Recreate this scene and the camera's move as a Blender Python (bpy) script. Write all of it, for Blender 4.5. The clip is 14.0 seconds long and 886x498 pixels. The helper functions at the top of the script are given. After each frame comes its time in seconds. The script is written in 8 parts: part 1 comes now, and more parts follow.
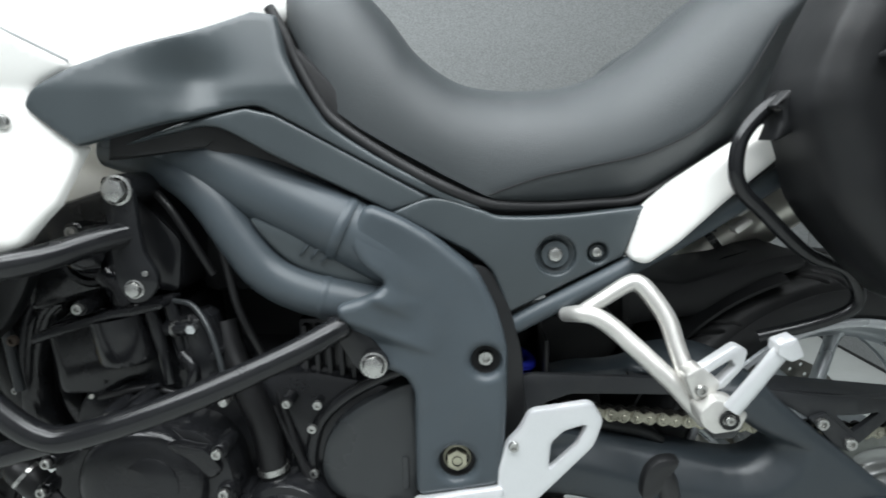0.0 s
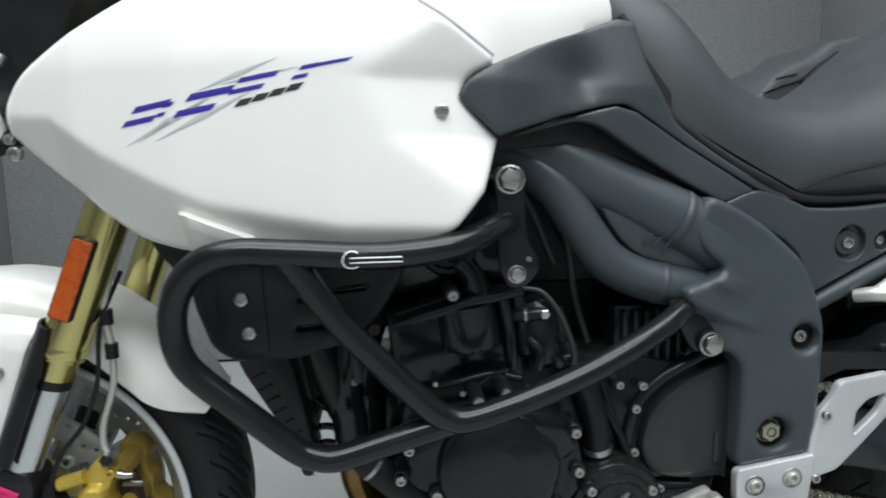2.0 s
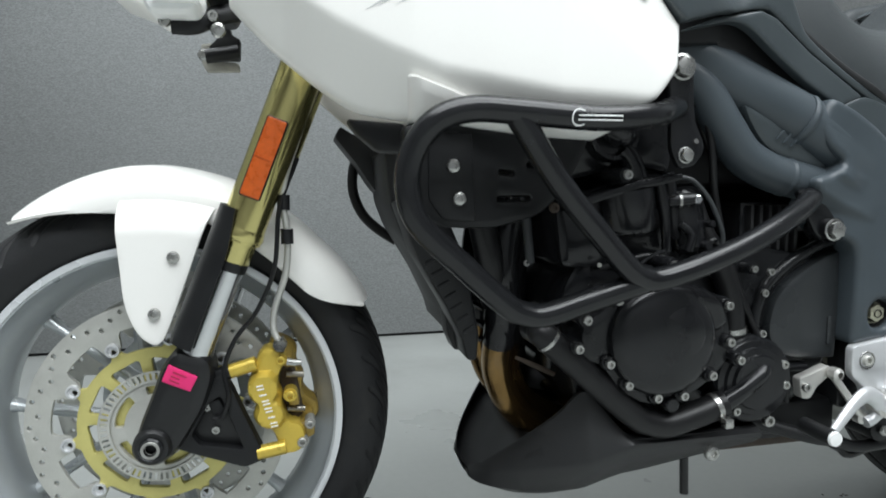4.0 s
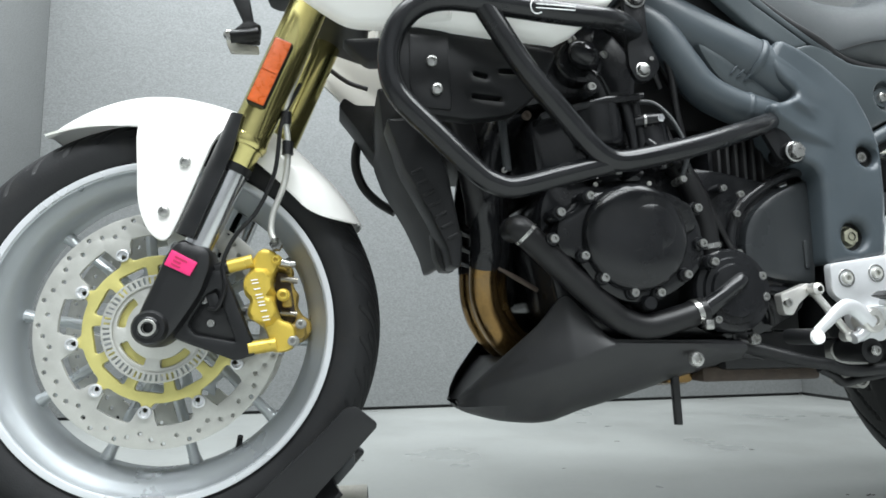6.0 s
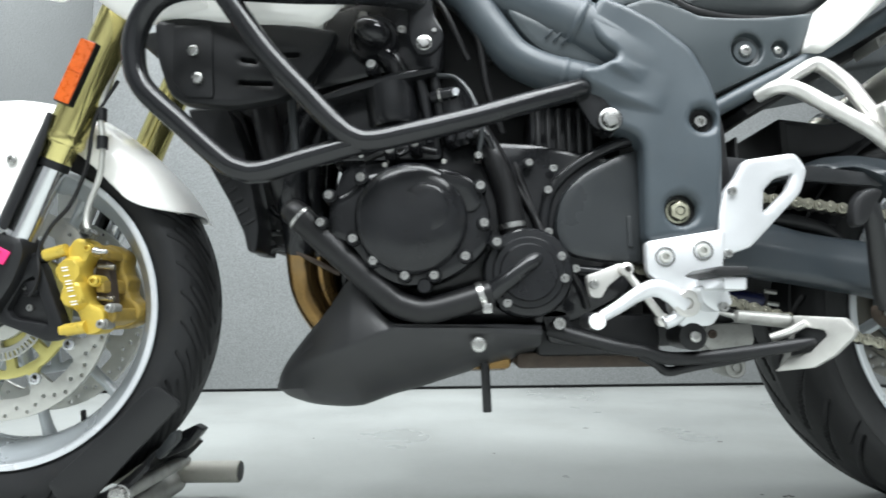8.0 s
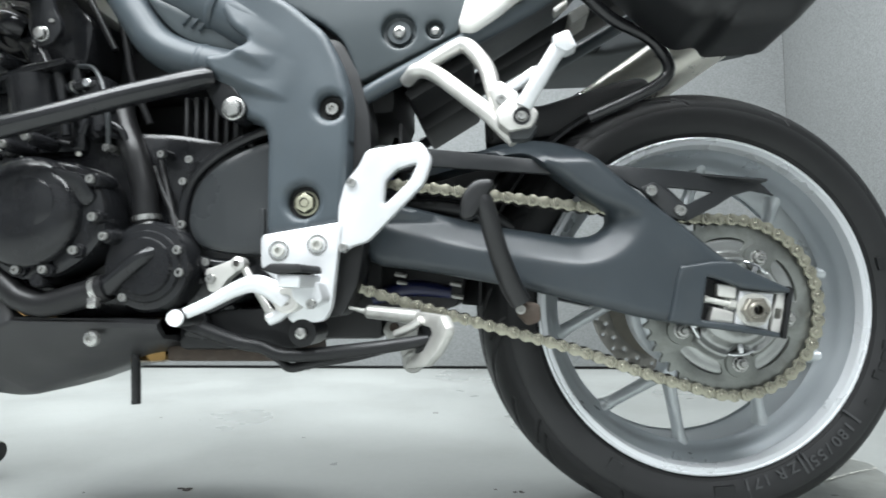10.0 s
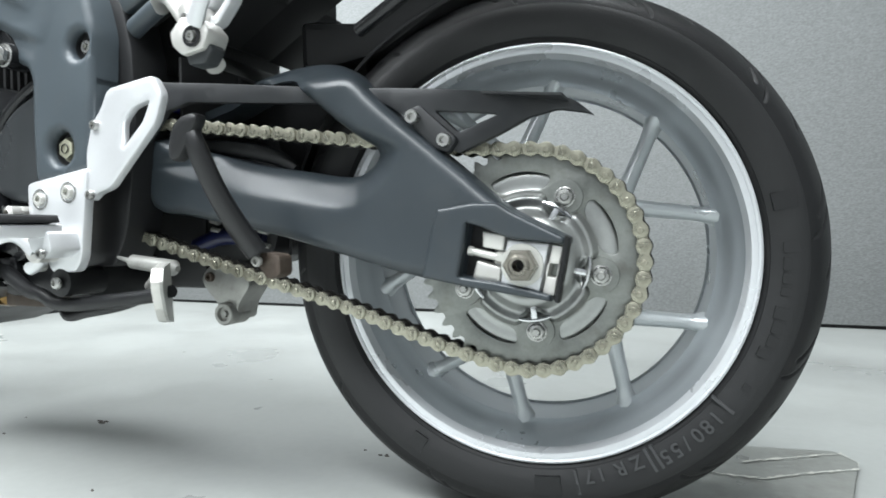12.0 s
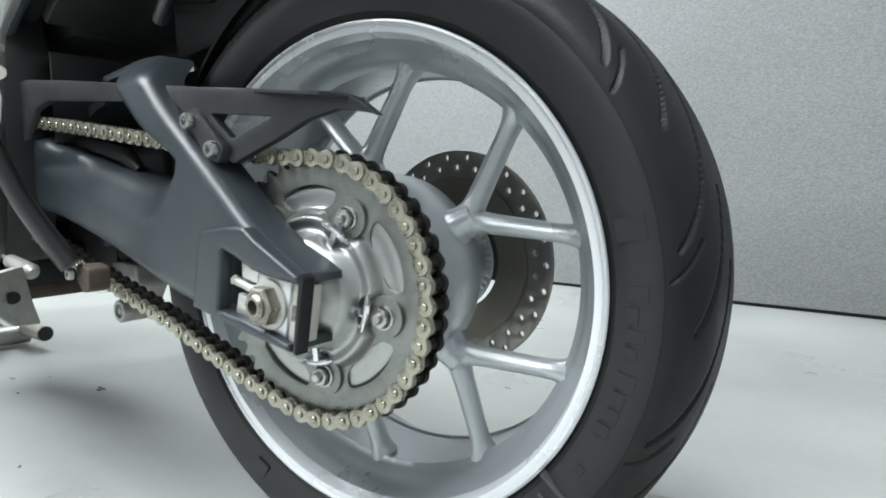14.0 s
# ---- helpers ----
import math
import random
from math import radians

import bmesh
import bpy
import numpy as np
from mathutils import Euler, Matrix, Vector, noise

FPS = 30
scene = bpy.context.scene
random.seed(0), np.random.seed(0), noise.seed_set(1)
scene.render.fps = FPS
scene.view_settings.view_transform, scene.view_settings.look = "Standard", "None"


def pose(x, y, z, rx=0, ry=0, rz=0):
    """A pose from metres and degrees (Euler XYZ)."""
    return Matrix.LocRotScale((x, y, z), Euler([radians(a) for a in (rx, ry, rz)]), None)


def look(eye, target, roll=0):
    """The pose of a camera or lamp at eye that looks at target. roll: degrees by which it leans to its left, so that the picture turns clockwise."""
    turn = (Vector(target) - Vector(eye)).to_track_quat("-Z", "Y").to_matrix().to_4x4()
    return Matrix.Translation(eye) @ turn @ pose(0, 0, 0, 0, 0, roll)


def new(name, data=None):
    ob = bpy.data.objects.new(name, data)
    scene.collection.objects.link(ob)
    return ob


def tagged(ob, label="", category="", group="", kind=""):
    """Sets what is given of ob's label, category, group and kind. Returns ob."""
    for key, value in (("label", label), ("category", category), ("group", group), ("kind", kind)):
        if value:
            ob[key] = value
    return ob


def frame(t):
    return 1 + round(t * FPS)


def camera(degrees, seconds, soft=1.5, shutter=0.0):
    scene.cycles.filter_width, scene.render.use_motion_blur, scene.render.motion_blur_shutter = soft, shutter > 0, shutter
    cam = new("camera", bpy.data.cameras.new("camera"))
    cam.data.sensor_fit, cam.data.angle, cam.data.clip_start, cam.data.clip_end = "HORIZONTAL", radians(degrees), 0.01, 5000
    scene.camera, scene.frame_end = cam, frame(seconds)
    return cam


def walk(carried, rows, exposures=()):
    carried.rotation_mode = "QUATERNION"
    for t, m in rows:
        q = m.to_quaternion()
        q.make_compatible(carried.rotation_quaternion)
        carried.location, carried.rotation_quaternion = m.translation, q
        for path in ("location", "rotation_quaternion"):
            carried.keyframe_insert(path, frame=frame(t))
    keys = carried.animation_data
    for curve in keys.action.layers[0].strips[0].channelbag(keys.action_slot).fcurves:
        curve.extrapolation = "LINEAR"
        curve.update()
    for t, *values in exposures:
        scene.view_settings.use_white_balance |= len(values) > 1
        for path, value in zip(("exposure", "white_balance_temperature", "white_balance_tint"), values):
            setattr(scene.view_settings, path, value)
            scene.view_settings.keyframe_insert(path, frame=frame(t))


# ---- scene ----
cam = camera(70.1, 14.0, 1.7, 0.4)
PATH = [
    (0, (0.969, -0.817, 0.803), (0.91, 1.153, 0.46), -1.5),
    (0.5, (0.86, -0.825, 0.805), (0.847, 1.146, 0.463), -1.3),
    (1, (0.75, -0.836, 0.806), (0.782, 1.134, 0.463), -1.1),
    (1.5, (0.618, -0.853, 0.781), (0.739, 1.125, 0.513), -1.1),
    (2, (0.486, -0.853, 0.775), (0.684, 1.121, 0.518), -1.0),
    (2.5, (0.361, -0.844, 0.777), (0.636, 1.117, 0.491), -0.8),
    (3, (0.266, -0.841, 0.751), (0.608, 1.109, 0.468), -0.5),
    (3.5, (0.209, -0.852, 0.698), (0.603, 1.093, 0.445), -0.4),
    (4, (0.193, -0.874, 0.624), (0.603, 1.074, 0.428), -0.5),
    (4.2, (0.191, -0.883, 0.591), (0.606, 1.066, 0.425), -0.4),
    (6.3, (0.255, -0.945, 0.309), (0.553, 1.013, 0.584), -0.8),
    (6.5, (0.286, -0.948, 0.311), (0.55, 1.017, 0.575), -0.9),
    (7, (0.396, -0.957, 0.314), (0.545, 1.023, 0.552), -0.9),
    (7.5, (0.527, -0.962, 0.315), (0.57, 1.026, 0.532), -0.8),
    (8, (0.663, -0.965, 0.316), (0.636, 1.024, 0.519), -0.8),
    (8.5, (0.806, -0.961, 0.326), (0.725, 1.029, 0.504), -0.8),
    (9, (0.936, -0.952, 0.336), (0.834, 1.039, 0.489), -0.7),
    (9.2, (0.991, -0.948, 0.336), (0.875, 1.043, 0.487), -0.6),
    (11.3, (1.521, -0.8, 0.333), (1.048, 1.143, 0.369), -0.7),
    (11.5, (1.567, -0.772, 0.33), (1.016, 1.151, 0.349), -0.7),
    (12, (1.666, -0.695, 0.34), (0.92, 1.159, 0.281), -0.7),
    (12.5, (1.755, -0.625, 0.337), (0.839, 1.15, 0.246), -0.6),
    (13, (1.843, -0.542, 0.337), (0.764, 1.137, 0.227), -0.5),
    (13.5, (1.905, -0.468, 0.354), (0.721, 1.138, 0.215), -0.3),
    (14, (1.922, -0.418, 0.405), (0.717, 1.163, 0.183), -0.3),
]
EXPOSURES = [(0.0, 0.72), (0.5, 0.6), (1.0, 0.42), (1.5, 0.28), (2.0, 0.10), (2.5, 0.01), (3.0, 0.10), (3.5, 0.25), (4.2, 0.52), (6.3, 1.18), (9.2, 1.50), (11.3, 1.56), (14.0, 1.54)]
walk(cam, [(t, look(eye, target, roll)) for t, eye, target, roll in PATH], EXPOSURES)

# BUILD
LAMP_FRONT, LAMP_BACK, LAMP_REAR = 58.0, 38.0, 76.0
# the light of the bay: rows of ceiling tubes, a dim room behind the camera
world = bpy.data.worlds.new("world")
world.use_nodes = True
world.node_tree.nodes["Background"].inputs[0].default_value = (0.75, 0.8, 0.85, 1)
world.node_tree.nodes["Background"].inputs[1].default_value = 0.02
scene.world = world


def ceiling_lamp(x, y, z, sx, sy, watts, tilt=0.0):
    data = bpy.data.lights.new("ceiling_tube_light", "AREA")
    data.shape, data.size, data.size_y, data.energy, data.color = "RECTANGLE", sx, sy, watts, (0.95, 1.0, 1.03)
    ob = new("ceiling_tube_light", data)
    ob.matrix_world = pose(x, y, z, tilt, 0, 0)
    return ob


ceiling_lamp(0.62, -0.55, 2.72, 3.4, 1.0, LAMP_FRONT, 0)
ceiling_lamp(-0.3, 0.85, 2.72, 2.6, 1.0, LAMP_BACK, 0)
ceiling_lamp(0.78, -1.85, 2.72, 3.4, 1.0, LAMP_REAR, 0)

# ---- materials ----


def mat(name, colour, rough=0.5, metal=0.0, vary=0.12, scale=6.0, bump=0.0, fine=300.0, coat=0.0, dirt=0.0, spec=0.5, stretch=(1, 1, 1), rvary=0.08):
    m = bpy.data.materials.new(name)
    m.use_nodes = True
    nt = m.node_tree
    b = nt.nodes["Principled BSDF"]
    b.inputs["Roughness"].default_value = rough
    b.inputs["Metallic"].default_value = metal
    b.inputs["Specular IOR Level"].default_value = spec
    b.inputs["Coat Weight"].default_value = coat
    b.inputs["Coat Roughness"].default_value = 0.08
    co = nt.nodes.new("ShaderNodeTexCoord")
    mp = nt.nodes.new("ShaderNodeMapping")
    mp.inputs["Scale"].default_value = stretch
    nt.links.new(co.outputs["Object"], mp.inputs[0])

    def noise_node(s, detail):
        n = nt.nodes.new("ShaderNodeTexNoise")
        n.inputs["Scale"].default_value, n.inputs["Detail"].default_value = s, detail
        nt.links.new(mp.outputs[0], n.inputs["Vector"])
        return n
    big, small = noise_node(scale, 5), noise_node(fine, 3)
    add = nt.nodes.new("ShaderNodeMath")
    add.operation = "MULTIPLY_ADD"
    add.inputs[1].default_value = 0.35
    nt.links.new(small.outputs[0], add.inputs[0])
    nt.links.new(big.outputs[0], add.inputs[2])
    ramp = nt.nodes.new("ShaderNodeMapRange")
    ramp.inputs[1].default_value, ramp.inputs[2].default_value = 0.35, 1.0
    ramp.inputs[3].default_value, ramp.inputs[4].default_value = 1 - vary, 1 + vary
    nt.links.new(add.outputs[0], ramp.inputs[0])
    mul = nt.nodes.new("ShaderNodeVectorMath")
    mul.operation = "SCALE"
    mul.inputs[0].default_value = colour[:3]
    nt.links.new(ramp.outputs[0], mul.inputs[3])
    out = mul.outputs[0]
    if dirt:
        n = noise_node(scale * 2.7, 8)
        r = nt.nodes.new("ShaderNodeMapRange")
        r.inputs[1].default_value, r.inputs[2].default_value, r.inputs[3].default_value, r.inputs[4].default_value = 0.52, 0.72, 0, dirt
        nt.links.new(n.outputs[0], r.inputs[0])
        mx = nt.nodes.new("ShaderNodeMix")
        mx.data_type = "RGBA"
        mx.inputs[7].default_value = (0.11, 0.095, 0.075, 1)
        nt.links.new(r.outputs[0], mx.inputs[0])
        nt.links.new(out, mx.inputs[6])
        out = mx.outputs[2]
    nt.links.new(out, b.inputs["Base Color"])
    rr = nt.nodes.new("ShaderNodeMapRange")
    rr.inputs[1].default_value, rr.inputs[2].default_value = 0.3, 0.7
    rr.inputs[3].default_value, rr.inputs[4].default_value = max(0.02, rough - rvary), min(1, rough + rvary)
    nt.links.new(big.outputs[0], rr.inputs[0])
    nt.links.new(rr.outputs[0], b.inputs["Roughness"])
    if bump:
        bp = nt.nodes.new("ShaderNodeBump")
        bp.inputs["Strength"].default_value, bp.inputs["Distance"].default_value = bump, 0.001
        nt.links.new(small.outputs[0], bp.inputs["Height"])
        nt.links.new(bp.outputs[0], b.inputs["Normal"])
    return m


M_WHITE = mat("pearl_white_paint", (0.90, 0.89, 0.855), 0.32, vary=0.02, scale=2, coat=0.4, rvary=0.03)
# fairing white darkened, so the far side's shade sits in the colour
M_FARSHADE = mat("shaded_fairing_white", (0.50, 0.49, 0.45), 0.5, vary=0.08)
M_WHITE2 = mat("white_plastic", (0.86, 0.87, 0.86), 0.4, vary=0.03)
M_GREY = mat("satin_slate_plastic", (0.044, 0.054, 0.059), 0.38, vary=0.1, scale=9, bump=0.12, fine=900)
M_FRAME = mat("slate_metal_paint", (0.050, 0.062, 0.071), 0.38, vary=0.12, scale=14, bump=0.12, fine=700, dirt=0.04, spec=0.36)
M_SWING = mat("dark_slate_metal_paint", (0.028, 0.0355, 0.0415), 0.35, vary=0.12, scale=12, bump=0.1, fine=700, dirt=0.04)
M_BLACK = mat("black_plastic", (0.0095, 0.0100, 0.0108), 0.40, vary=0.2, scale=18, bump=0.15, fine=800, dirt=0.02, spec=0.32)
M_COWL = mat("matt_black_plastic", (0.014, 0.0145, 0.0155), 0.45, vary=0.2, scale=10, bump=0.2, fine=600, dirt=0.04)
M_ENGINE = mat("black_engine_paint", (0.0105, 0.0110, 0.0122), 0.17, vary=0.25, scale=22, bump=0.1, fine=500, dirt=0.02, spec=0.36)
M_COVER = mat("satin_grey_cover_paint", (0.024, 0.027, 0.029), 0.34, vary=0.15, scale=12, bump=0.2, fine=600, dirt=0.03)
M_TUBE = mat("black_powder_coat", (0.0085, 0.0090, 0.0100), 0.21, vary=0.15, scale=25, bump=0.05, fine=700, spec=0.42)
M_RUBHOSE = mat("black_rubber_hose", (0.0085, 0.0086, 0.0092), 0.38, vary=0.15, scale=20, spec=0.34)
M_RUBBER = mat("tyre_rubber", (0.0082, 0.0085, 0.0092), 0.5, vary=0.25, scale=14, bump=0.3, fine=420, dirt=0.03, spec=0.32)
M_RUBBER2 = mat("dusty_tyre_rubber", (0.0165, 0.0170, 0.0180), 0.55, vary=0.25, scale=14, bump=0.3, fine=420, dirt=0.05, spec=0.3)
M_SEAT = mat("seat_vinyl", (0.038, 0.044, 0.047), 0.48, vary=0.08, scale=7, bump=0.5, fine=900)
# rubber trim, and the shade put as black into gaps, wells and hollows
M_GAP = mat("black_trim_and_gap_shade", (0.0150, 0.0152, 0.0160), 0.5, spec=0.35)
M_ALU = mat("bead_blasted_aluminium", (0.68, 0.69, 0.70), 0.36, metal=0.55, vary=0.06, scale=15, bump=0.12, fine=600)
M_CAST = mat("cast_aluminium", (0.62, 0.61, 0.58), 0.4, metal=0.75, vary=0.1, scale=20, bump=0.15, fine=500, dirt=0.1)
M_WHEEL = mat("silver_wheel_paint", (0.48, 0.51, 0.53), 0.32, metal=0.60, vary=0.04, scale=10, bump=0.05, fine=700, dirt=0.008)
M_SPOKE = mat("silver_spoke_paint", (0.50, 0.53, 0.54), 0.30, metal=0.4, vary=0.06, scale=12, bump=0.08, fine=700, dirt=0.04)
M_HUB = mat("dusty_disc_centre", (0.19, 0.175, 0.145), 0.38, metal=0.6, vary=0.15, scale=20, dirt=0.15)
M_DISC2 = mat("worn_rear_disc_steel", (0.24, 0.23, 0.21), 0.36, metal=0.75, vary=0.12, scale=30)
M_NAVY = mat("navy_linkage_paint", (0.006, 0.009, 0.045), 0.4, vary=0.1)
M_LIP = mat("machined_rim_edge", (0.72, 0.74, 0.76), 0.3, metal=0.35, vary=0.04, scale=10)
M_STEEL = mat("brushed_disc_steel", (0.54, 0.54, 0.505), 0.40, metal=0.50, vary=0.1, scale=30, bump=0.1, fine=400)
M_BOLT = mat("zinc_bolt", (0.42, 0.42, 0.405), 0.26, metal=0.92, vary=0.2, scale=60, dirt=0.1)
M_NUT = mat("yellow_zinc_nut", (0.46, 0.45, 0.34), 0.35, metal=0.7, vary=0.12, scale=60)
M_NUT2 = mat("dull_brown_nut_steel", (0.26, 0.245, 0.21), 0.32, metal=0.8, vary=0.15, scale=60, dirt=0.2)
M_CHROME = mat("bright_steel", (0.66, 0.67, 0.68), 0.16, metal=0.95, vary=0.05, scale=30)
M_GOLD = mat("olive_gold_anodising", (0.58, 0.52, 0.215), 0.17, metal=0.95, vary=0.06, scale=12)
M_CAL = mat("gold_caliper_paint", (0.62, 0.455, 0.075), 0.34, metal=0.4, vary=0.08, scale=25, dirt=0.12)
# darker copy of the caliper gold, with shade put into its colour
M_CALSHADE = mat("shaded_caliper_gold", (0.36, 0.25, 0.055), 0.42, metal=0.35, vary=0.2, scale=40, dirt=0.45)
M_CARRIER = mat("yellow_gold_carrier", (0.66, 0.60, 0.22), 0.4, metal=0.45, vary=0.08, scale=25)
M_ORANGE = mat("orange_reflector", (0.50, 0.085, 0.007), 0.3, vary=0.25, scale=120, bump=0.4, fine=700)
M_PINK = mat("pink_paper_label", (0.74, 0.024, 0.165), 0.6, vary=0.05)
M_INK = mat("dark_pink_ink", (0.40, 0.02, 0.07), 0.6)
M_BLUEINK = mat("blue_lettering_foil", (0.045, 0.035, 0.33), 0.35, vary=0.05)
M_GREYINK = mat("grey_foil", (0.56, 0.57, 0.57), 0.4, vary=0.06)
M_BLKINK = mat("black_foil", (0.03, 0.03, 0.035), 0.4)
M_BLUE = mat("blue_spring_paint", (0.02, 0.03, 0.40), 0.35, vary=0.1)
M_CHAIN = mat("brassy_chain_steel", (0.33, 0.32, 0.255), 0.30, metal=0.75, vary=0.3, scale=90, dirt=0.3)
M_GREASE = mat("greasy_black_steel", (0.018, 0.017, 0.015), 0.4, metal=0.3, vary=0.3, scale=90)
M_SPROCK = mat("zinc_sprocket", (0.235, 0.245, 0.23), 0.42, metal=0.85, vary=0.3, scale=22, bump=0.12, fine=300, dirt=0.3)
M_CARRIER2 = mat("cast_carrier_alloy", (0.38, 0.39, 0.38), 0.36, metal=0.85, vary=0.12, scale=22, bump=0.12, fine=300, dirt=0.1)
M_HEADER = mat("heat_tinted_header", (0.22, 0.135, 0.05), 0.22, metal=0.9, vary=0.5, scale=14, dirt=0.45)
M_PIPE = mat("stainless_silencer", (0.74, 0.72, 0.65), 0.33, metal=0.72, vary=0.12, scale=12, stretch=(1, 5, 5))
M_RUST = mat("rusty_dirt_steel", (0.060, 0.044, 0.033), 0.7, metal=0.2, vary=0.4, scale=40, dirt=0.4)
M_MARK = mat("grey_tyre_mark", (0.050, 0.051, 0.053), 0.6, vary=0.2, scale=50)
M_BAND = mat("worn_sidewall_rubber", (0.0100, 0.0104, 0.0110), 0.55, vary=0.2, scale=30, bump=0.2, fine=500)
M_GUARD = mat("grey_guard_plastic", (0.0185, 0.0202, 0.0225), 0.5, vary=0.12, scale=14, bump=0.15, fine=600, dirt=0.05)
M_CREAM = mat("worn_cream_paint", (0.42, 0.41, 0.36), 0.5, vary=0.15, scale=20, dirt=0.25)
M_BAND2 = mat("clean_black_rubber", (0.0075, 0.0078, 0.0085), 0.4, vary=0.1)
M_STAND = mat("worn_stand_steel", (0.34, 0.34, 0.32), 0.42, metal=0.5, vary=0.2, scale=30, dirt=0.25)


def fabric():
    """Grey carpet-like cloth with a fine speckled weave and some wear."""
    m = mat("grey_wall_fabric", (0.222, 0.231, 0.231), 0.95, vary=0.10, scale=2.2, bump=0.7, fine=420, spec=0.15, stretch=(0.5, 0.5, 1.0))
    nt = m.node_tree
    b = nt.nodes["Principled BSDF"]
    src = b.inputs["Base Color"].links[0].from_socket
    n = nt.nodes.new("ShaderNodeTexNoise")
    n.inputs["Scale"].default_value, n.inputs["Detail"].default_value = 330, 4
    co = [k for k in nt.nodes if k.type == "TEX_COORD"][0]
    mp = nt.nodes.new("ShaderNodeMapping")
    mp.inputs["Scale"].default_value = (0.45, 0.45, 1)
    nt.links.new(co.outputs["Object"], mp.inputs[0])
    nt.links.new(mp.outputs[0], n.inputs["Vector"])
    r = nt.nodes.new("ShaderNodeMapRange")
    r.inputs[1].default_value, r.inputs[2].default_value, r.inputs[3].default_value, r.inputs[4].default_value = 0.3, 0.7, 0.80, 1.20
    nt.links.new(n.outputs[0], r.inputs[0])
    s = nt.nodes.new("ShaderNodeVectorMath")
    s.operation = "SCALE"
    nt.links.new(src, s.inputs[0])
    nt.links.new(r.outputs[0], s.inputs[3])
    nt.links.new(s.outputs[0], b.inputs["Base Color"])
    return m


M_FABRIC = fabric()
M_FLOOR = mat("pale_epoxy_floor", (0.335, 0.35, 0.338), 0.38, vary=0.10, scale=2.2, bump=0.1, fine=60, spec=0.48, dirt=0.11, rvary=0.16)
M_PLATE = mat("worn_floor_steel", (0.30, 0.31, 0.29), 0.35, metal=0.3, vary=0.25, scale=9, bump=0.2, fine=120, dirt=0.3)
M_CHIP = mat("chipped_paint_edge", (0.50, 0.50, 0.46), 0.6, vary=0.3, scale=60, dirt=0.3)
M_ROOM = mat("grey_room_paint", (0.26, 0.265, 0.27), 0.8, vary=0.05)
M_CEIL = mat("ceiling_tile", (0.45, 0.45, 0.445), 0.9, vary=0.05)
M_SPECK = mat("dark_grit", (0.10, 0.09, 0.08), 0.9)

# ---- shape helpers ----


def part(name, bm, material, parent=None, label="", sharp=38):
    me = bpy.data.meshes.new(name)
    bmesh.ops.recalc_face_normals(bm, faces=bm.faces)
    bm.to_mesh(me)
    bm.free()
    me.materials.append(material)
    me.shade_smooth()
    me.set_sharp_from_angle(angle=radians(sharp))
    ob = new(name, me)
    ob.parent = parent
    return tagged(ob, label)


def spline(pts, n=6, closed=False):
    """Points along a Catmull-Rom curve through pts."""
    P = [np.array(p, float) for p in pts]
    k = len(P)
    out = []
    for i in range(k if closed else k - 1):
        a = P[(i - 1) % k] if closed or i else 2 * P[0] - P[1]
        b, c = P[i], P[(i + 1) % k]
        d = P[(i + 2) % k] if closed or i + 2 < k else 2 * c - b
        for j in range(n):
            t = j / n
            out.append(0.5 * (2 * b + (c - a) * t + (2 * a - 5 * b + 4 * c - d) * t * t + (3 * b - 3 * c + d - a) * t ** 3))
    if not closed:
        out.append(P[-1])
    return out


def fillet(pts, r=0.006, k=4):
    """A closed outline with its corners rounded."""
    P = [np.array(p, float) for p in pts]
    out = []
    for i, p in enumerate(P):
        a, b = P[i - 1] - p, P[(i + 1) % len(P)] - p
        la, lb = np.linalg.norm(a), np.linalg.norm(b)
        if la < 1e-6 or lb < 1e-6:
            out.append(p)
            continue
        d = min(r, 0.45 * la, 0.45 * lb)
        p0, p1 = p + a / la * d, p + b / lb * d
        for j in range(k + 1):
            t = j / k
            out.append((1 - t) ** 2 * p0 + 2 * t * (1 - t) * p + t * t * p1)
    return out


def circle(x, z, r, n=24, a0=0.0):
    return [np.array((x + r * math.cos(a0 + 2 * math.pi * i / n), z + r * math.sin(a0 + 2 * math.pi * i / n))) for i in range(n)]


def area(P):
    return 0.5 * sum(a[0] * b[1] - b[0] * a[1] for a, b in zip(P, P[1:] + P[:1]))


def inset(P, d):
    """Moves a counter-clockwise outline inwards by d."""
    out = []
    n = len(P)
    for i in range(n):
        e0, e1 = P[i] - P[i - 1], P[(i + 1) % n] - P[i]
        n0, n1 = np.array((-e0[1], e0[0])), np.array((-e1[1], e1[0]))
        n0, n1 = n0 / (np.linalg.norm(n0) + 1e-12), n1 / (np.linalg.norm(n1) + 1e-12)
        m = n0 + n1
        q = max(0.5, float(m @ m) / 2)
        out.append(P[i] + m / q * d)
    return out


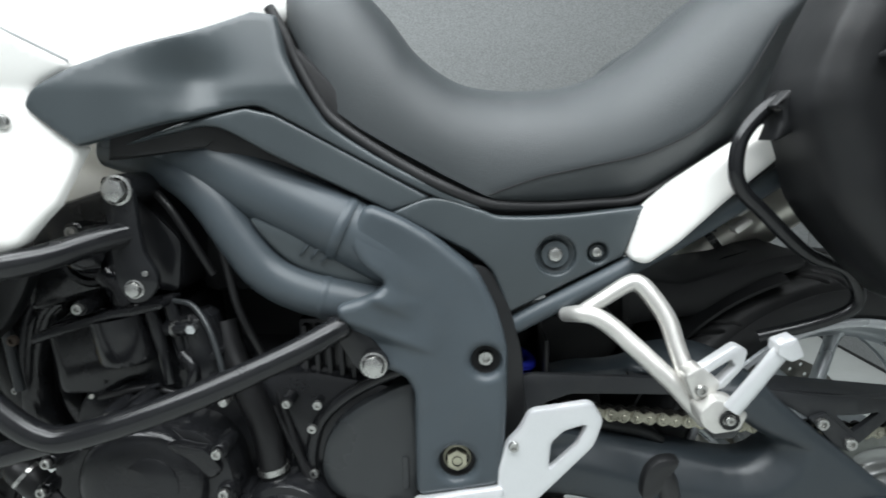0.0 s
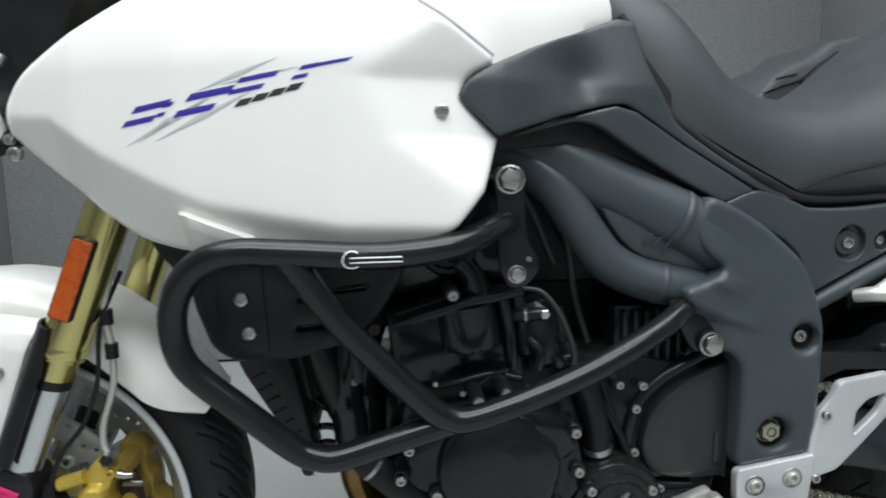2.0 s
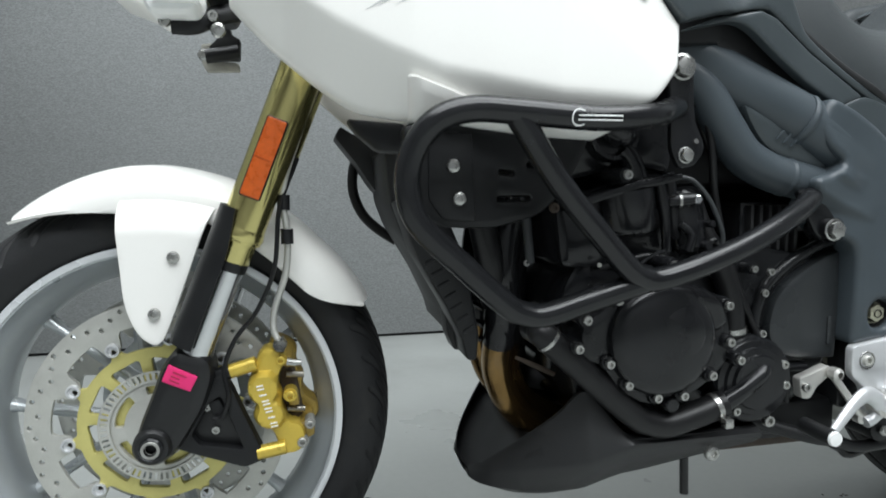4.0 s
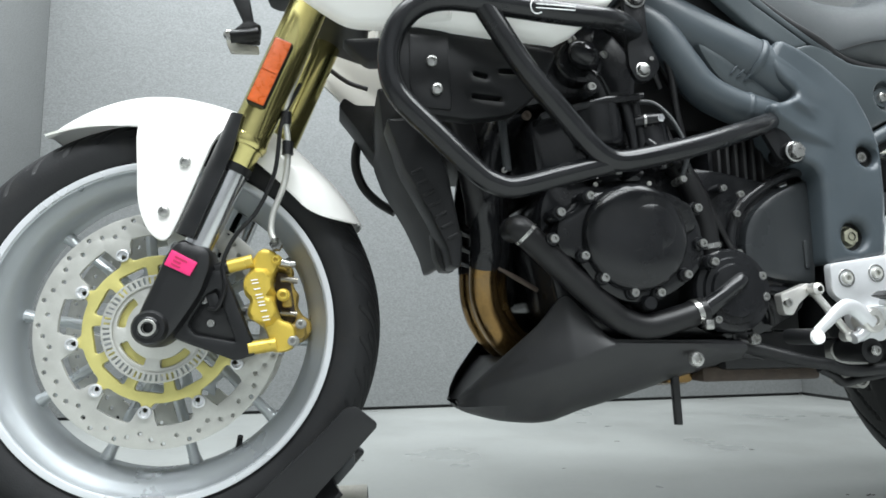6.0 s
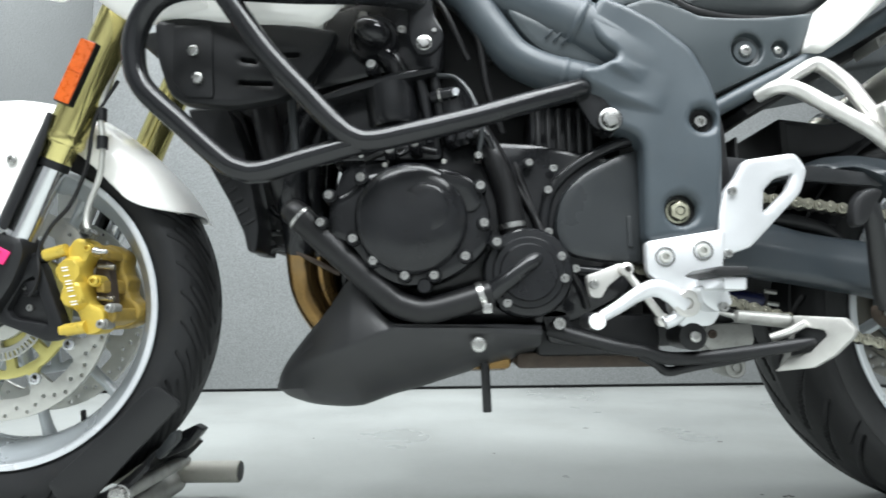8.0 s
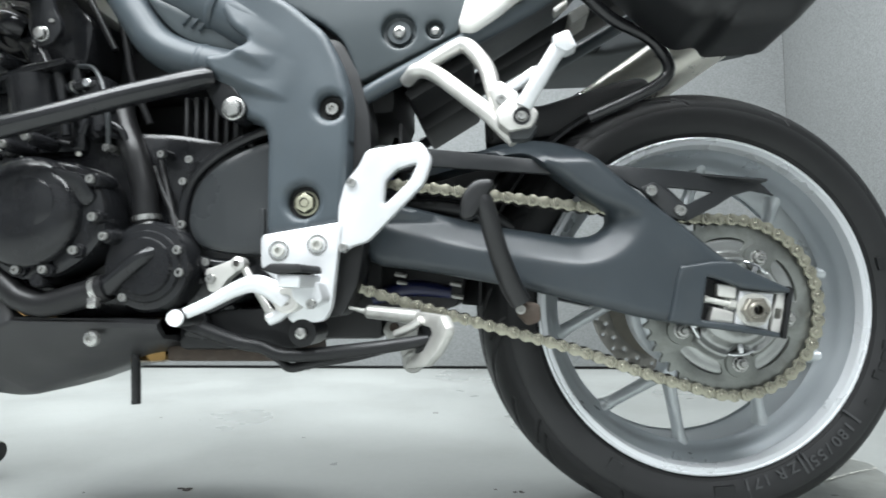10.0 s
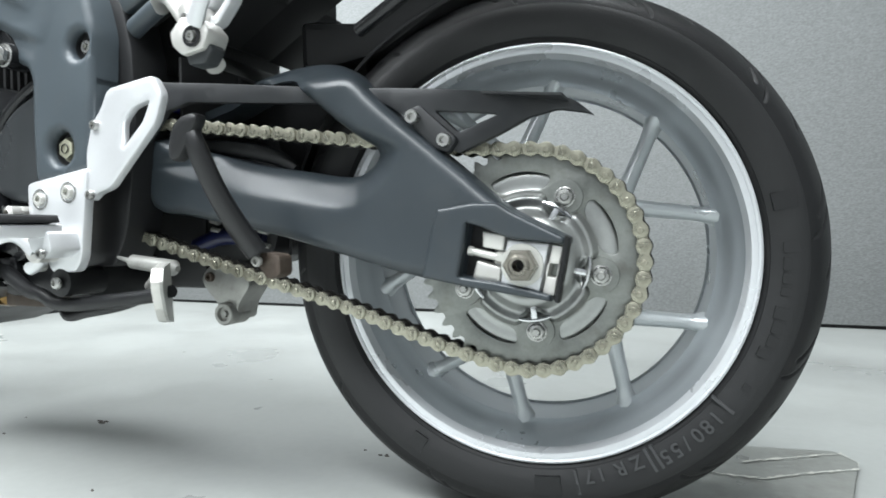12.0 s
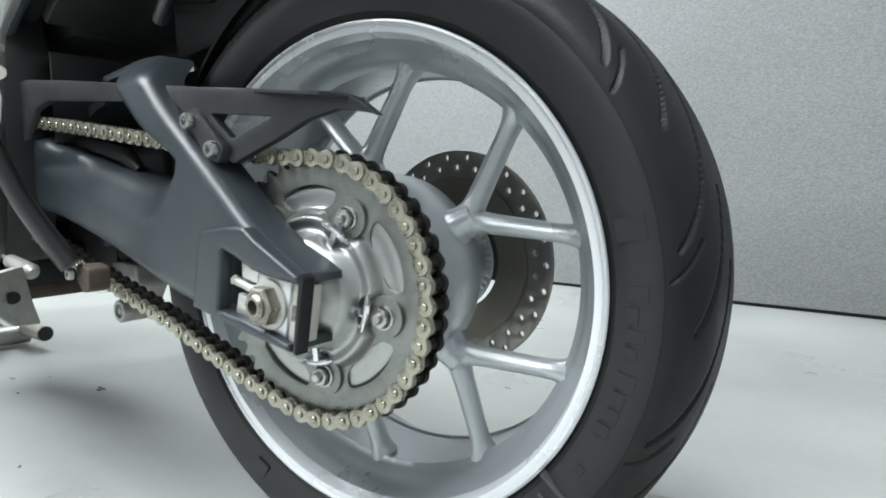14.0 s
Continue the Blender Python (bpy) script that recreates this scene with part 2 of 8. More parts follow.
def slab(outline, y0, y1, r=0.0015, holes=(), bm=None):
    """A flat piece in the x-z plane from y0 (near) to y1, with rounded front edges and through holes."""
    bm = bm or bmesh.new()
    sgn = 1 if y1 > y0 else -1
    loops = []
    for h, L in enumerate([outline, *holes]):
        L = [np.array(p, float) for p in L]
        if area(L) < 0:
            L = L[::-1]
        s = 1 if h == 0 else -1
        rings = []
        for dx, dy in ((1, 0), (0.3, 0.3), (0, 1)) if r else ((0, 0),):
            Q = inset(L, s * dx * r) if r and dx else L
            rings.append([bm.verts.new((p[0], y0 + sgn * dy * r, p[1])) for p in Q])
        rings.append([bm.verts.new((p[0], y1, p[1])) for p in L])
        n = len(L)
        for a, b in zip(rings, rings[1:]):
            for i in range(n):
                bm.faces.new((a[i], a[(i + 1) % n], b[(i + 1) % n], b[i]))
        loops.append((rings[0], rings[-1]))
    for side in (0, 1):
        edges = []
        for lp in loops:
            v = lp[side]
            for i in range(len(v)):
                edges.append(bm.edges.get((v[i], v[(i + 1) % len(v)])) or bm.edges.new((v[i], v[(i + 1) % len(v)])))
        bmesh.ops.triangle_fill(bm, use_beauty=True, use_dissolve=False, edges=edges)
    return bm


def inside(P, L):
    """Which of the points P lie in the closed outline L."""
    x, z = P[:, 0], P[:, 1]
    res = np.zeros(len(P), bool)
    L = np.array(L)
    for a, b in zip(L, np.roll(L, -1, 0)):
        hit = ((a[1] > z) != (b[1] > z)) & (x < (b[0] - a[0]) * (z - a[1]) / (b[1] - a[1] + 1e-15) + a[0])
        res ^= hit
    return res


def edge_distance(P, loops):
    d = np.full(len(P), 9.0)
    for L in loops:
        L = np.array(L)
        for a, b in zip(L, np.roll(L, -1, 0)):
            e = b - a
            t = np.clip(((P - a) @ e) / (e @ e + 1e-15), 0, 1)
            d = np.minimum(d, np.linalg.norm(P - a - t[:, None] * e, axis=1))
    return d


def resample(L, step):
    L = [np.array(p, float) for p in L]
    out = []
    for a, b in zip(L, L[1:] + L[:1]):
        n = max(1, int(round(np.linalg.norm(b - a) / step)))
        out += [a + (b - a) * i / n for i in range(n)]
    return out


def moulded(outline, fy, edge=0.008, depth=0.02, step=0.008, holes=(), drop=None, bm=None):
    """A moulded cover: the outline in x-z, its face at y = fy(x, z), rounded back at its rim by edge, and depth thick."""
    from mathutils.geometry import delaunay_2d_cdt
    bm = bm or bmesh.new()
    drop = edge if drop is None else drop
    loops = [resample(L, step) for L in (outline, *holes)]
    pts, cons = [], []
    for L in loops:
        s = len(pts)
        pts += L
        cons += [(s + i, s + (i + 1) % len(L)) for i in range(len(L))]
    lo, hi = np.min(loops[0], 0), np.max(loops[0], 0)
    ring = []
    for h, L in enumerate(loops):
        Q = L if area(L) > 0 else L[::-1]
        for k in (0.3, 1.0):
            q = np.array(inset(Q, (1 if h == 0 else -1) * k * edge))
            q = q[inside(q, loops[0])]
            for o in loops[1:]:
                q = q[~inside(q, o)]
            if len(q):
                ring += list(q[edge_distance(q, loops) > 0.93 * k * edge])
    gx, gz = np.meshgrid(np.arange(lo[0], hi[0], step), np.arange(lo[1], hi[1], step * 0.87))
    gx = gx + (np.arange(gx.shape[0]) % 2)[:, None] * step / 2
    G = np.stack([gx.ravel(), gz.ravel()], 1)
    keep = inside(G, loops[0])
    for h in loops[1:]:
        keep &= ~inside(G, h)
    G = G[keep]
    G = G[edge_distance(G, loops) > edge + step * 0.45]
    # rings of points close to the rim keep the rounding crisp
    pts = np.array([*pts, *ring, *G])
    verts, _, faces, *_ = delaunay_2d_cdt([Vector(p) for p in pts], cons, [], 0, 1e-6)
    V = np.array([tuple(v) for v in verts])
    C = np.array([V[list(f)].mean(0) for f in faces])
    ok = inside(C, loops[0])
    for h in loops[1:]:
        ok &= ~inside(C, h)
    d = edge_distance(V, loops)
    t = np.clip(1 - d / max(edge, 1e-6), 0, 1)
    fall = drop * (1 - np.sqrt(np.clip(1 - t * t, 0, 1)))
    Y = np.array([fy(p[0], p[1]) for p in V])
    front = [bm.verts.new((p[0], y + f, p[1])) for p, y, f in zip(V, Y, fall)]
    back = [bm.verts.new((p[0], y + drop + depth, p[1])) for p, y in zip(V, Y)]
    used = {}
    for f, k in zip(faces, ok):
        if not k:
            continue
        bm.faces.new([front[i] for i in f])
        bm.faces.new([back[i] for i in reversed(f)])
        for a, b in zip(f, f[1:] + f[:1]):
            if (b, a) in used:
                del used[(b, a)]
            else:
                used[(a, b)] = 1
    for a, b in used:
        bm.faces.new((front[b], front[a], back[a], back[b]))
    bmesh.ops.delete(bm, geom=[v for v in bm.verts if not v.link_faces], context="VERTS")
    return bm


def table(*kv):
    """A function of x that runs straight between the given (x, value) pairs."""
    a, b = [k for k, _ in kv], [v for _, v in kv]
    return lambda x: float(np.interp(x, a, b))


def tube(pts, r, seg=12, n=6, flat=1.0, bm=None, caps=True, closed=False, bend=True):
    """A tube of radius r (or a list of radii, one a point) along a smooth curve through pts."""
    bm = bm or bmesh.new()
    rr = list(r) if isinstance(r, (list, tuple)) else [r] * len(pts)
    if bend and len(pts) > 2:
        P4 = spline([(*p, q) for p, q in zip(pts, rr)], n, closed)
    else:
        P4 = [np.array((*p, q), float) for p, q in zip(pts, rr)]
    P, R = [p[:3] for p in P4], [max(1e-4, p[3]) for p in P4]
    k = len(P)
    T = []
    for i in range(k):
        a, b = (P[i - 1], P[(i + 1) % k]) if closed else (P[max(i - 1, 0)], P[min(i + 1, k - 1)])
        d = b - a
        T.append(d / (np.linalg.norm(d) + 1e-12))
    ref = np.array((0, 1.0, 0)) if abs(T[0][1]) < 0.9 else np.array((1.0, 0, 0))
    rings = []
    u = np.cross(T[0], ref)
    u /= np.linalg.norm(u)
    for p, q, t in zip(P, R, T):
        u = u - t * (u @ t)
        u /= np.linalg.norm(u) + 1e-12
        v = np.cross(t, u)
        rings.append([bm.verts.new(p + q * (math.cos(2 * math.pi * j / seg) * u + flat * math.sin(2 * math.pi * j / seg) * v)) for j in range(seg)])
    pairs = list(zip(rings, rings[1:])) + ([(rings[-1], rings[0])] if closed else [])
    for a, b in pairs:
        for j in range(seg):
            bm.faces.new((a[j], a[(j + 1) % seg], b[(j + 1) % seg], b[j]))
    if caps and not closed:
        bm.faces.new(rings[0][::-1])
        bm.faces.new(rings[-1])
    return bm


def lathe(profile, c=(0, 0, 0), seg=48, closed=False, yaw=0.0, bm=None, a0=0.0, a1=2 * math.pi):
    """Turns a profile of (y, radius) about the y axis through c."""
    bm = bm or bmesh.new()
    full = abs(a1 - a0) > 6.28
    k = seg if full else seg + 1
    cy, sy = math.cos(yaw), math.sin(yaw)
    rings = []
    for i in range(k):
        a = a0 + (a1 - a0) * i / seg
        ring = []
        for y, r in profile:
            x, z = r * math.cos(a), r * math.sin(a)
            ring.append(bm.verts.new((c[0] + x * cy - y * sy, c[1] + x * sy + y * cy, c[2] + z)))
        rings.append(ring)
    m = len(profile)
    for i in range(seg):
        a, b = rings[i], rings[(i + 1) % k]
        for j in range(m if closed else m - 1):
            q = (a[j], a[(j + 1) % m], b[(j + 1) % m], b[j])
            bm.faces.new(q)
    bmesh.ops.remove_doubles(bm, verts=[v for r in rings for v in r], dist=1e-6)
    return bm


def loft(rings, closed_ring=True, caps=True, bm=None):
    bm = bm or bmesh.new()
    R = [[bm.verts.new(p) for p in ring] for ring in rings]
    n = len(R[0])
    for a, b in zip(R, R[1:]):
        for j in range(n if closed_ring else n - 1):
            bm.faces.new((a[j], a[(j + 1) % n], b[(j + 1) % n], b[j]))
    if caps:
        bm.faces.new(R[0][::-1])
        bm.faces.new(R[-1])
    return bm


def box(x0, x1, y0, y1, z0, z1, r=0.003, bm=None):
    b2 = bmesh.new()
    bmesh.ops.create_cube(b2, size=1)
    for v in b2.verts:
        v.co = Vector(((x0 + x1) / 2 + v.co.x * (x1 - x0), (y0 + y1) / 2 + v.co.y * (y1 - y0), (z0 + z1) / 2 + v.co.z * (z1 - z0)))
    if r:
        bmesh.ops.bevel(b2, geom=b2.edges[:], offset=r, segments=2, profile=0.5, affect="EDGES")
    if bm is None:
        return b2
    me = bpy.data.meshes.new("tmp")
    b2.to_mesh(me)
    b2.free()
    bm.from_mesh(me)
    bpy.data.meshes.remove(me)
    return bm


def turned(bm, m):
    bmesh.ops.transform(bm, matrix=m, verts=bm.verts)
    return bm


BOLTS = {}


def bolt(x, y, z, r, parent, material=None, kind="socket", label=""):
    """A bolt head that looks towards -y, its seat at y."""
    material = material or M_BOLT
    key = (round(r, 4), kind, material.name)
    if key not in BOLTS:
        bm = bmesh.new()
        if kind == "hex":
            lathe([(0, r * 1.25), (-r * 0.18, r * 1.25), (-r * 0.25, r * 1.05)], seg=24, bm=bm)
            hexa = circle(0, 0, r, 6)
            slab(hexa, -r * 0.85, 0, r * 0.12, bm=bm)
        elif kind == "dome":
            lathe([(0, r), (-r * 0.25, r), (-r * 0.55, r * 0.85), (-r * 0.7, r * 0.5), (-r * 0.7, r * 0.42), (-r * 0.35, r * 0.36), (-r * 0.35, 0.0001)], seg=20, bm=bm)
        else:
            lathe([(0, r * 1.0), (-r * 0.65, r * 1.0), (-r * 0.85, r * 0.88), (-r * 0.85, r * 0.52), (-r * 0.3, r * 0.48), (-r * 0.3, 0.0001)], seg=18, bm=bm)
        me = bpy.data.meshes.new("bolt")
        bmesh.ops.recalc_face_normals(bm, faces=bm.faces)
        bm.to_mesh(me)
        bm.free()
        me.materials.append(material)
        me.shade_smooth()
        me.set_sharp_from_angle(angle=radians(35))
        BOLTS[key] = me
    ob = new("bolt", BOLTS[key])
    ob.location = (x, y, z)
    ob.rotation_euler = (0, (x * 37.0 + z * 91.0) % 6.28, 0)
    ob.parent = parent
    return tagged(ob, label)


def thing(name, label, category, group="", at=(0, 0, 0)):
    ob = new(name)
    ob.location = at
    return tagged(ob, label, category, group)


def mid(x):
    """The y of the motorcycle's centre plane."""
    return 0.022 + 0.036 * x


# ---- the bay ----


def room():
    bm = bmesh.new()
    bmesh.ops.create_grid(bm, x_segments=40, y_segments=40, size=1)
    for v in bm.verts:
        v.co = Vector((0.7 + v.co.x * 3.2, -0.6 + v.co.y * 2.6, 0))
    tagged(part("floor", bm, M_FLOOR), "pale grey glossy epoxy floor with faint scuffs", "floor", kind="structure")
    for name, x0, x1, y0, y1, material, label in (
            ("wall_back", -0.93, 2.36, 1.72, 1.80, M_FABRIC, "grey speckled fabric panel wall behind the motorcycle"),
            ("wall_left", -0.98, -0.93, -0.4, 1.80, M_FABRIC, "grey speckled fabric side panel of the photo bay"),
            ("wall_right", 2.36, 2.41, -0.4, 1.80, M_FABRIC, "grey speckled fabric side panel of the photo bay"),
            ("wall_front", -2.5, 3.9, -3.28, -3.2, M_ROOM, "plain grey wall of the workshop"),
            ("wall_west", -2.58, -2.5, -3.28, 2.0, M_ROOM, "plain grey wall of the workshop"),
            ("wall_east", 3.9, 3.98, -3.28, 2.0, M_ROOM, "plain grey wall of the workshop"),
            ("wall_north", -2.58, 3.98, 2.0, 2.08, M_ROOM, "plain grey wall of the workshop")):
        zb = 0.012 if material is M_FABRIC else 0.0
        zt = 2.2 if material is M_FABRIC else 2.8
        tagged(part(name, box(x0, x1, y0, y1, zb, zt, 0.004), material), label, "wall", kind="structure")
    for name, x0, x1, y0, y1 in (("baseboard", -0.92, 2.35, 1.735, 1.78), ("baseboard", -0.97, -0.935, -0.38, 1.73), ("baseboard", 2.365, 2.40, -0.38, 1.73)):
        tagged(part(name, box(x0, x1, y0, y1, 0.0, 0.02, 0), M_GAP), "black rubber foot strip under the fabric wall", "trim", kind="structure")
    tagged(part("ceiling", box(-2.58, 3.98, -3.28, 2.08, 2.8, 2.88, 0), M_CEIL), "plain grey ceiling", "ceiling", kind="structure")
    # worn steel plate let into the floor under the rear wheel
    plate = thing("floor_plate", "worn grey steel floor plate with chipped pale edges", "plate")
    pts = [(1.42, -0.02), (1.43, 0.22), (1.60, 0.33), (1.715, 0.362), (1.78, 0.371), (1.854, 0.383), (1.878, 0.340), (1.80, 0.02)]
    bm = slab(fillet(pts, 0.008), 0, -0.006, 0.002)
    turned(bm, Matrix(((1, 0, 0, 0), (0, 0, 1, 0), (0, -1, 0, 0), (0, 0, 0, 1))))
    for v in bm.verts:
        v.co.z = 0.0045 if v.co.z > 0.0001 or v.co.z < -0.0001 else 0.0
    part("sheet", bm, M_PLATE, plate)
    rng = random.Random(4)
    rim = [(1.66, 0.245), (1.70, 0.228), (1.75, 0.231), (1.80, 0.268), (1.84, 0.292), (1.871, 0.307), (1.877, 0.335), (1.862, 0.372)]
    top = []
    low = []
    for p in resample(rim, 0.006)[:-12]:
        w = 0.001 + 0.005 * rng.random() ** 2
        o = 0.004 * (rng.random() - 0.5)
        top.append((p[0], p[1] + w + o))
        low.append((p[0], p[1] - w * 0.6 + o))
    bm = bmesh.new()
    A = [bm.verts.new((x, y, 0.0062)) for x, y in top]
    B = [bm.verts.new((x, y, 0.0062)) for x, y in low]
    for i in range(len(A) - 1):
        bm.faces.new((A[i], A[i + 1], B[i + 1], B[i]))
    part("chipped_edge", bm, M_CHIP, plate, "pale chipped paint along the edge")
    # grit lying on the floor
    bm = bmesh.new()
    for x, y, r in ((0.662, 0.125, 0.008), (1.226, 0.15, 0.005), (1.185, 0.16, 0.003), (0.45, 0.05, 0.004), (0.50, 0.10, 0.003), (0.56, 0.02, 0.003),
                    (0.92, -0.1, 0.003), (1.3, 0.6, 0.004), (2.15, 0.9, 0.005), (1.9, 0.2, 0.003), (0.75, 0.5, 0.003), (1.02, 0.8, 0.004), (0.3, 0.7, 0.003)):
        for k in range(3):
            m = Matrix.Translation((x + rng.uniform(-r, r) * 1.3, y + rng.uniform(-r, r) * 0.6, r * 0.12)) @ Matrix.Diagonal((r * rng.uniform(0.5, 1.1), r * rng.uniform(0.3, 0.7), r * 0.2, 1))
            bmesh.ops.create_icosphere(bm, subdivisions=1, radius=1, matrix=m)
    tagged(part("floor_grit", bm, M_SPECK), "specks of dark grit lying on the pale floor", "grit", kind="stuff")


room()

# ---- the motorcycle ----
BIKE = thing("motorcycle", "white adventure motorcycle with slate side covers and black crash bars", "motorcycle")


def cut(u, w, soft):
    """How deep a cut of half width w is at the place u of its repeat (0 to 1), with soft flanks."""
    return np.clip((w + soft - np.abs(u - 0.5)) / (2 * soft), 0, 1)


def fade(v, lo, hi, soft=0.03):
    return np.clip((v - lo) / soft, 0, 1) * np.clip((hi - v) / soft, 0, 1)


def groove_front(a, s):
    """Depth of the tread cuts at angles a (radians) and places s across the tyre (-1 to 1)."""
    side = np.abs(s)
    turn = a / (2 * math.pi) * 38 + np.where(s > 0, 0.5, 0.0)
    d = cut((turn - 2.2 * side ** 1.3) % 1.0, 0.060 + 0.02 * (1 - side), 0.025) * fade(side, 0.10, 0.97)
    e = cut((turn + 0.5 - 2.1 * side ** 1.3) % 1.0, 0.050, 0.025) * fade(side, 0.30, 0.86)
    return 0.0075 * np.maximum(d, e)


def groove_rear(a, s):
    """Long cuts that start square at the shoulder and sweep round towards the crown, a short one between each two."""
    side = np.abs(s)
    turn = a / (2 * math.pi) * 12 + np.where(s > 0, 0.5, 0.0)
    bend = 1.30 * np.maximum(side, 1e-4) ** 0.60
    d = cut((turn + bend) % 1.0, 0.014 + 0.022 * (1 - side), 0.005) * fade(side, 0.08, 0.93, 0.02)
    e = cut((turn + 0.46 + 1.05 * bend) % 1.0, 0.013 + 0.018 * (1 - side), 0.005) * fade(side, 0.18, 0.80, 0.02)
    f = cut((turn + 0.24 + 0.9 * bend) % 1.0, 0.010, 0.005) * fade(side, 0.70, 0.97, 0.02)
    return 0.0090 * np.maximum(np.maximum(d, e), 0.6 * f)


def tyre(profile, c, groove, parent, label, segs=900, yaw=0.0, rubber=None):
    """A tyre from one half of its profile, rim bead to crown, with its tread cut in."""
    half = spline([(y, r) for y, r in profile], 14)
    rows = np.array(half + [np.array((-p[0], p[1])) for p in half[-2::-1]])
    w = abs(profile[2][0])
    cy, sy = math.cos(yaw), math.sin(yaw)
    k = len(rows)
    ang = (2 * math.pi * np.arange(segs) / segs)[:, None]
    y, r = rows[None, :, 0], rows[None, :, 1]
    q = r - np.where(r > profile[3][1] - 0.006, groove(ang, y / w), 0.0)
    x, z = q * np.cos(ang), np.maximum(q * np.sin(ang) + c[2], 0.0005)
    V = np.stack([c[0] + x * cy - y * sy, c[1] + x * sy + y * cy, z], 2).reshape(-1, 3)
    i0 = (np.arange(segs)[:, None] * k + np.arange(k - 1)[None, :])
    i1 = (((np.arange(segs) + 1) % segs)[:, None] * k + np.arange(k - 1)[None, :])
    F = np.stack([i0, i0 + 1, i1 + 1, i1], 2).reshape(-1, 4)
    me = bpy.data.meshes.new("tyre")
    me.from_pydata(V.tolist(), [], F.tolist())
    me.materials.append(rubber or M_RUBBER)
    me.shade_smooth()
    ob = new("tyre", me)
    ob.parent = parent
    return tagged(ob, label)


FC = (0.0, 0.020, 0.327)          # front wheel's centre
RC = (1.4814, 0.104, 0.3102)        # rear wheel's centre
RYAW = 0.121


def wheel_spokes(c, r0, r1, first, node_first, rad, y_node, parent, yaw=0.0, stem=0.0, y_tip=0.004):
    """Five pairs of cast spokes that fork from nodes on the hub."""
    for k in range(5):
        n = radians(node_first + 72 * k)
        if stem:
            pts = [(c[0] + r * math.cos(n) * math.cos(yaw) - y * math.sin(yaw), c[1] + r * math.cos(n) * math.sin(yaw) + y * math.cos(yaw), c[2] + r * math.sin(n)) for r, y in ((stem, y_node - 0.004), (0.5 * (stem + r0), y_node - 0.002), (r0 + 0.006, y_node))]
            part("spoke_root", tube(pts, [rad * 2.6, rad * 1.9, rad * 1.5], 14, 4, flat=1.4), M_WHEEL, parent)
        for e in (-18, 18):
            t = radians(node_first + 72 * k + e)
            q = n + radians(e * (0.10 if stem else 0.28))
            p0 = np.array((r0 * math.cos(q), y_node, r0 * math.sin(q)))
            p1 = np.array((r1 * math.cos(t), y_tip, r1 * math.sin(t)))
            d = p1 - p0
            pts = [p0, p0 + d * 0.12, p0 + d * 0.5, p0 + d * 0.86, p0 + d * 1.02]
            pts = [(c[0] + p[0] * math.cos(yaw) - p[1] * math.sin(yaw), c[1] + p[0] * math.sin(yaw) + p[1] * math.cos(yaw), c[2] + p[2]) for p in pts]
            part("spoke", tube(pts, [rad * 1.6, rad * 1.12, rad, rad * 1.0, rad * 1.45], 12, 4, flat=1.3), M_SPOKE, parent)


def drilled_ring(r0, r1, y0, y1, c, rows, hole_r, windows=0, r=0.0006, phase=0.0):
    """A brake disc: a ring with rows of (radius, count, offset) drilled holes and windows cut into its inner edge."""
    outer = circle(c[0], c[2], r1, 120)
    inner = []
    for i in range(240 if windows else 60):
        a = 2 * math.pi * i / (240 if windows else 60)
        q = r0
        if windows:
            u = ((a - phase) / (2 * math.pi) * windows) % 1.0
            q += 0.021 * min(1.0, max(0.0, (0.36 - abs(u - 0.5)) / 0.07))
        inner.append(np.array((c[0] + q * math.cos(a), c[2] + q * math.sin(a))))
    holes = [inner]
    for rad, count, off in rows:
        for i in range(count):
            a = 2 * math.pi * (i + off) / count
            holes.append(circle(c[0] + rad * math.cos(a), c[2] + rad * math.sin(a), hole_r, 8))
    return slab(outer, c[1] + y0, c[1] + y1, r, holes)


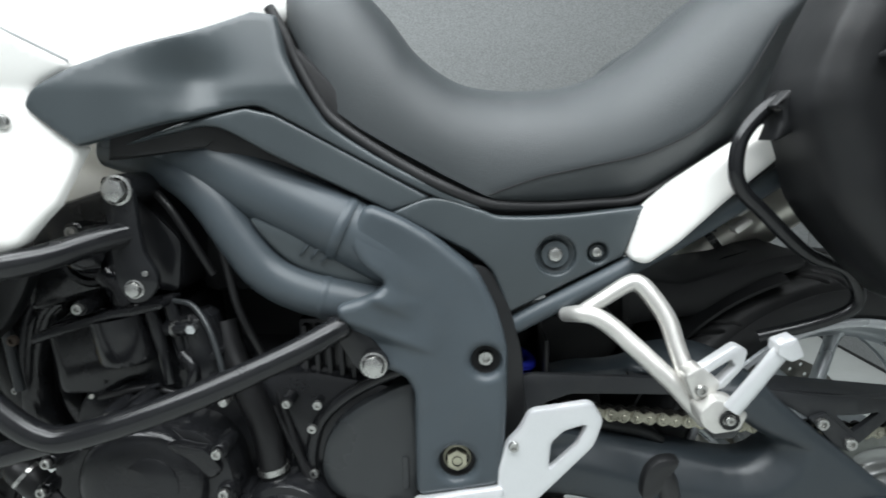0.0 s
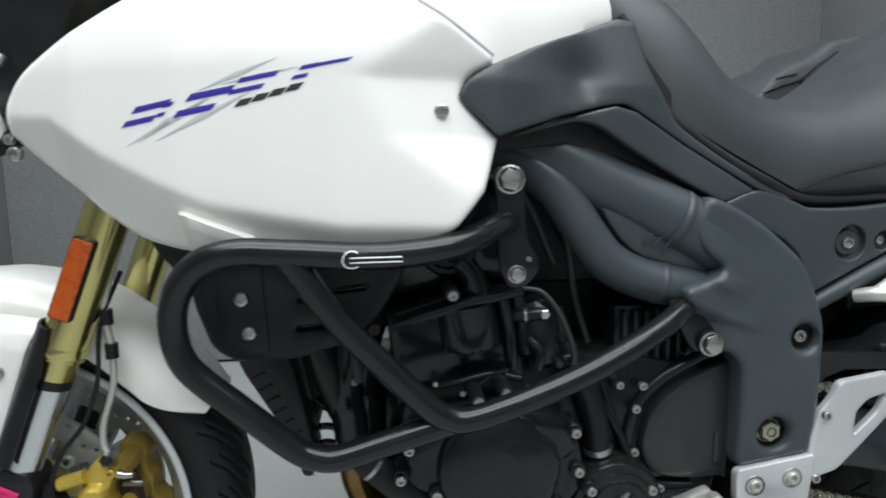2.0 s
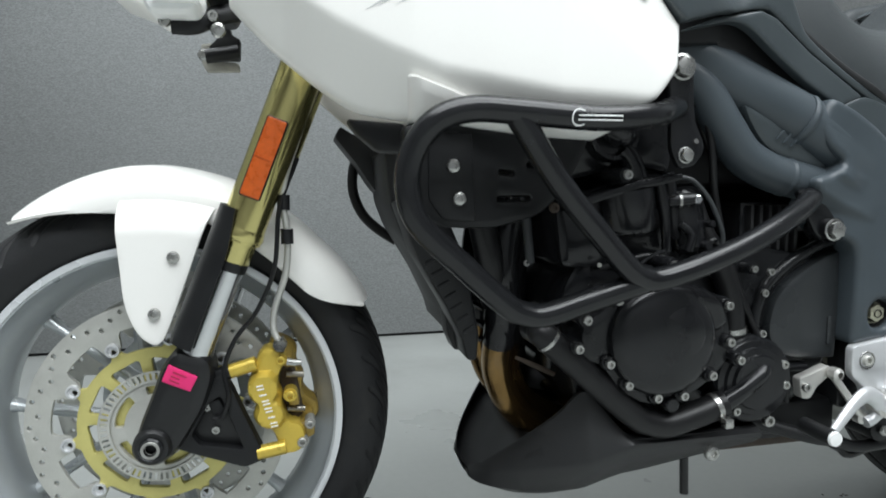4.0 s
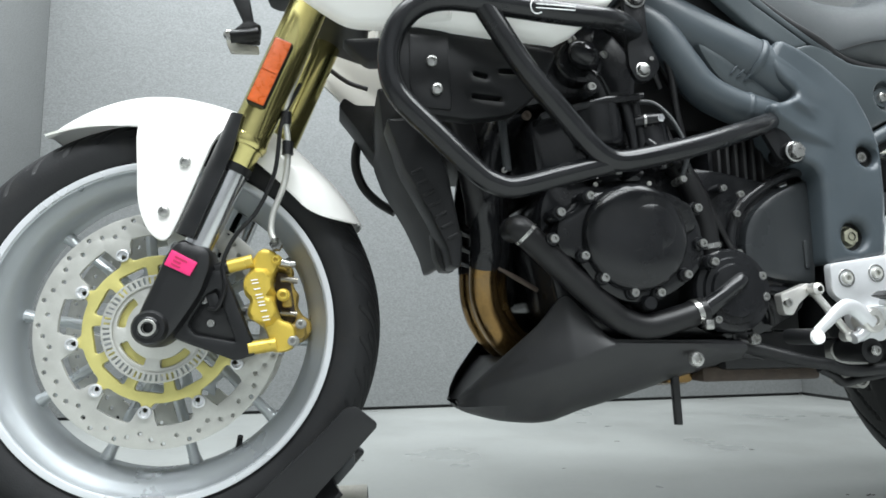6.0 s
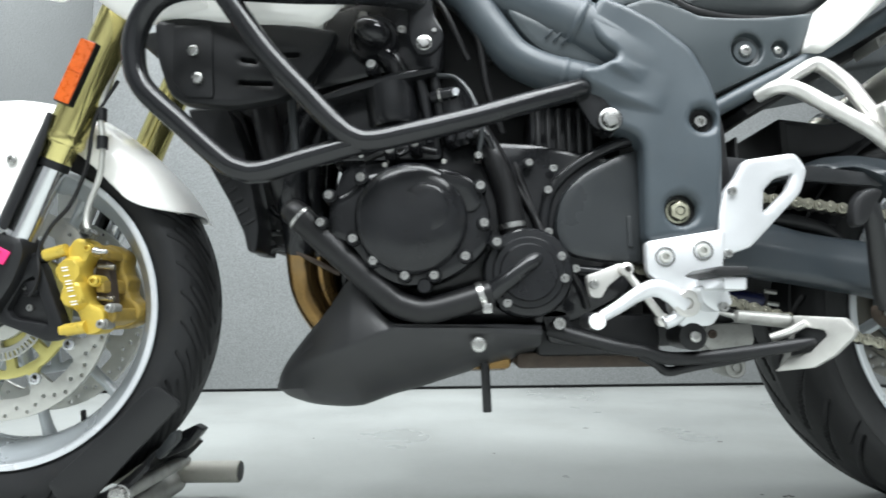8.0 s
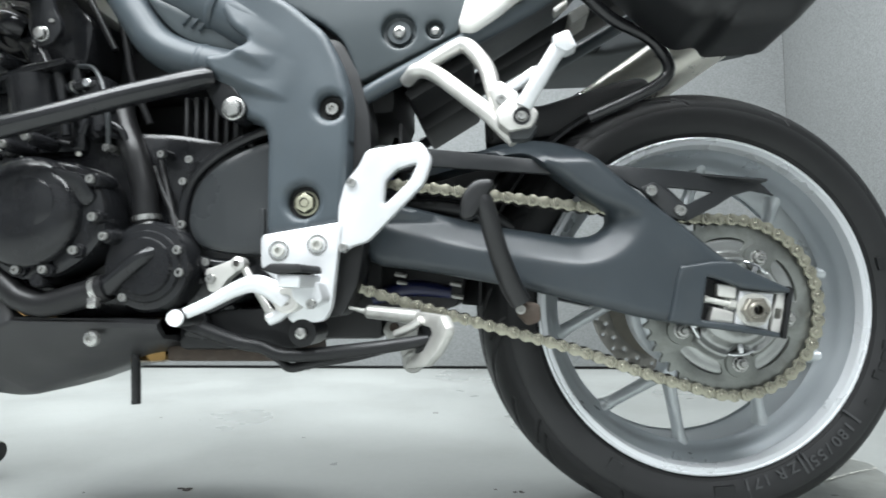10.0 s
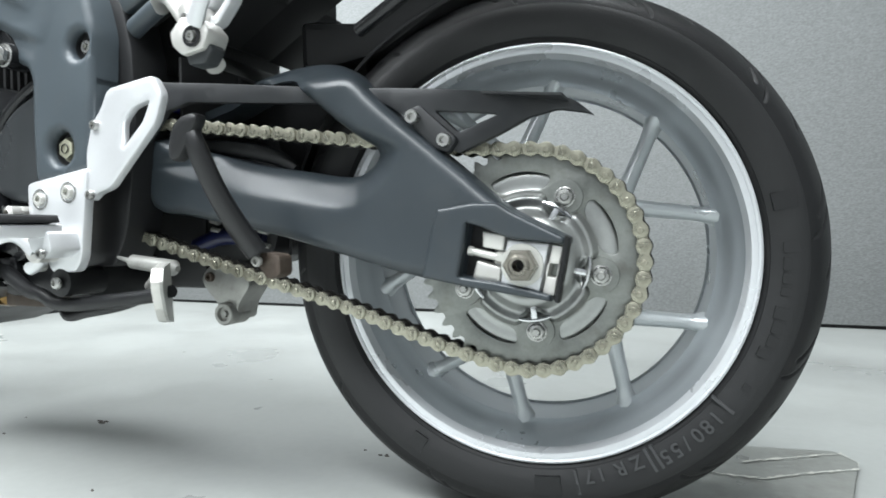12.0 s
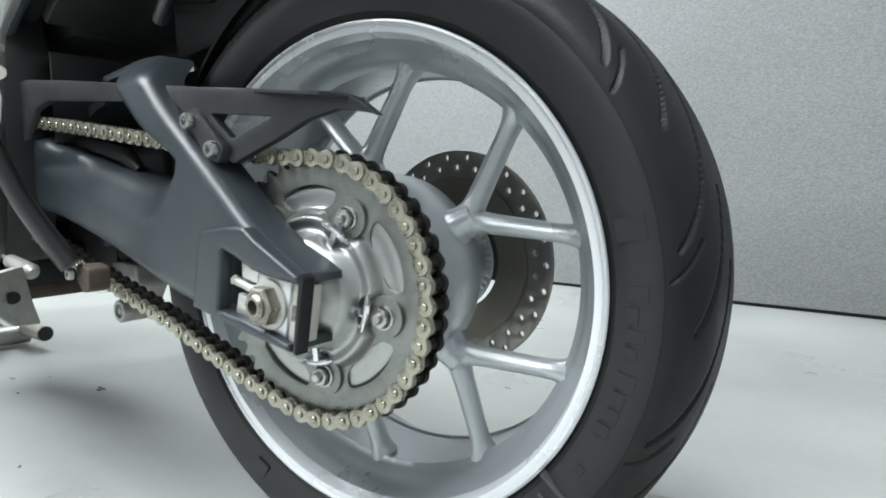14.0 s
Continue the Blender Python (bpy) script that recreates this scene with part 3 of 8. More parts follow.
def front_wheel():
    w = part("front_wheel", lathe([(-0.055, 0.030), (-0.050, 0.036), (-0.03, 0.040), (0.03, 0.040), (0.05, 0.036), (0.055, 0.030), (0.055, 0.012), (-0.055, 0.012)], FC, 40, True), M_WHEEL, BIKE, "silver cast wheel with five pairs of forked spokes")
    rim = [(-0.056, 0.229), (-0.058, 0.2245), (-0.056, 0.218), (-0.047, 0.214), (-0.040, 0.206), (-0.032, 0.201), (-0.026, 0.196), (-0.012, 0.192), (0.012, 0.192), (0.026, 0.196), (0.032, 0.201), (0.040, 0.206), (0.047, 0.214), (0.056, 0.218), (0.058, 0.2245), (0.056, 0.229), (0.046, 0.222), (0.03, 0.212), (-0.03, 0.212), (-0.046, 0.222)]
    part("rim", lathe(rim, FC, 128, True), M_WHEEL, w)
    part("rim_edge", lathe([(-0.0592, 0.2285), (-0.0602, 0.2250), (-0.0590, 0.2205), (-0.0545, 0.2185), (-0.0545, 0.2200), (-0.054, 0.226)], FC, 128, True), M_LIP, w, "bright machined rim edge")
    wheel_spokes(FC, 0.044, 0.196, -6, -24, 0.0075, -0.012, w)
    tyre([(-0.046, 0.220), (-0.056, 0.234), (-0.0615, 0.252), (-0.059, 0.267), (-0.048, 0.283), (-0.028, 0.2935), (0, 0.297)], FC, groove_front, w, "black road tyre with curved tread cuts", segs=1500, rubber=M_RUBBER2)
    # tyre valve
    part("valve", tube([(0.092, 0.02, 0.148), (0.098, 0.012, 0.163), (0.101, 0.004, 0.176)], [0.0035, 0.004, 0.004], 8), M_RUBHOSE, w, "black rubber tyre valve")
    for s, y in ((-1, -0.052), (1, 0.052)):
        c = (FC[0], FC[1] + y, FC[2])
        # six holes to each tenth of the ring, weaving in and out
        rows = [(q, 10, (a - 98.7) / 36.0) for q, a in ((0.1385, 0), (0.1455, 6), (0.1515, 12), (0.1425, 18.8), (0.1515, 24.5), (0.1455, 30))]
        ph = radians(10)
        part("brake_disc", drilled_ring(0.107, 0.158, -0.0025, 0.0040, c, rows, 0.0031, 10, phase=ph), M_STEEL, w, "drilled steel brake disc")
        # gold carrier: a thin ring with ten lobes that carry the bobbins, and ten arms
        outl = []
        for i in range(240):
            a = 2 * math.pi * i / 240
            lobe = max(0, math.cos(10 * (a - ph))) ** 6
            outl.append(np.array((c[0] + (0.0985 + 0.0150 * lobe) * math.cos(a), c[2] + (0.0985 + 0.0150 * lobe) * math.sin(a))))
        inn = [circle(c[0], c[2], 0.036, 40)]
        for k in range(10):
            m = ph + radians(36 * k)
            q = [(0.0600, -0.215), (0.0600, 0.215), (0.0870, 0.232), (0.0870, -0.232)]
            inn.append(fillet([np.array((c[0] + rr * math.cos(m + o), c[2] + rr * math.sin(m + o))) for rr, o in q], 0.006))
        car = part("disc_carrier", slab(outl, c[1] - 0.004, c[1] + 0.003, 0.001, inn), M_CARRIER if s < 0 else M_WHEEL, BIKE, "yellow-gold disc carrier")
        # silver hub face with kidney slots
        slots = []
        for k in range(5):
            m = radians(-62 + 72 * k)
            arc = [(0.0525, -0.42 + 0.14 * i) for i in range(7)] + [(0.0415, 0.42 - 0.14 * i) for i in range(7)]
            slots.append(fillet([np.array((c[0] + q * math.cos(m + o), c[2] + q * math.sin(m + o))) for q, o in arc], 0.003, 2))
        part("hub_flange", slab(circle(c[0], c[2], 0.058, 48), c[1] + s * 0.013, c[1] + s * 0.006, 0.001, slots) if s > 0 else slab(circle(c[0], c[2], 0.058, 48), c[1] - 0.013, c[1] - 0.006, 0.001, slots), M_STEEL, car, "silver hub face with kidney slots")
        for i in range(10):
            a = 2 * math.pi * i / 10 + ph
            bx, bz = c[0] + 0.1105 * math.cos(a), c[2] + 0.1105 * math.sin(a)
            part("bobbin", lathe([(s * 0.0010, 0.0088), (s * 0.0068, 0.0085), (s * 0.0075, 0.0062), (s * 0.0040, 0.0052), (s * 0.0040, 0.0001)], (bx, c[1], bz), 16), M_ALU, car)
        if s < 0:
            # toothed speed ring
            slots = []
            for i in range(60):
                a = 2 * math.pi * i / 60
                e, n = np.array((math.cos(a), math.sin(a))), np.array((-math.sin(a), math.cos(a)))
                b = np.array((c[0], c[2]))
                slots.append([b + e * 0.0605 + n * 0.0013, b + e * 0.0605 - n * 0.0013, b + e * 0.0690 - n * 0.0016, b + e * 0.0690 + n * 0.0016])
            slots.append(circle(c[0], c[2], 0.0575, 48))
            part("speed_ring", slab(circle(c[0], c[2], 0.0715, 72), c[1] - 0.0155, c[1] - 0.0135, 0.0003, slots), M_STEEL, w, "slotted steel speed-sensor ring")


def fork_x(z):
    return 0.108 + (z - 0.561) * 0.399


def along(z, y, off=0.0, side=0.0):
    """A point on a fork leg's axis at height z, moved off across it (forwards: minus) and sideways."""
    c, s = 0.9288, 0.3706
    return (fork_x(z) + off * c, y + side, z - off * s)


def fork_leg(y, near):
    leg = part("fork_leg", tube([along(0.563, y), along(0.60, y), along(0.95, y)], 0.0262, 28, bend=False), M_GOLD, BIKE, "olive-gold anodised fork tube")
    part("fork_collar", tube([along(0.537, y), along(0.541, y), along(0.560, y), along(0.566, y), along(0.570, y), along(0.578, y)], [0.0195, 0.0225, 0.0225, 0.0268, 0.0282, 0.0264], 28, bend=False), M_GOLD, leg)
    part("dust_seal", tube([along(0.529, y), along(0.540, y)], 0.0215, 24, bend=False), M_BLACK, leg)
    part("inner_tube", tube([along(0.36, y), along(0.535, y)], 0.0195, 24, bend=False), M_CHROME, leg, "bright steel inner tube")
    s = -1 if near else 1
    # cast foot that holds the axle
    foot = fillet([(0.036, 0.440), (0.074, 0.428), (0.078, 0.406), (0.066, 0.368), (0.046, 0.335), (0.030, 0.312), (0.012, 0.301), (-0.008, 0.306), (-0.015, 0.326), (-0.007, 0.352), (0.007, 0.385), (0.020, 0.42)], 0.012)
    f = part("axle_foot", moulded(foot, lambda x, z: y - 0.024, 0.012, 0.034, 0.005), M_BAND2, BIKE, "black cast fork foot")
    part("axle_clamp", lathe([(s * 0.016, 0.0225), (s * 0.026, 0.0215), (s * 0.030, 0.0185), (s * 0.030, 0.012)], (0.007, y, 0.327), 32), M_BAND2, f)
    part("axle_end", lathe([(s * 0.018, 0.0135), (s * 0.033, 0.0135), (s * 0.035, 0.0115), (s * 0.035, 0.0068), (s * 0.010, 0.0060), (s * 0.010, 0.0001)], (0.007, y, 0.327), 24), M_TUBE, f, "hollow black axle end")
    part("axle_ring", lathe([(s * 0.0352, 0.0105), (s * 0.0358, 0.0098), (s * 0.0352, 0.0072), (s * 0.030, 0.0066), (s * 0.030, 0.0062)], (0.007, y, 0.327), 24), M_STAND, f)
    # black stone guard in front of the sliding tube
    rings = []
    for z in np.linspace(0.436, 0.596, 12):
        t = (z - 0.436) / 0.160
        ring = []
        a0, a1 = radians(112 + 18 * max(0, t - 0.8) / 0.2), radians(270 - 18 * max(0, t - 0.7) / 0.3)
        for k, rad in ((0, 0.0295), (1, 0.0265)):
            for i in range(13):
                a = a0 + (a1 - a0) * (i if k == 0 else 12 - i) / 12
                ring.append(along(z, y, rad * math.cos(a) - 0.004, rad * math.sin(a) * (1 if near else -1)))
        rings.append(ring)
    part("stone_guard", loft(rings), M_BLACK, leg, "black plastic stone guard")
    if near:
        refl = fillet([along(0.702, 0, -0.0155)[0::2], along(0.702, 0, 0.0095)[0::2], along(0.612, 0, 0.0095)[0::2], along(0.612, 0, -0.0155)[0::2]], 0.003)
        back = part("reflector", slab(refl, y - 0.035, y - 0.020, 0.0015), M_BLACK, BIKE, "rectangular orange side reflector in a black frame")
        refl2 = fillet([along(0.7005, 0, -0.0142)[0::2], along(0.7005, 0, 0.0082)[0::2], along(0.6135, 0, 0.0082)[0::2], along(0.6135, 0, -0.0142)[0::2]], 0.002)
        part("lens", slab(refl2, y - 0.0365, y - 0.030, 0.001), M_ORANGE, back, "ribbed orange lens")
        part("lens_rib", slab([along(0.6585, 0, -0.0135)[0::2], along(0.6585, 0, 0.0075)[0::2], along(0.6565, 0, 0.0075)[0::2], along(0.6565, 0, -0.0135)[0::2]], y - 0.0374, y - 0.030, 0), M_ORANGE, back)
        # pink paper label with two unreadable lines
        lab = fillet([(0.0295, 0.4235), (0.0605, 0.407), (0.0515, 0.390), (0.0210, 0.4045)], 0.001, 2)
        tag = part("label", moulded(lab, lambda x, z: y - 0.0262, 0.0005, 0.001, 0.005), M_PINK, BIKE, "bright pink paper label with small print")
        for d, w in ((0.0040, 0.016), (0.0090, 0.010), (0.0140, 0.012)):
            p = np.array((0.0280, 0.4225)) + np.array((-0.0042, -0.0081)) * (d / 0.0092)
            e = np.array((0.888, -0.460))
            n = np.array((0.460, 0.888)) * 0.0008
            a, b = p + e * 0.009, p + e * (0.009 + w)
            part("print_line", slab([a - n, b - n, b + n, a + n], y - 0.0268, y - 0.0255, 0), M_INK, tag)
    return leg


def front_end():
    fork_leg(-0.090, True)
    fork_leg(0.128, False)
    part("axle", tube([(0, -0.10, 0.327), (0, 0.14, 0.327)], 0.010, 16, bend=False), M_CHROME, BIKE)
    # lower fork clamp
    part("lower_fork_clamp", slab(fillet([(0.190, 0.850), (0.284, 0.822), (0.276, 0.792), (0.182, 0.822)], 0.01), -0.118, 0.150, 0.004), M_BLACK, BIKE)
    part("steering_stem", tube([(0.262, 0.02, 0.81), (0.29, 0.02, 0.90)], 0.030, 16, bend=False), M_BLACK, BIKE)
    # caliper bracket on the fork foot
    br = fillet([(0.024, 0.340), (0.062, 0.392), (0.084, 0.404), (0.094, 0.388), (0.108, 0.352), (0.133, 0.293), (0.107, 0.284), (0.045, 0.308), (0.022, 0.318)], 0.006)
    hole = fillet([(0.047, 0.330), (0.068, 0.368), (0.082, 0.376), (0.091, 0.350), (0.106, 0.308), (0.056, 0.318)], 0.004)
    bk = part("caliper_bracket", slab(br, -0.098, -0.078, 0.003, [hole]), M_BLACK, BIKE, "black cast caliper bracket")
    part("bracket_web", slab([np.array((0.075, 0.335)) + (q - np.array((0.075, 0.335))) * 1.05 for q in hole], -0.086, -0.080, 0.001), M_BAND2, bk)
    # caliper: two piston lobes, a bridge over the disc edge and an inner half
    cal_out = spline([(0.121, 0.409), (0.128, 0.423), (0.137, 0.429), (0.151, 0.425), (0.157, 0.413), (0.154, 0.403), (0.150, 0.393), (0.149, 0.381), (0.153, 0.370), (0.153, 0.358), (0.157, 0.345), (0.161, 0.336), (0.171, 0.332), (0.178, 0.325), (0.180, 0.312), (0.177, 0.300), (0.167, 0.294), (0.152, 0.294), (0.146, 0.302), (0.145, 0.312), (0.140, 0.324), (0.130, 0.332), (0.121, 0.338), (0.118, 0.346), (0.121, 0.359), (0.115, 0.368), (0.113, 0.380), (0.114, 0.390), (0.119, 0.399)], 4, True)

    def cal_y(x, z):
        d = min(math.hypot(x - 0.1315, z - 0.381) / 0.0195, math.hypot(x - 0.1385, z - 0.348) / 0.0185)
        return -0.091 - 0.011 * min(1, max(0, (1.12 - d) / 0.25))
    cal = part("brake_caliper", moulded(cal_out, cal_y, 0.006, 0.026, 0.0034), M_CAL, BIKE, "gold painted four-piston brake caliper")
    half = spline([(0.140, 0.426), (0.160, 0.420), (0.170, 0.408), (0.169, 0.394), (0.172, 0.382), (0.178, 0.372), (0.177, 0.356), (0.184, 0.344), (0.194, 0.336), (0.197, 0.322), (0.190, 0.310), (0.176, 0.302), (0.150, 0.300), (0.136, 0.322), (0.128, 0.36), (0.130, 0.40)], 4, True)
    part("caliper_half", moulded(half, lambda x, z: -0.024, 0.006, 0.030, 0.005), M_CALSHADE, cal, "gold inner half, darkened in colour for its shade")
    for bridge in ([(0.150, 0.424), (0.166, 0.414), (0.168, 0.400), (0.152, 0.404)], [(0.160, 0.374), (0.172, 0.370), (0.174, 0.352), (0.161, 0.352)], [(0.166, 0.330), (0.190, 0.330), (0.192, 0.312), (0.170, 0.304)]):
        part("bridge", slab(fillet(bridge, 0.004), -0.082, -0.020, 0.003), M_CALSHADE, cal)
    dark = fillet([(0.152, 0.402), (0.168, 0.396), (0.172, 0.372), (0.178, 0.334), (0.160, 0.326), (0.148, 0.36)], 0.006)
    part("brake_pad", slab(dark, -0.066, -0.046, 0.002), M_RUST, cal, "dusty brown brake pads")
    for p, q in (((0.094, -0.092, 0.4045), (0.124, -0.092, 0.4125)), ((0.122, -0.092, 0.2995), (0.156, -0.092, 0.3045))):
        part("slide_pin", tube([p, (np.array(p) + np.array(q)) / 2, q], 0.0088, 16, bend=False), M_CAL, cal)
    part("slide_boot", tube([(0.078, -0.09, 0.400), (0.090, -0.09, 0.4035), (0.098, -0.09, 0.4058)], [0.008, 0.0095, 0.008], 14), M_BLACK, cal)
    part("bleed_nipple", tube([(0.160, -0.088, 0.411), (0.170, -0.088, 0.4085), (0.178, -0.088, 0.409)], [0.0055, 0.0045, 0.0035], 10, bend=False), M_BOLT, cal)
    for x, z, r in ((0.153, 0.414, 0.0058), (0.163, 0.368, 0.0066), (0.176, 0.308, 0.0062), (0.186, 0.330, 0.0052)):
        part("caliper_bolt", lathe([(0.02, r * 1.3), (0.0, r * 1.3), (0.0, r), (-0.006, r), (-0.007, r * 0.8), (-0.007, r * 0.5), (-0.003, r * 0.45), (-0.003, 0.0001)], (x, -0.088, z), 16), M_CAL if z > 0.35 else M_STAND, cal)
    for z in (0.390, 0.345):
        part("pad_pin", tube([(0.158, -0.070, z), (0.180, -0.068, z - 0.002)], 0.0042, 12, bend=False), M_NUT2, cal)
    # maker's mark as slim plain strokes across the lobes
    for i in range(6):
        p = np.array((0.1285, 0.3845)) + np.array((0.0030, -0.0094)) * i
        e, n = np.array((0.988, 0.155)) * 0.0042, np.array((0.30, -0.954))
        for k in ((-1, 1) if i not in (1, 4) else (0,)):
            b = p + n * 0.0021 * k
            part("mark_bar", slab([b - e - n * 0.0007, b + e - n * 0.0007, b + e + n * 0.0007, b - e + n * 0.0007], -0.1031, -0.095, 0), M_WHITE2, cal)
    # brake hose and sensor cable
    ho = part("brake_hose", tube([(0.212, -0.07, 0.80), (0.186, -0.085, 0.70), (0.163, -0.09, 0.625), (0.166, -0.088, 0.565), (0.162, -0.085, 0.520), (0.148, -0.084, 0.478), (0.146, -0.086, 0.452), (0.152, -0.09, 0.436)], 0.0042, 10), M_STEEL, BIKE, "braided brake hose")
    for z, x in ((0.607, 0.1625), (0.566, 0.1655)):
        part("hose_clip", tube([(x, -0.088, z - 0.009), (x, -0.088, z + 0.009)], 0.0075, 10, bend=False), M_BLACK, ho)
    part("banjo_bolt", lathe([(-0.012, 0.0085), (0.008, 0.0085), (0.008, 0.0001), (-0.012, 0.0001)], (0.153, -0.088, 0.434), 6), M_BOLT, ho)
    part("sensor_cable", tube([(0.180, -0.08, 0.66), (0.158, -0.095, 0.60), (0.150, -0.098, 0.53), (0.128, -0.094, 0.478), (0.102, -0.095, 0.445), (0.088, -0.098, 0.41), (0.092, -0.102, 0.378), (0.084, -0.102, 0.352), (0.072, -0.098, 0.350)], 0.0028, 8), M_RUBHOSE, BIKE)
    part("sensor", slab(fillet([(0.066, 0.368), (0.080, 0.372), (0.088, 0.352), (0.074, 0.346)], 0.004), -0.094, -0.080, 0.002), M_BLACK, BIKE)
    bolt(0.074, -0.0865, 0.332, 0.0052, bk)
    bolt(0.065, -0.0865, 0.361, 0.005, bk)
    part("front_cable", tube([(0.212, 0.20, 0.806), (0.250, 0.20, 0.780), (0.287, 0.20, 0.768)], 0.0045, 8), M_RUBHOSE, BIKE)
    fender()


def fender():
    sec = [(-0.080, 0.258), (-0.081, 0.275), (-0.077, 0.292), (-0.062, 0.308), (-0.036, 0.3165), (0.0, 0.319)]
    prof = spline(sec, 4)
    prof = list(prof) + [np.array((-p[0], p[1])) for p in prof[-2::-1]]
    rings = []
    for i in range(57):
        a = radians(29 + (121 - 29) * i / 56)
        t_front, t_rear = max(0, (i - 40) / 16), max(0, (9 - i) / 9)
        ring = []
        for side, th in ((0, 0.0), (1, -0.003)):
            row = prof if side == 0 else prof[::-1]
            for y, r in row:
                # the skirts run out to a point at both tips
                q = r + th
                low = 0.262 + 0.046 * t_front ** 1.2 + 0.046 * t_rear ** 2.2
                q = max(q, low + th) if q < low else q
                q += 0.010 * min(1, max(0, (i - 18) / 18)) - 0.015 * t_front ** 1.3 - 0.011 * min(1, max(0, (24 - i) / 12))
                ring.append((FC[0] + q * math.cos(a), FC[1] - 0.003 + y * (1 - 0.25 * t_front ** 2 - 0.10 * t_rear ** 2), FC[2] + q * math.sin(a)))
        rings.append(ring)
    f = part("front_fender", loft(rings), M_WHITE, BIKE, "white front fender", sharp=50)
    for s, yy in ((-1, -0.083), (1, 0.116)):
        wing = spline([(-0.029, 0.590), (-0.026, 0.53), (-0.023, 0.490), (-0.013, 0.459), (0.000, 0.443), (0.013, 0.440), (0.024, 0.456), (0.045, 0.510), (0.073, 0.585), (0.092, 0.621), (0.05, 0.633), (0.0, 0.634), (-0.024, 0.618)], 4, True)
        skin = table((0.250, 0.0), (0.268, 0.006), (0.280, 0.0155), (0.292, 0.0245), (0.308, 0.0400), (0.3155, 0.060))
        part("fender_wing", moulded(wing, lambda x, z: yy - s * skin(math.hypot(x, z - FC[2])), 0.002, 0.003, 0.006), M_WHITE, f)
    for x, z in ((0.034, 0.544), (0.010, 0.477)):
        bolt(x, -0.084, z, 0.0072, f, kind="dome")


front_wheel()
front_end()

# ---- bodywork ----
CREASE = table((0.11, 0.832), (0.172, 0.828), (0.223, 0.793), (0.275, 0.766), (0.326, 0.744), (0.45, 0.722), (0.60, 0.715))
RIGHTC = table((0.68, 0.62), (0.756, 0.562), (0.805, 0.499), (0.859, 0.473), (0.888, 0.512), (0.95, 0.60))
FACE = table((0.10, -0.165), (0.14, -0.185), (0.2, -0.212), (0.3, -0.240), (0.38, -0.252), (0.45, -0.258), (0.56, -0.252), (0.62, -0.245), (0.70, -0.22))


def softplus(v, k=0.012):
    return 0.5 * (v + math.sqrt(v * v + k * k))


def fairing_y(x, z):
    y = FACE(x) + 0.62 * softplus(CREASE(x) - z, 0.0025) + 0.30 * softplus(x - RIGHTC(z), 0.012)
    return y + 1.1 * max(0, z - 0.87) ** 1.6


def side_y(x, z):
    return SIDE(x) + 0.25 * max(0, z - 0.86)


SIDE = table((0.55, -0.222), (0.61, -0.215), (0.72, -0.178), (0.84, -0.150), (1.1, -0.128), (1.3, -0.118))


def ellipse_sections(stations, c_of_x, power=0.62, flat=0.75, n=22, drop=0.02):
    """Arched cross-sections for a seat or tank: rows of (x, bottom z, top z, half width)."""
    rings = []
    for x, zb, zt, hw in stations:
        ring = []
        for i in range(n + 1):
            a = math.pi * i / n
            cx, s = math.cos(a), math.sin(a)
            ring.append((x, c_of_x(x) - hw * math.copysign(abs(cx) ** power, cx), zb + (zt - zb) * s ** flat))
        ring += [(x, c_of_x(x) + hw * 0.6, zb - drop), (x, c_of_x(x) - hw * 0.6, zb - drop)]
        rings.append(ring)
    return rings


def stations(rows, n):
    return [tuple(p) for p in spline(rows, n)]


def decals(parent):
    """The tank's model mark as slanted plain bars with claw streaks, no letters."""
    e = np.array((0.985, 0.175))
    up = np.array((0.42, 0.90))

    def bar(x, z, w, h, material, name, y_off=-0.0007, lean=0.0):
        p = np.array((x, z))
        u = up + np.array((lean, 0))
        q = [p, p + e * w, p + e * w + u * h, p + u * h]
        bm = moulded([np.array(k) for k in q], lambda a, b: fairing_y(a, b) + y_off, 0.0002, 0.0006, 0.004)
        part(name, bm, material, parent)
    for p, q, h in (((0.252, 0.799), (0.338, 0.843), 0.0050), ((0.264, 0.802), (0.350, 0.851), 0.0046), ((0.281, 0.803), (0.378, 0.849), 0.0052), ((0.322, 0.847), (0.401, 0.877), 0.0046), ((0.345, 0.853), (0.418, 0.868), 0.0034)):
        p, q = np.array(p), np.array(q)
        d = (q - p) / np.linalg.norm(q - p)
        n = np.array((-d[1], d[0])) * h * 0.6
        bm = moulded([p, (p + q) / 2 - n, q, (p + q) / 2 + n], lambda a, b: fairing_y(a, b) - 0.0004, 0.0002, 0.0006, 0.004)
        part("claw_streak", bm, M_GREYINK, parent)
    # slanted strokes in two rows, one pair after another
    for x, z, w, h in ((0.249, 0.8165, 0.036, 0.021), (0.283, 0.8250, 0.009, 0.014), (0.300, 0.8240, 0.042, 0.024), (0.352, 0.8435, 0.036, 0.017), (0.410, 0.8560, 0.016, 0.014)):
        bar(x, z, w * 0.86, h * 0.30, M_BLUEINK, "model_mark_bar", lean=0.35)
        bar(x + h * 0.52, z + h * 0.60, w, h * 0.32, M_BLUEINK, "model_mark_bar", lean=0.35)
    bar(0.428, 0.8665, 0.034, 0.0042, M_BLUEINK, "model_mark_bar", lean=0.9)
    for i in range(4):
        bar(0.357 + 0.0155 * i, 0.8325 + 0.0042 * i, 0.0125, 0.0075, M_BLKINK, "model_mark_bar", lean=0.4)


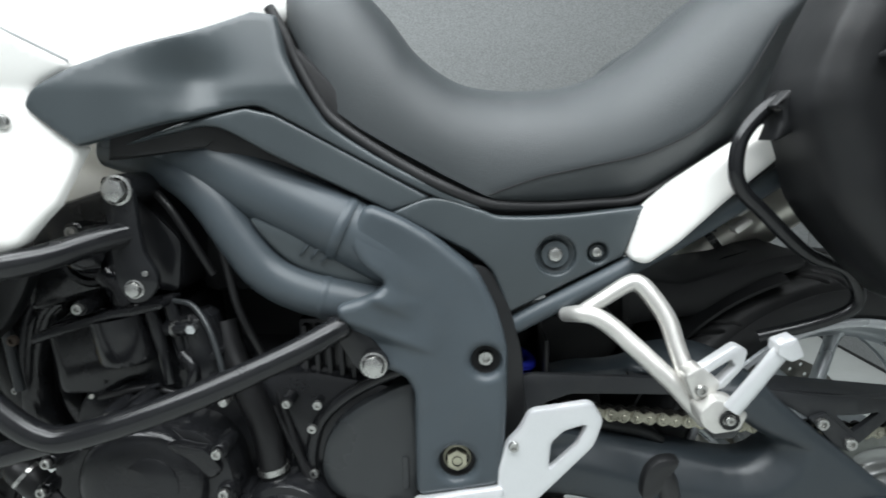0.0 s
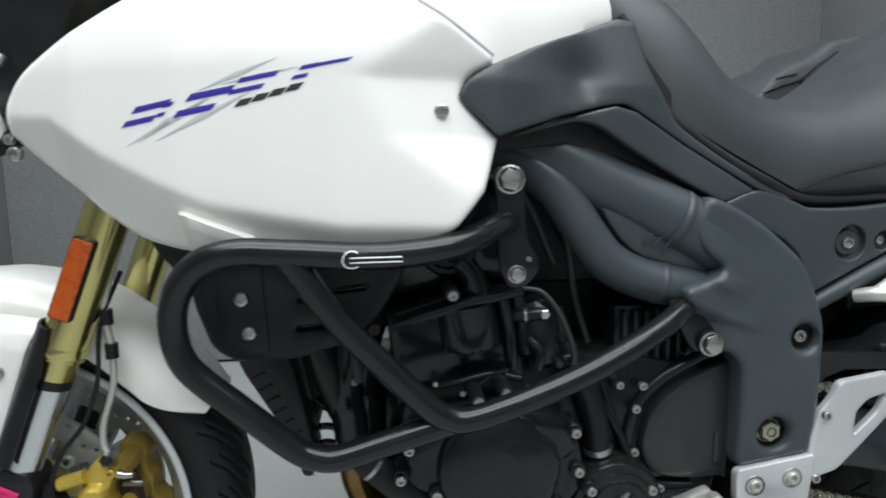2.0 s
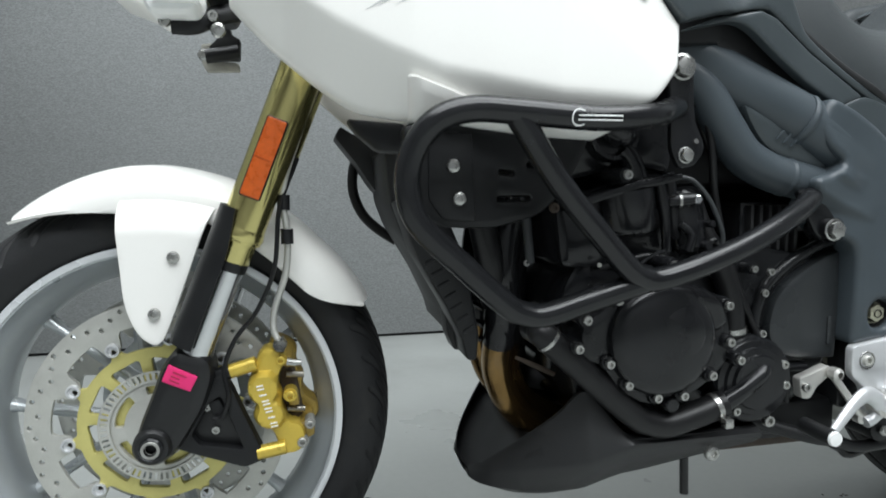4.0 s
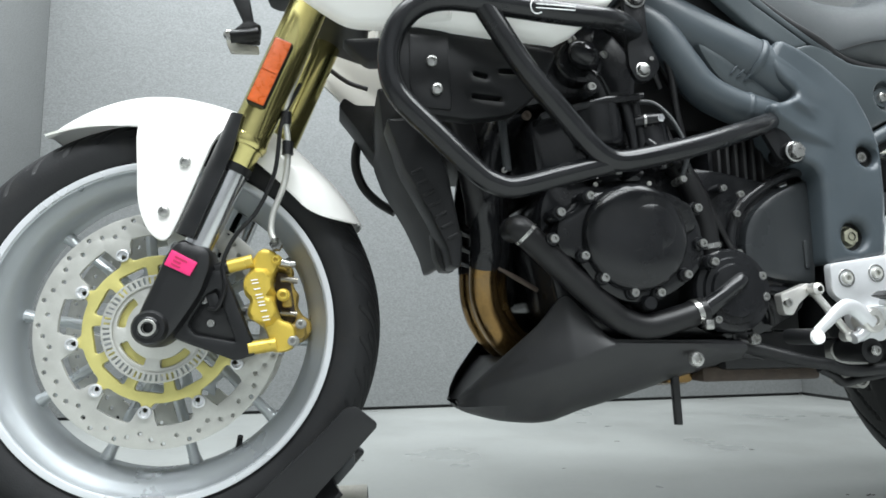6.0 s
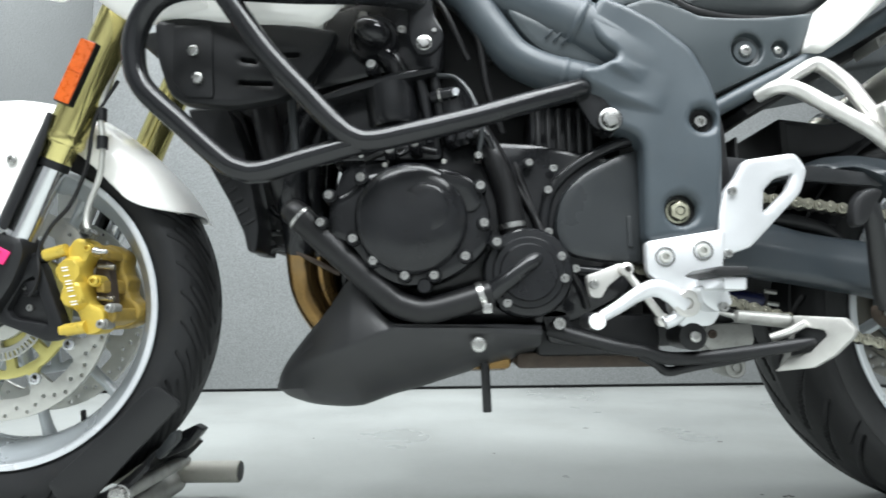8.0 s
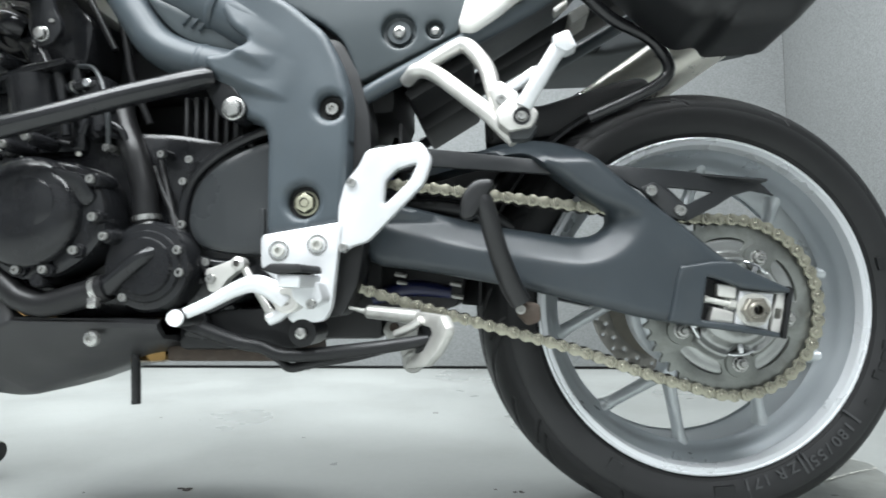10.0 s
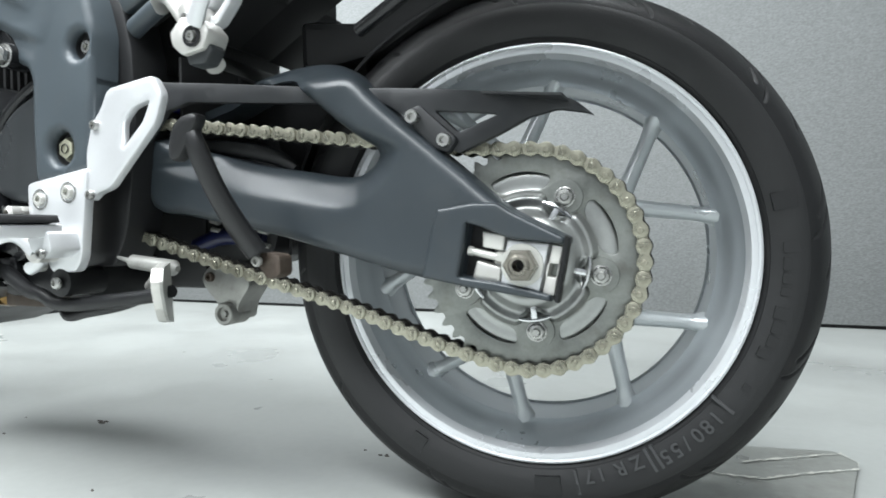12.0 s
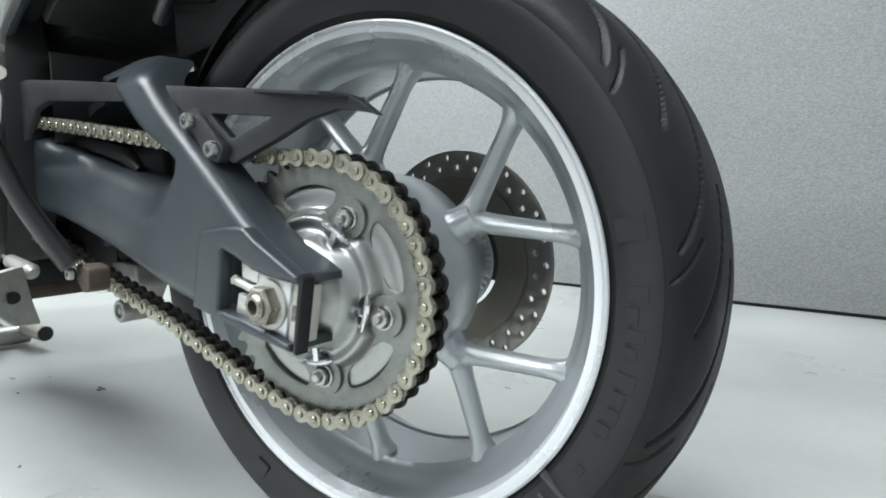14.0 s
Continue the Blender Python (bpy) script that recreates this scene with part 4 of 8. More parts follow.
def bodywork():
    out = spline([(0.117, 0.826), (0.124, 0.848), (0.146, 0.874), (0.20, 0.908), (0.27, 0.945), (0.36, 0.985)], 4) + \
        [np.array(p) for p in [(0.45, 0.978), (0.566, 0.9075), (0.604, 0.884)]] + \
        spline([(0.604, 0.876), (0.581, 0.864), (0.570, 0.848), (0.575, 0.836), (0.608, 0.803)], 4) + \
        [np.array(p) for p in [(0.597, 0.770), (0.590, 0.750), (0.563, 0.718), (0.519, 0.683)]] + \
        spline([(0.500, 0.674), (0.434, 0.678), (0.347, 0.690), (0.296, 0.695), (0.272, 0.699), (0.241, 0.708), (0.209, 0.729), (0.178, 0.755), (0.152, 0.778), (0.131, 0.799), (0.1165, 0.815)], 4)
    f = part("side_fairing", moulded(out, fairing_y, 0.006, 0.010, 0.0042), M_WHITE, BIKE, "pearl white side fairing with blue and grey model marks", sharp=60)
    part("far_side_fairing", turned(moulded(out, fairing_y, 0.012, 0.010, 0.012), Matrix.Translation((0.045, 0.06, 0)) @ Matrix.Diagonal((1, -1, 1, 1))), M_FARSHADE, BIKE, "far side fairing in a greyer white that carries its shade", sharp=60)
    duct = fillet([(0.294, 0.738), (0.302, 0.738), (0.368, 0.712), (0.368, 0.694), (0.298, 0.692)], 0.004)
    part("air_duct_lip", moulded(duct, lambda x, z: fairing_y(x, z) - 0.012, 0.012, 0.02, 0.003), M_WHITE, f)
    bolt(0.549, fairing_y(0.549, 0.829) - 0.0005, 0.829, 0.0075, f, kind="dome")
    decals(f)
    seam = [np.array(p) for p in ((0.40, 0.984), (0.45, 0.978), (0.566, 0.9075), (0.604, 0.884))]
    part("panel_seam", tube([(p[0], fairing_y(p[0], p[1]) + 0.0045, p[1] + 0.001) for p in resample(seam, 0.02)[:-10]], 0.0022, 6, bend=False), M_GREYINK, f)
    # tank behind the fairings
    tank = stations([(0.30, 0.84, 1.000, 0.15), (0.36, 0.84, 1.035, 0.185), (0.46, 0.84, 1.06, 0.215), (0.58, 0.87, 1.06, 0.228), (0.64, 0.885, 1.05, 0.208), (0.70, 0.905, 1.035, 0.182), (0.76, 0.935, 1.01, 0.14), (0.80, 0.95, 0.99, 0.10)], 4)
    part("fuel_tank", loft(ellipse_sections(tank, mid, 0.5, 0.8)), M_WHITE, BIKE, "pearl white fuel tank", sharp=60)
    # slate covers below and behind the tank
    pb = spline([(0.608, 0.805), (0.571, 0.838), (0.570, 0.850), (0.580, 0.862), (0.602, 0.875)], 4) + [np.array(p) for p in [(0.642, 0.893), (0.758, 0.937)]] + \
        spline([(0.780, 0.934), (0.785, 0.915), (0.793, 0.884), (0.822, 0.832), (0.842, 0.812), (0.901, 0.774), (0.990, 0.728)], 3) + \
        spline([(0.975, 0.730), (0.936, 0.744), (0.843, 0.796), (0.778, 0.834), (0.751, 0.841), (0.683, 0.827)], 4)

    def pb_y(x, z):
        # a shallow knee hollow in front, swelling to the lower edge
        hollow = 0.016 * math.exp(-((x - 0.70) / 0.035) ** 2 - ((z - 0.868) / 0.028) ** 2)
        step = 0.016 * (1 / (1 + math.exp((x - 0.690) / 0.010)))
        return side_y(x, z) + hollow + 0.006 - step
    part("tank_side_cover", moulded(pb, pb_y, 0.0030, 0.014, 0.006), M_GREY, BIKE, "satin slate side cover below the tank", sharp=60)
    pc = spline([(0.612, 0.800), (0.683, 0.818), (0.708, 0.822), (0.733, 0.816), (0.785, 0.785), (0.893, 0.727)], 4) + [np.array(p) for p in [(0.930, 0.738), (0.934, 0.742), (0.843, 0.7945), (0.778, 0.8325), (0.751, 0.8392), (0.683, 0.8252)]]
    part("lower_side_cover", moulded(pc, lambda x, z: side_y(x, z) + 0.0065 + 0.25 * softplus(0.735 - x, 0.01) * (x < 0.76), 0.0030, 0.012, 0.005), M_GREY, BIKE, "satin slate lower side cover", sharp=60)
    pd = spline([(0.893, 0.726), (0.940, 0.741), (0.990, 0.726), (1.015, 0.7175), (1.083, 0.7165), (1.172, 0.724)], 4) + [np.array(p) for p in [(1.150, 0.668), (1.020, 0.606)]] + spline([(1.015, 0.625), (1.001, 0.658), (0.977, 0.680)], 3)

    def pd_y(x, z):
        y = side_y(x, z) + 0.0055
        return y + 0.10 * softplus(0.690 - 0.15 * (1.09 - x) - z, 0.01)
    hole1, hole2 = circle(1.074, 0.672, 0.0225, 28), circle(1.121, 0.673, 0.012, 20)
    d = part("rear_side_cover", moulded(pd, pd_y, 0.0030, 0.012, 0.005, [hole1, hole2]), M_GREY, BIKE, "satin slate side cover with two screws", sharp=60)
    for x, z, r in ((1.074, 0.672, 0.0225), (1.121, 0.673, 0.012)):
        y = pd_y(x, z)
        part("screw_well", lathe([(0.004, r * 1.02), (0.012, r * 0.98), (0.014, r * 0.7), (0.008, r * 0.68), (0.008, 0.0001)], (x, y, z), 28), M_GREY, d)
        bolt(x, y + 0.009, z, 0.0085 if r > 0.02 else 0.006, d, kind="dome")
    # black sheet added behind the covers, puts shade into their gaps
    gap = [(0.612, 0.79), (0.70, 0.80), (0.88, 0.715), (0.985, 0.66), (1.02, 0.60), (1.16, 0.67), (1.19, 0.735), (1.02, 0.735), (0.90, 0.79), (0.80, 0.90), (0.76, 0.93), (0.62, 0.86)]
    part("gap_backing", moulded(gap, lambda x, z: SIDE(x) + 0.034, 0.004, 0.02, 0.02), M_GAP, BIKE)
    seat()
    tail()
    nose()


def seat():
    rows = [(0.762, 0.950, 1.010, 0.10), (0.785, 0.922, 1.012, 0.135), (0.815, 0.858, 1.006, 0.160), (0.848, 0.826, 0.990, 0.172), (0.885, 0.802, 0.952, 0.176), (0.92, 0.782, 0.906, 0.178), (0.965, 0.757, 0.873, 0.180), (1.010, 0.736, 0.862, 0.182),
            (1.06, 0.732, 0.860, 0.184), (1.11, 0.733, 0.866, 0.184), (1.17, 0.738, 0.890, 0.184), (1.225, 0.765, 0.930, 0.180), (1.275, 0.792, 0.972, 0.176), (1.33, 0.842, 1.006, 0.170), (1.385, 0.90, 1.03, 0.165), (1.50, 0.93, 1.045, 0.155), (1.62, 0.95, 1.05, 0.13)]
    st = stations(rows, 5)
    fold = table((0.93, 0.70), (1.000, 0.740), (1.052, 0.757), (1.102, 0.767), (1.176, 0.782), (1.230, 0.806), (1.262, 0.835), (1.29, 0.870), (1.32, 0.92), (1.40, 0.99), (1.62, 1.0))
    tuck = lambda x, z: min(0.030, 0.62 * softplus(fold(x) - z, 0.002))
    rings = [[(x, y + math.copysign(tuck(x, z), mid(x) - y), z) for x, y, z in ring] for ring in ellipse_sections(st, mid, 0.5, 0.8, 64)]
    s = part("seat", loft(rings), M_SEAT, BIKE, "grey-black vinyl seat with a deep rider's dip and stitched seams", sharp=60)
    # stitched seam along the side, just proud of the vinyl
    zb, zt, hw = table(*[(r[0], r[1]) for r in st]), table(*[(r[0], r[2]) for r in st]), table(*[(r[0], r[3]) for r in st])

    def skin(x, z):
        q = min(1, max(0.0, (z - zb(x)) / (zt(x) - zb(x)))) ** (1 / 0.8)
        return mid(x) - hw(x) * max(0.0, 1 - q * q) ** 0.25 + tuck(x, z)
    pts = [(x, skin(x, z) - 0.0006, z) for x, z in ((1.000, 0.741), (1.052, 0.758), (1.102, 0.768), (1.176, 0.783), (1.230, 0.807), (1.262, 0.836), (1.29, 0.871), (1.32, 0.92))]
    fine = []
    for p in spline([(a, c) for a, b, c in pts], 8):
        fine.append((p[0], skin(p[0], p[1]) - 0.0004, p[1]))
    part("seam", tube(fine, 0.0009, 6, bend=False), M_GAP, s, "stitched seam")
    # rubber edging under the seat; its front run paints the gap's shade
    pts = [(0.770, -0.118, 0.945), (0.785, -0.122, 0.918), (0.798, -0.124, 0.886), (0.824, -0.128, 0.838), (0.848, -0.130, 0.815), (0.902, -0.131, 0.779), (0.955, -0.132, 0.750)]
    pts += [(x, skin(x, z + 0.002) - 0.001, z) for x, z in ((1.000, 0.731), (1.06, 0.725), (1.12, 0.726), (1.172, 0.730), (1.225, 0.758), (1.275, 0.785), (1.33, 0.836))]
    part("seat_edge", tube(pts, 0.006, 10), M_GAP, BIKE, "black rubber seat edge, run on as the dark cover gap")


def tail():
    wp = fillet([(1.168, 0.722), (1.199, 0.748), (1.261, 0.787), (1.326, 0.822), (1.42, 0.875), (1.52, 0.92), (1.53, 0.86), (1.40, 0.83), (1.337, 0.797), (1.287, 0.756), (1.258, 0.732), (1.204, 0.684), (1.171, 0.662), (1.152, 0.668)], 0.008)
    part("tail_panel", moulded(wp, lambda x, z: -0.142 + 0.05 * (x - 1.15), 0.007, 0.03, 0.006), M_WHITE, BIKE, "white tail side panel", sharp=60)
    # rear frame tube that runs up to the tail
    part("rear_frame_tube", tube([(0.985, -0.108, 0.566), (1.05, -0.112, 0.602), (1.150, -0.112, 0.652), (1.250, -0.105, 0.706), (1.36, -0.10, 0.775), (1.50, -0.09, 0.85)], 0.0115, 14), M_FRAME, BIKE, "slate grey rear frame tube")
    part("rear_frame_tube", tube([(1.00, 0.22, 0.566), (1.25, 0.22, 0.706), (1.50, 0.22, 0.85)], 0.0115, 10), M_FRAME, BIKE)
    # passenger step hanger: two cast arms that meet at the folding step
    h = part("passenger_step_hanger", tube([(1.084, -0.122, 0.604), (1.098, -0.141, 0.6095), (1.112, -0.147, 0.6085), (1.130, -0.153, 0.598), (1.1535, -0.1626, 0.5770), (1.190, -0.180, 0.5425), (1.208, -0.187, 0.522), (1.222, -0.1905, 0.506)], [0.0085, 0.0098, 0.0102, 0.0104, 0.0104, 0.0106, 0.0106, 0.0100], 16), M_CAST, BIKE, "cast aluminium passenger footrest hanger")
    part("upper_arm", tube([(1.100, -0.140, 0.611), (1.126, -0.138, 0.627), (1.150, -0.136, 0.641), (1.161, -0.137, 0.642), (1.172, -0.142, 0.632), (1.1888, -0.154, 0.605), (1.196, -0.168, 0.576), (1.204, -0.182, 0.549), (1.214, -0.188, 0.530)], [0.0085, 0.0088, 0.0095, 0.0102, 0.0104, 0.0104, 0.0102, 0.0104, 0.0104], 16), M_CAST, h)
    part("step_bracket", slab(fillet([(1.190, 0.562), (1.205, 0.572), (1.226, 0.556), (1.220, 0.533), (1.200, 0.536)], 0.004), -0.210, -0.186, 0.003), M_CAST, h)
    part("knuckle", slab(fillet([(1.199, 0.531), (1.213, 0.545), (1.236, 0.541), (1.247, 0.528), (1.239, 0.512), (1.214, 0.508), (1.202, 0.518)], 0.004), -0.228, -0.200, 0.003), M_CAST, h)
    part("knuckle_base", slab(fillet([(1.210, 0.520), (1.232, 0.528), (1.246, 0.514), (1.236, 0.500), (1.216, 0.500)], 0.004), -0.222, -0.204, 0.003), M_COVER, h, "grey rubber stop")
    bolt(1.206, -0.210, 0.548, 0.0062, h)
    part("pivot_bush", lathe([(0.004, 0.0098), (-0.0025, 0.0098), (-0.0025, 0.0066), (0.001, 0.006), (0.001, 0.0001)], (1.228, -0.228, 0.524), 20), M_BLACK, h)
    bolt(1.228, -0.2285, 0.524, 0.0050, h)
    step = part("passenger_step", tube([(1.230, -0.228, 0.535), (1.243, -0.232, 0.556), (1.266, -0.236, 0.592), (1.276, -0.236, 0.604)], [0.0095, 0.0090, 0.0088, 0.0100], 12, flat=0.75), M_ALU, BIKE, "folded-up aluminium passenger footrest")
    part("step_tip", slab(fillet([(1.262, 0.607), (1.279, 0.613), (1.288, 0.594), (1.276, 0.588), (1.262, 0.596)], 0.003), -0.246, -0.226, 0.003), M_ALU, step)
    loop_out = fillet([(1.200, 0.561), (1.244, 0.591), (1.256, 0.585), (1.252, 0.566), (1.234, 0.545), (1.212, 0.538)], 0.004)
    loop_in = fillet([(1.216, 0.560), (1.240, 0.576), (1.244, 0.568), (1.228, 0.551)], 0.003)
    part("step_plate", slab(loop_out, -0.200, -0.186, 0.002, [loop_in]), M_ALU, step)
    # black inner mudguard and undertail
    ug = fillet([(1.075, 0.600), (1.16, 0.652), (1.258, 0.712), (1.40, 0.795), (1.56, 0.880), (1.56, 0.842), (1.40, 0.762), (1.25, 0.682), (1.16, 0.632), (1.085, 0.588)], 0.006)
    tray = part("undertray", slab(ug, 0.005, 0.075, 0.004), M_GAP, BIKE, "black plastic undertray below the tail")
    front = fillet([(1.075, 0.600), (1.168, 0.657), (1.168, 0.637), (1.085, 0.588)], 0.004)
    part("tray_wing", slab(front, 0.073, 0.215, 0.003), M_GAP, tray)
    part("tray_wing", slab(front, -0.090, 0.007, 0.003), M_GAP, tray)
    part("tray_clip", slab(fillet([(1.274, 0.696), (1.292, 0.707), (1.294, 0.702), (1.277, 0.690)], 0.002), -0.112, -0.094, 0.001), M_CAST, tray)
    part("tray_bracket", slab(fillet([(1.300, 0.716), (1.326, 0.731), (1.330, 0.716), (1.305, 0.700)], 0.004), -0.050, 0.006, 0.002), M_STAND, tray)
    part("inner_mudguard", slab(fillet([(1.182, 0.545), (1.180, 0.618), (1.262, 0.606), (1.301, 0.617), (1.339, 0.628), (1.382, 0.641), (1.412, 0.645), (1.424, 0.638), (1.428, 0.622), (1.38, 0.605), (1.30, 0.560)], 0.012), 0.012, 0.17, 0.012), M_GAP, BIKE, "black plastic inner rear mudguard")
    # black slab added so the space ahead of the tyre reads dark
    arc = [(RC[0] + 0.346 * math.cos(radians(k)), RC[2] + 0.346 * math.sin(radians(k))) for k in range(108, 172, 6)]
    part("wheel_arch_filler", slab(arc + [(1.06, 0.36), (1.00, 0.47), (0.99, 0.54), (1.085, 0.548), (1.185, 0.552), (1.212, 0.575), (1.26, 0.60)], 0.066, 0.16, 0.004), M_BLACK, BIKE)
    # hugger over the rear tyre
    rings = []
    for i in range(25):
        a = radians(106 + 74 * i / 24)
        ring = []
        for th in (0, -0.004):
            ys = np.linspace(-0.105, 0.105, 13)
            for y in (ys if th == 0 else ys[::-1]):
                r = 0.342 - 0.9 * abs(y) ** 2.0 * 3.0 + th
                ring.append((RC[0] + r * math.cos(a), RC[1] + y, RC[2] + r * math.sin(a)))
        rings.append(ring)
    part("rear_hugger", loft(rings), M_BLACK, BIKE, "black rear hugger close over the tyre")
    # silencer on the far side, rising steeply beside the tyre
    ax = lambda x: (x, 0.172, 0.7245 + 0.66 * (x - 1.505))
    sil = part("silencer", tube([ax(1.285), ax(1.325), ax(1.345), ax(1.50), ax(1.70)], [0.024, 0.030, 0.045, 0.046, 0.045], 32, bend=False), M_PIPE, BIKE, "stainless steel silencer")
    part("silencer_band", tube([ax(1.352), ax(1.362)], 0.0468, 32, bend=False), M_CHROME, sil)
    part("link_pipe", tube([(1.06, 0.15, 0.40), (1.16, 0.16, 0.50), ax(1.29)], 0.022, 16), M_HEADER, sil, "heat-browned link pipe")


def nose():
    # dark headlamp surround with a white cowl lip
    hs = fillet([(0.038, 0.868), (0.072, 0.925), (0.10, 0.99), (0.20, 0.99), (0.165, 0.905), (0.135, 0.876), (0.118, 0.846), (0.108, 0.826), (0.090, 0.830), (0.078, 0.845)], 0.01)
    n = part("headlamp_surround", moulded(hs, lambda x, z: -0.135 + 0.25 * (0.12 - x), 0.012, 0.12, 0.008), M_BLACK, BIKE, "black headlamp surround")
    bolt(0.100, -0.138, 0.893, 0.0072, n, kind="dome")
    cowl_y = lambda x, z: -0.088 + 0.45 * softplus(0.012 - x, 0.02)
    wc = spline([(-0.0405, 0.930), (-0.0395, 0.896), (-0.038, 0.878), (-0.035, 0.862), (-0.024, 0.848), (-0.001, 0.8375), (0.018, 0.830), (0.050, 0.828), (0.078, 0.870), (0.10, 0.985), (0.03, 0.985), (-0.038, 0.985)], 4, True)
    part("nose_cowl", moulded(wc, cowl_y, 0.008, 0.08, 0.006), M_WHITE, BIKE, "white nose cowl")
    vis = fillet([(-0.038, 0.985), (-0.040, 0.924), (-0.038, 0.896), (-0.0365, 0.878), (-0.033, 0.867), (-0.012, 0.867), (-0.006, 0.879), (0.002, 0.892), (-0.020, 0.902), (-0.012, 0.935), (0.0, 0.985)], 0.002)
    part("nose_trim", moulded(vis, lambda x, z: cowl_y(x, z) - 0.0025, 0.002, 0.02, 0.005), M_BLACK, BIKE, "black nose trim")
    part("nose_core", box(0.115, 0.24, -0.055, 0.10, 0.850, 1.02, 0.02), M_BLACK, BIKE)
    # bracket of the far lamp
    fb = part("far_lamp_bracket", slab(fillet([(0.045, 0.905), (0.078, 0.905), (0.089, 0.848), (0.101, 0.842), (0.099, 0.812), (0.060, 0.812), (0.056, 0.830), (0.072, 0.846)], 0.004), 0.118, 0.135, 0.003), M_BLACK, BIKE, "black lamp bracket")
    part("bracket_tube", tube([(0.052, 0.114, 0.815), (0.075, 0.116, 0.819), (0.098, 0.118, 0.824)], 0.0105, 14), M_BLACK, fb)
    part("clear_tab", slab(fillet([(0.044, 0.836), (0.060, 0.838), (0.062, 0.812), (0.096, 0.810), (0.098, 0.798), (0.050, 0.796), (0.043, 0.812)], 0.004), 0.130, 0.142, 0.002), M_CREAM, fb, "cream plastic tab of the far lamp")
    bolt(0.0505, 0.111, 0.816, 0.0088, fb, kind="dome")
    # finned auxiliary lamp
    lamp = thing("auxiliary_lamp", "white finned square auxiliary lamp bolted beside the headlamp", "lamp")
    out = fillet([(0.032, 0.851), (0.037, 0.862), (0.080, 0.862), (0.088, 0.850), (0.089, 0.816), (0.082, 0.806), (0.038, 0.804), (0.032, 0.815)], 0.012)
    body = part("housing", moulded(out, lambda x, z: -0.169 + 0.004 * math.cos((x - 0.060) * 50), 0.012, 0.075, 0.003), M_WHITE2, lamp)
    for i in range(5):
        z = 0.8140 + 0.0088 * i
        part("fin", slab(fillet([(0.043, z), (0.0885, z), (0.0885, z + 0.0050), (0.043, z + 0.0050)], 0.0022), -0.1722, -0.150, 0.0022), M_WHITE2, body)
    arm = part("bracket", tube([(0.052, -0.125, 0.800), (0.075, -0.122, 0.802), (0.098, -0.115, 0.815), (0.13, -0.09, 0.83)], [0.009, 0.010, 0.011, 0.012], 10, flat=0.6), M_BLACK, lamp, "black lamp bracket")
    bolt(0.047, -0.130, 0.803, 0.0062, arm)
    bolt(0.101, -0.126, 0.797, 0.0085, arm, kind="dome")
    bolt(0.096, -0.124, 0.812, 0.006, arm)


bodywork()

# ---- frame, engine and running gear ----


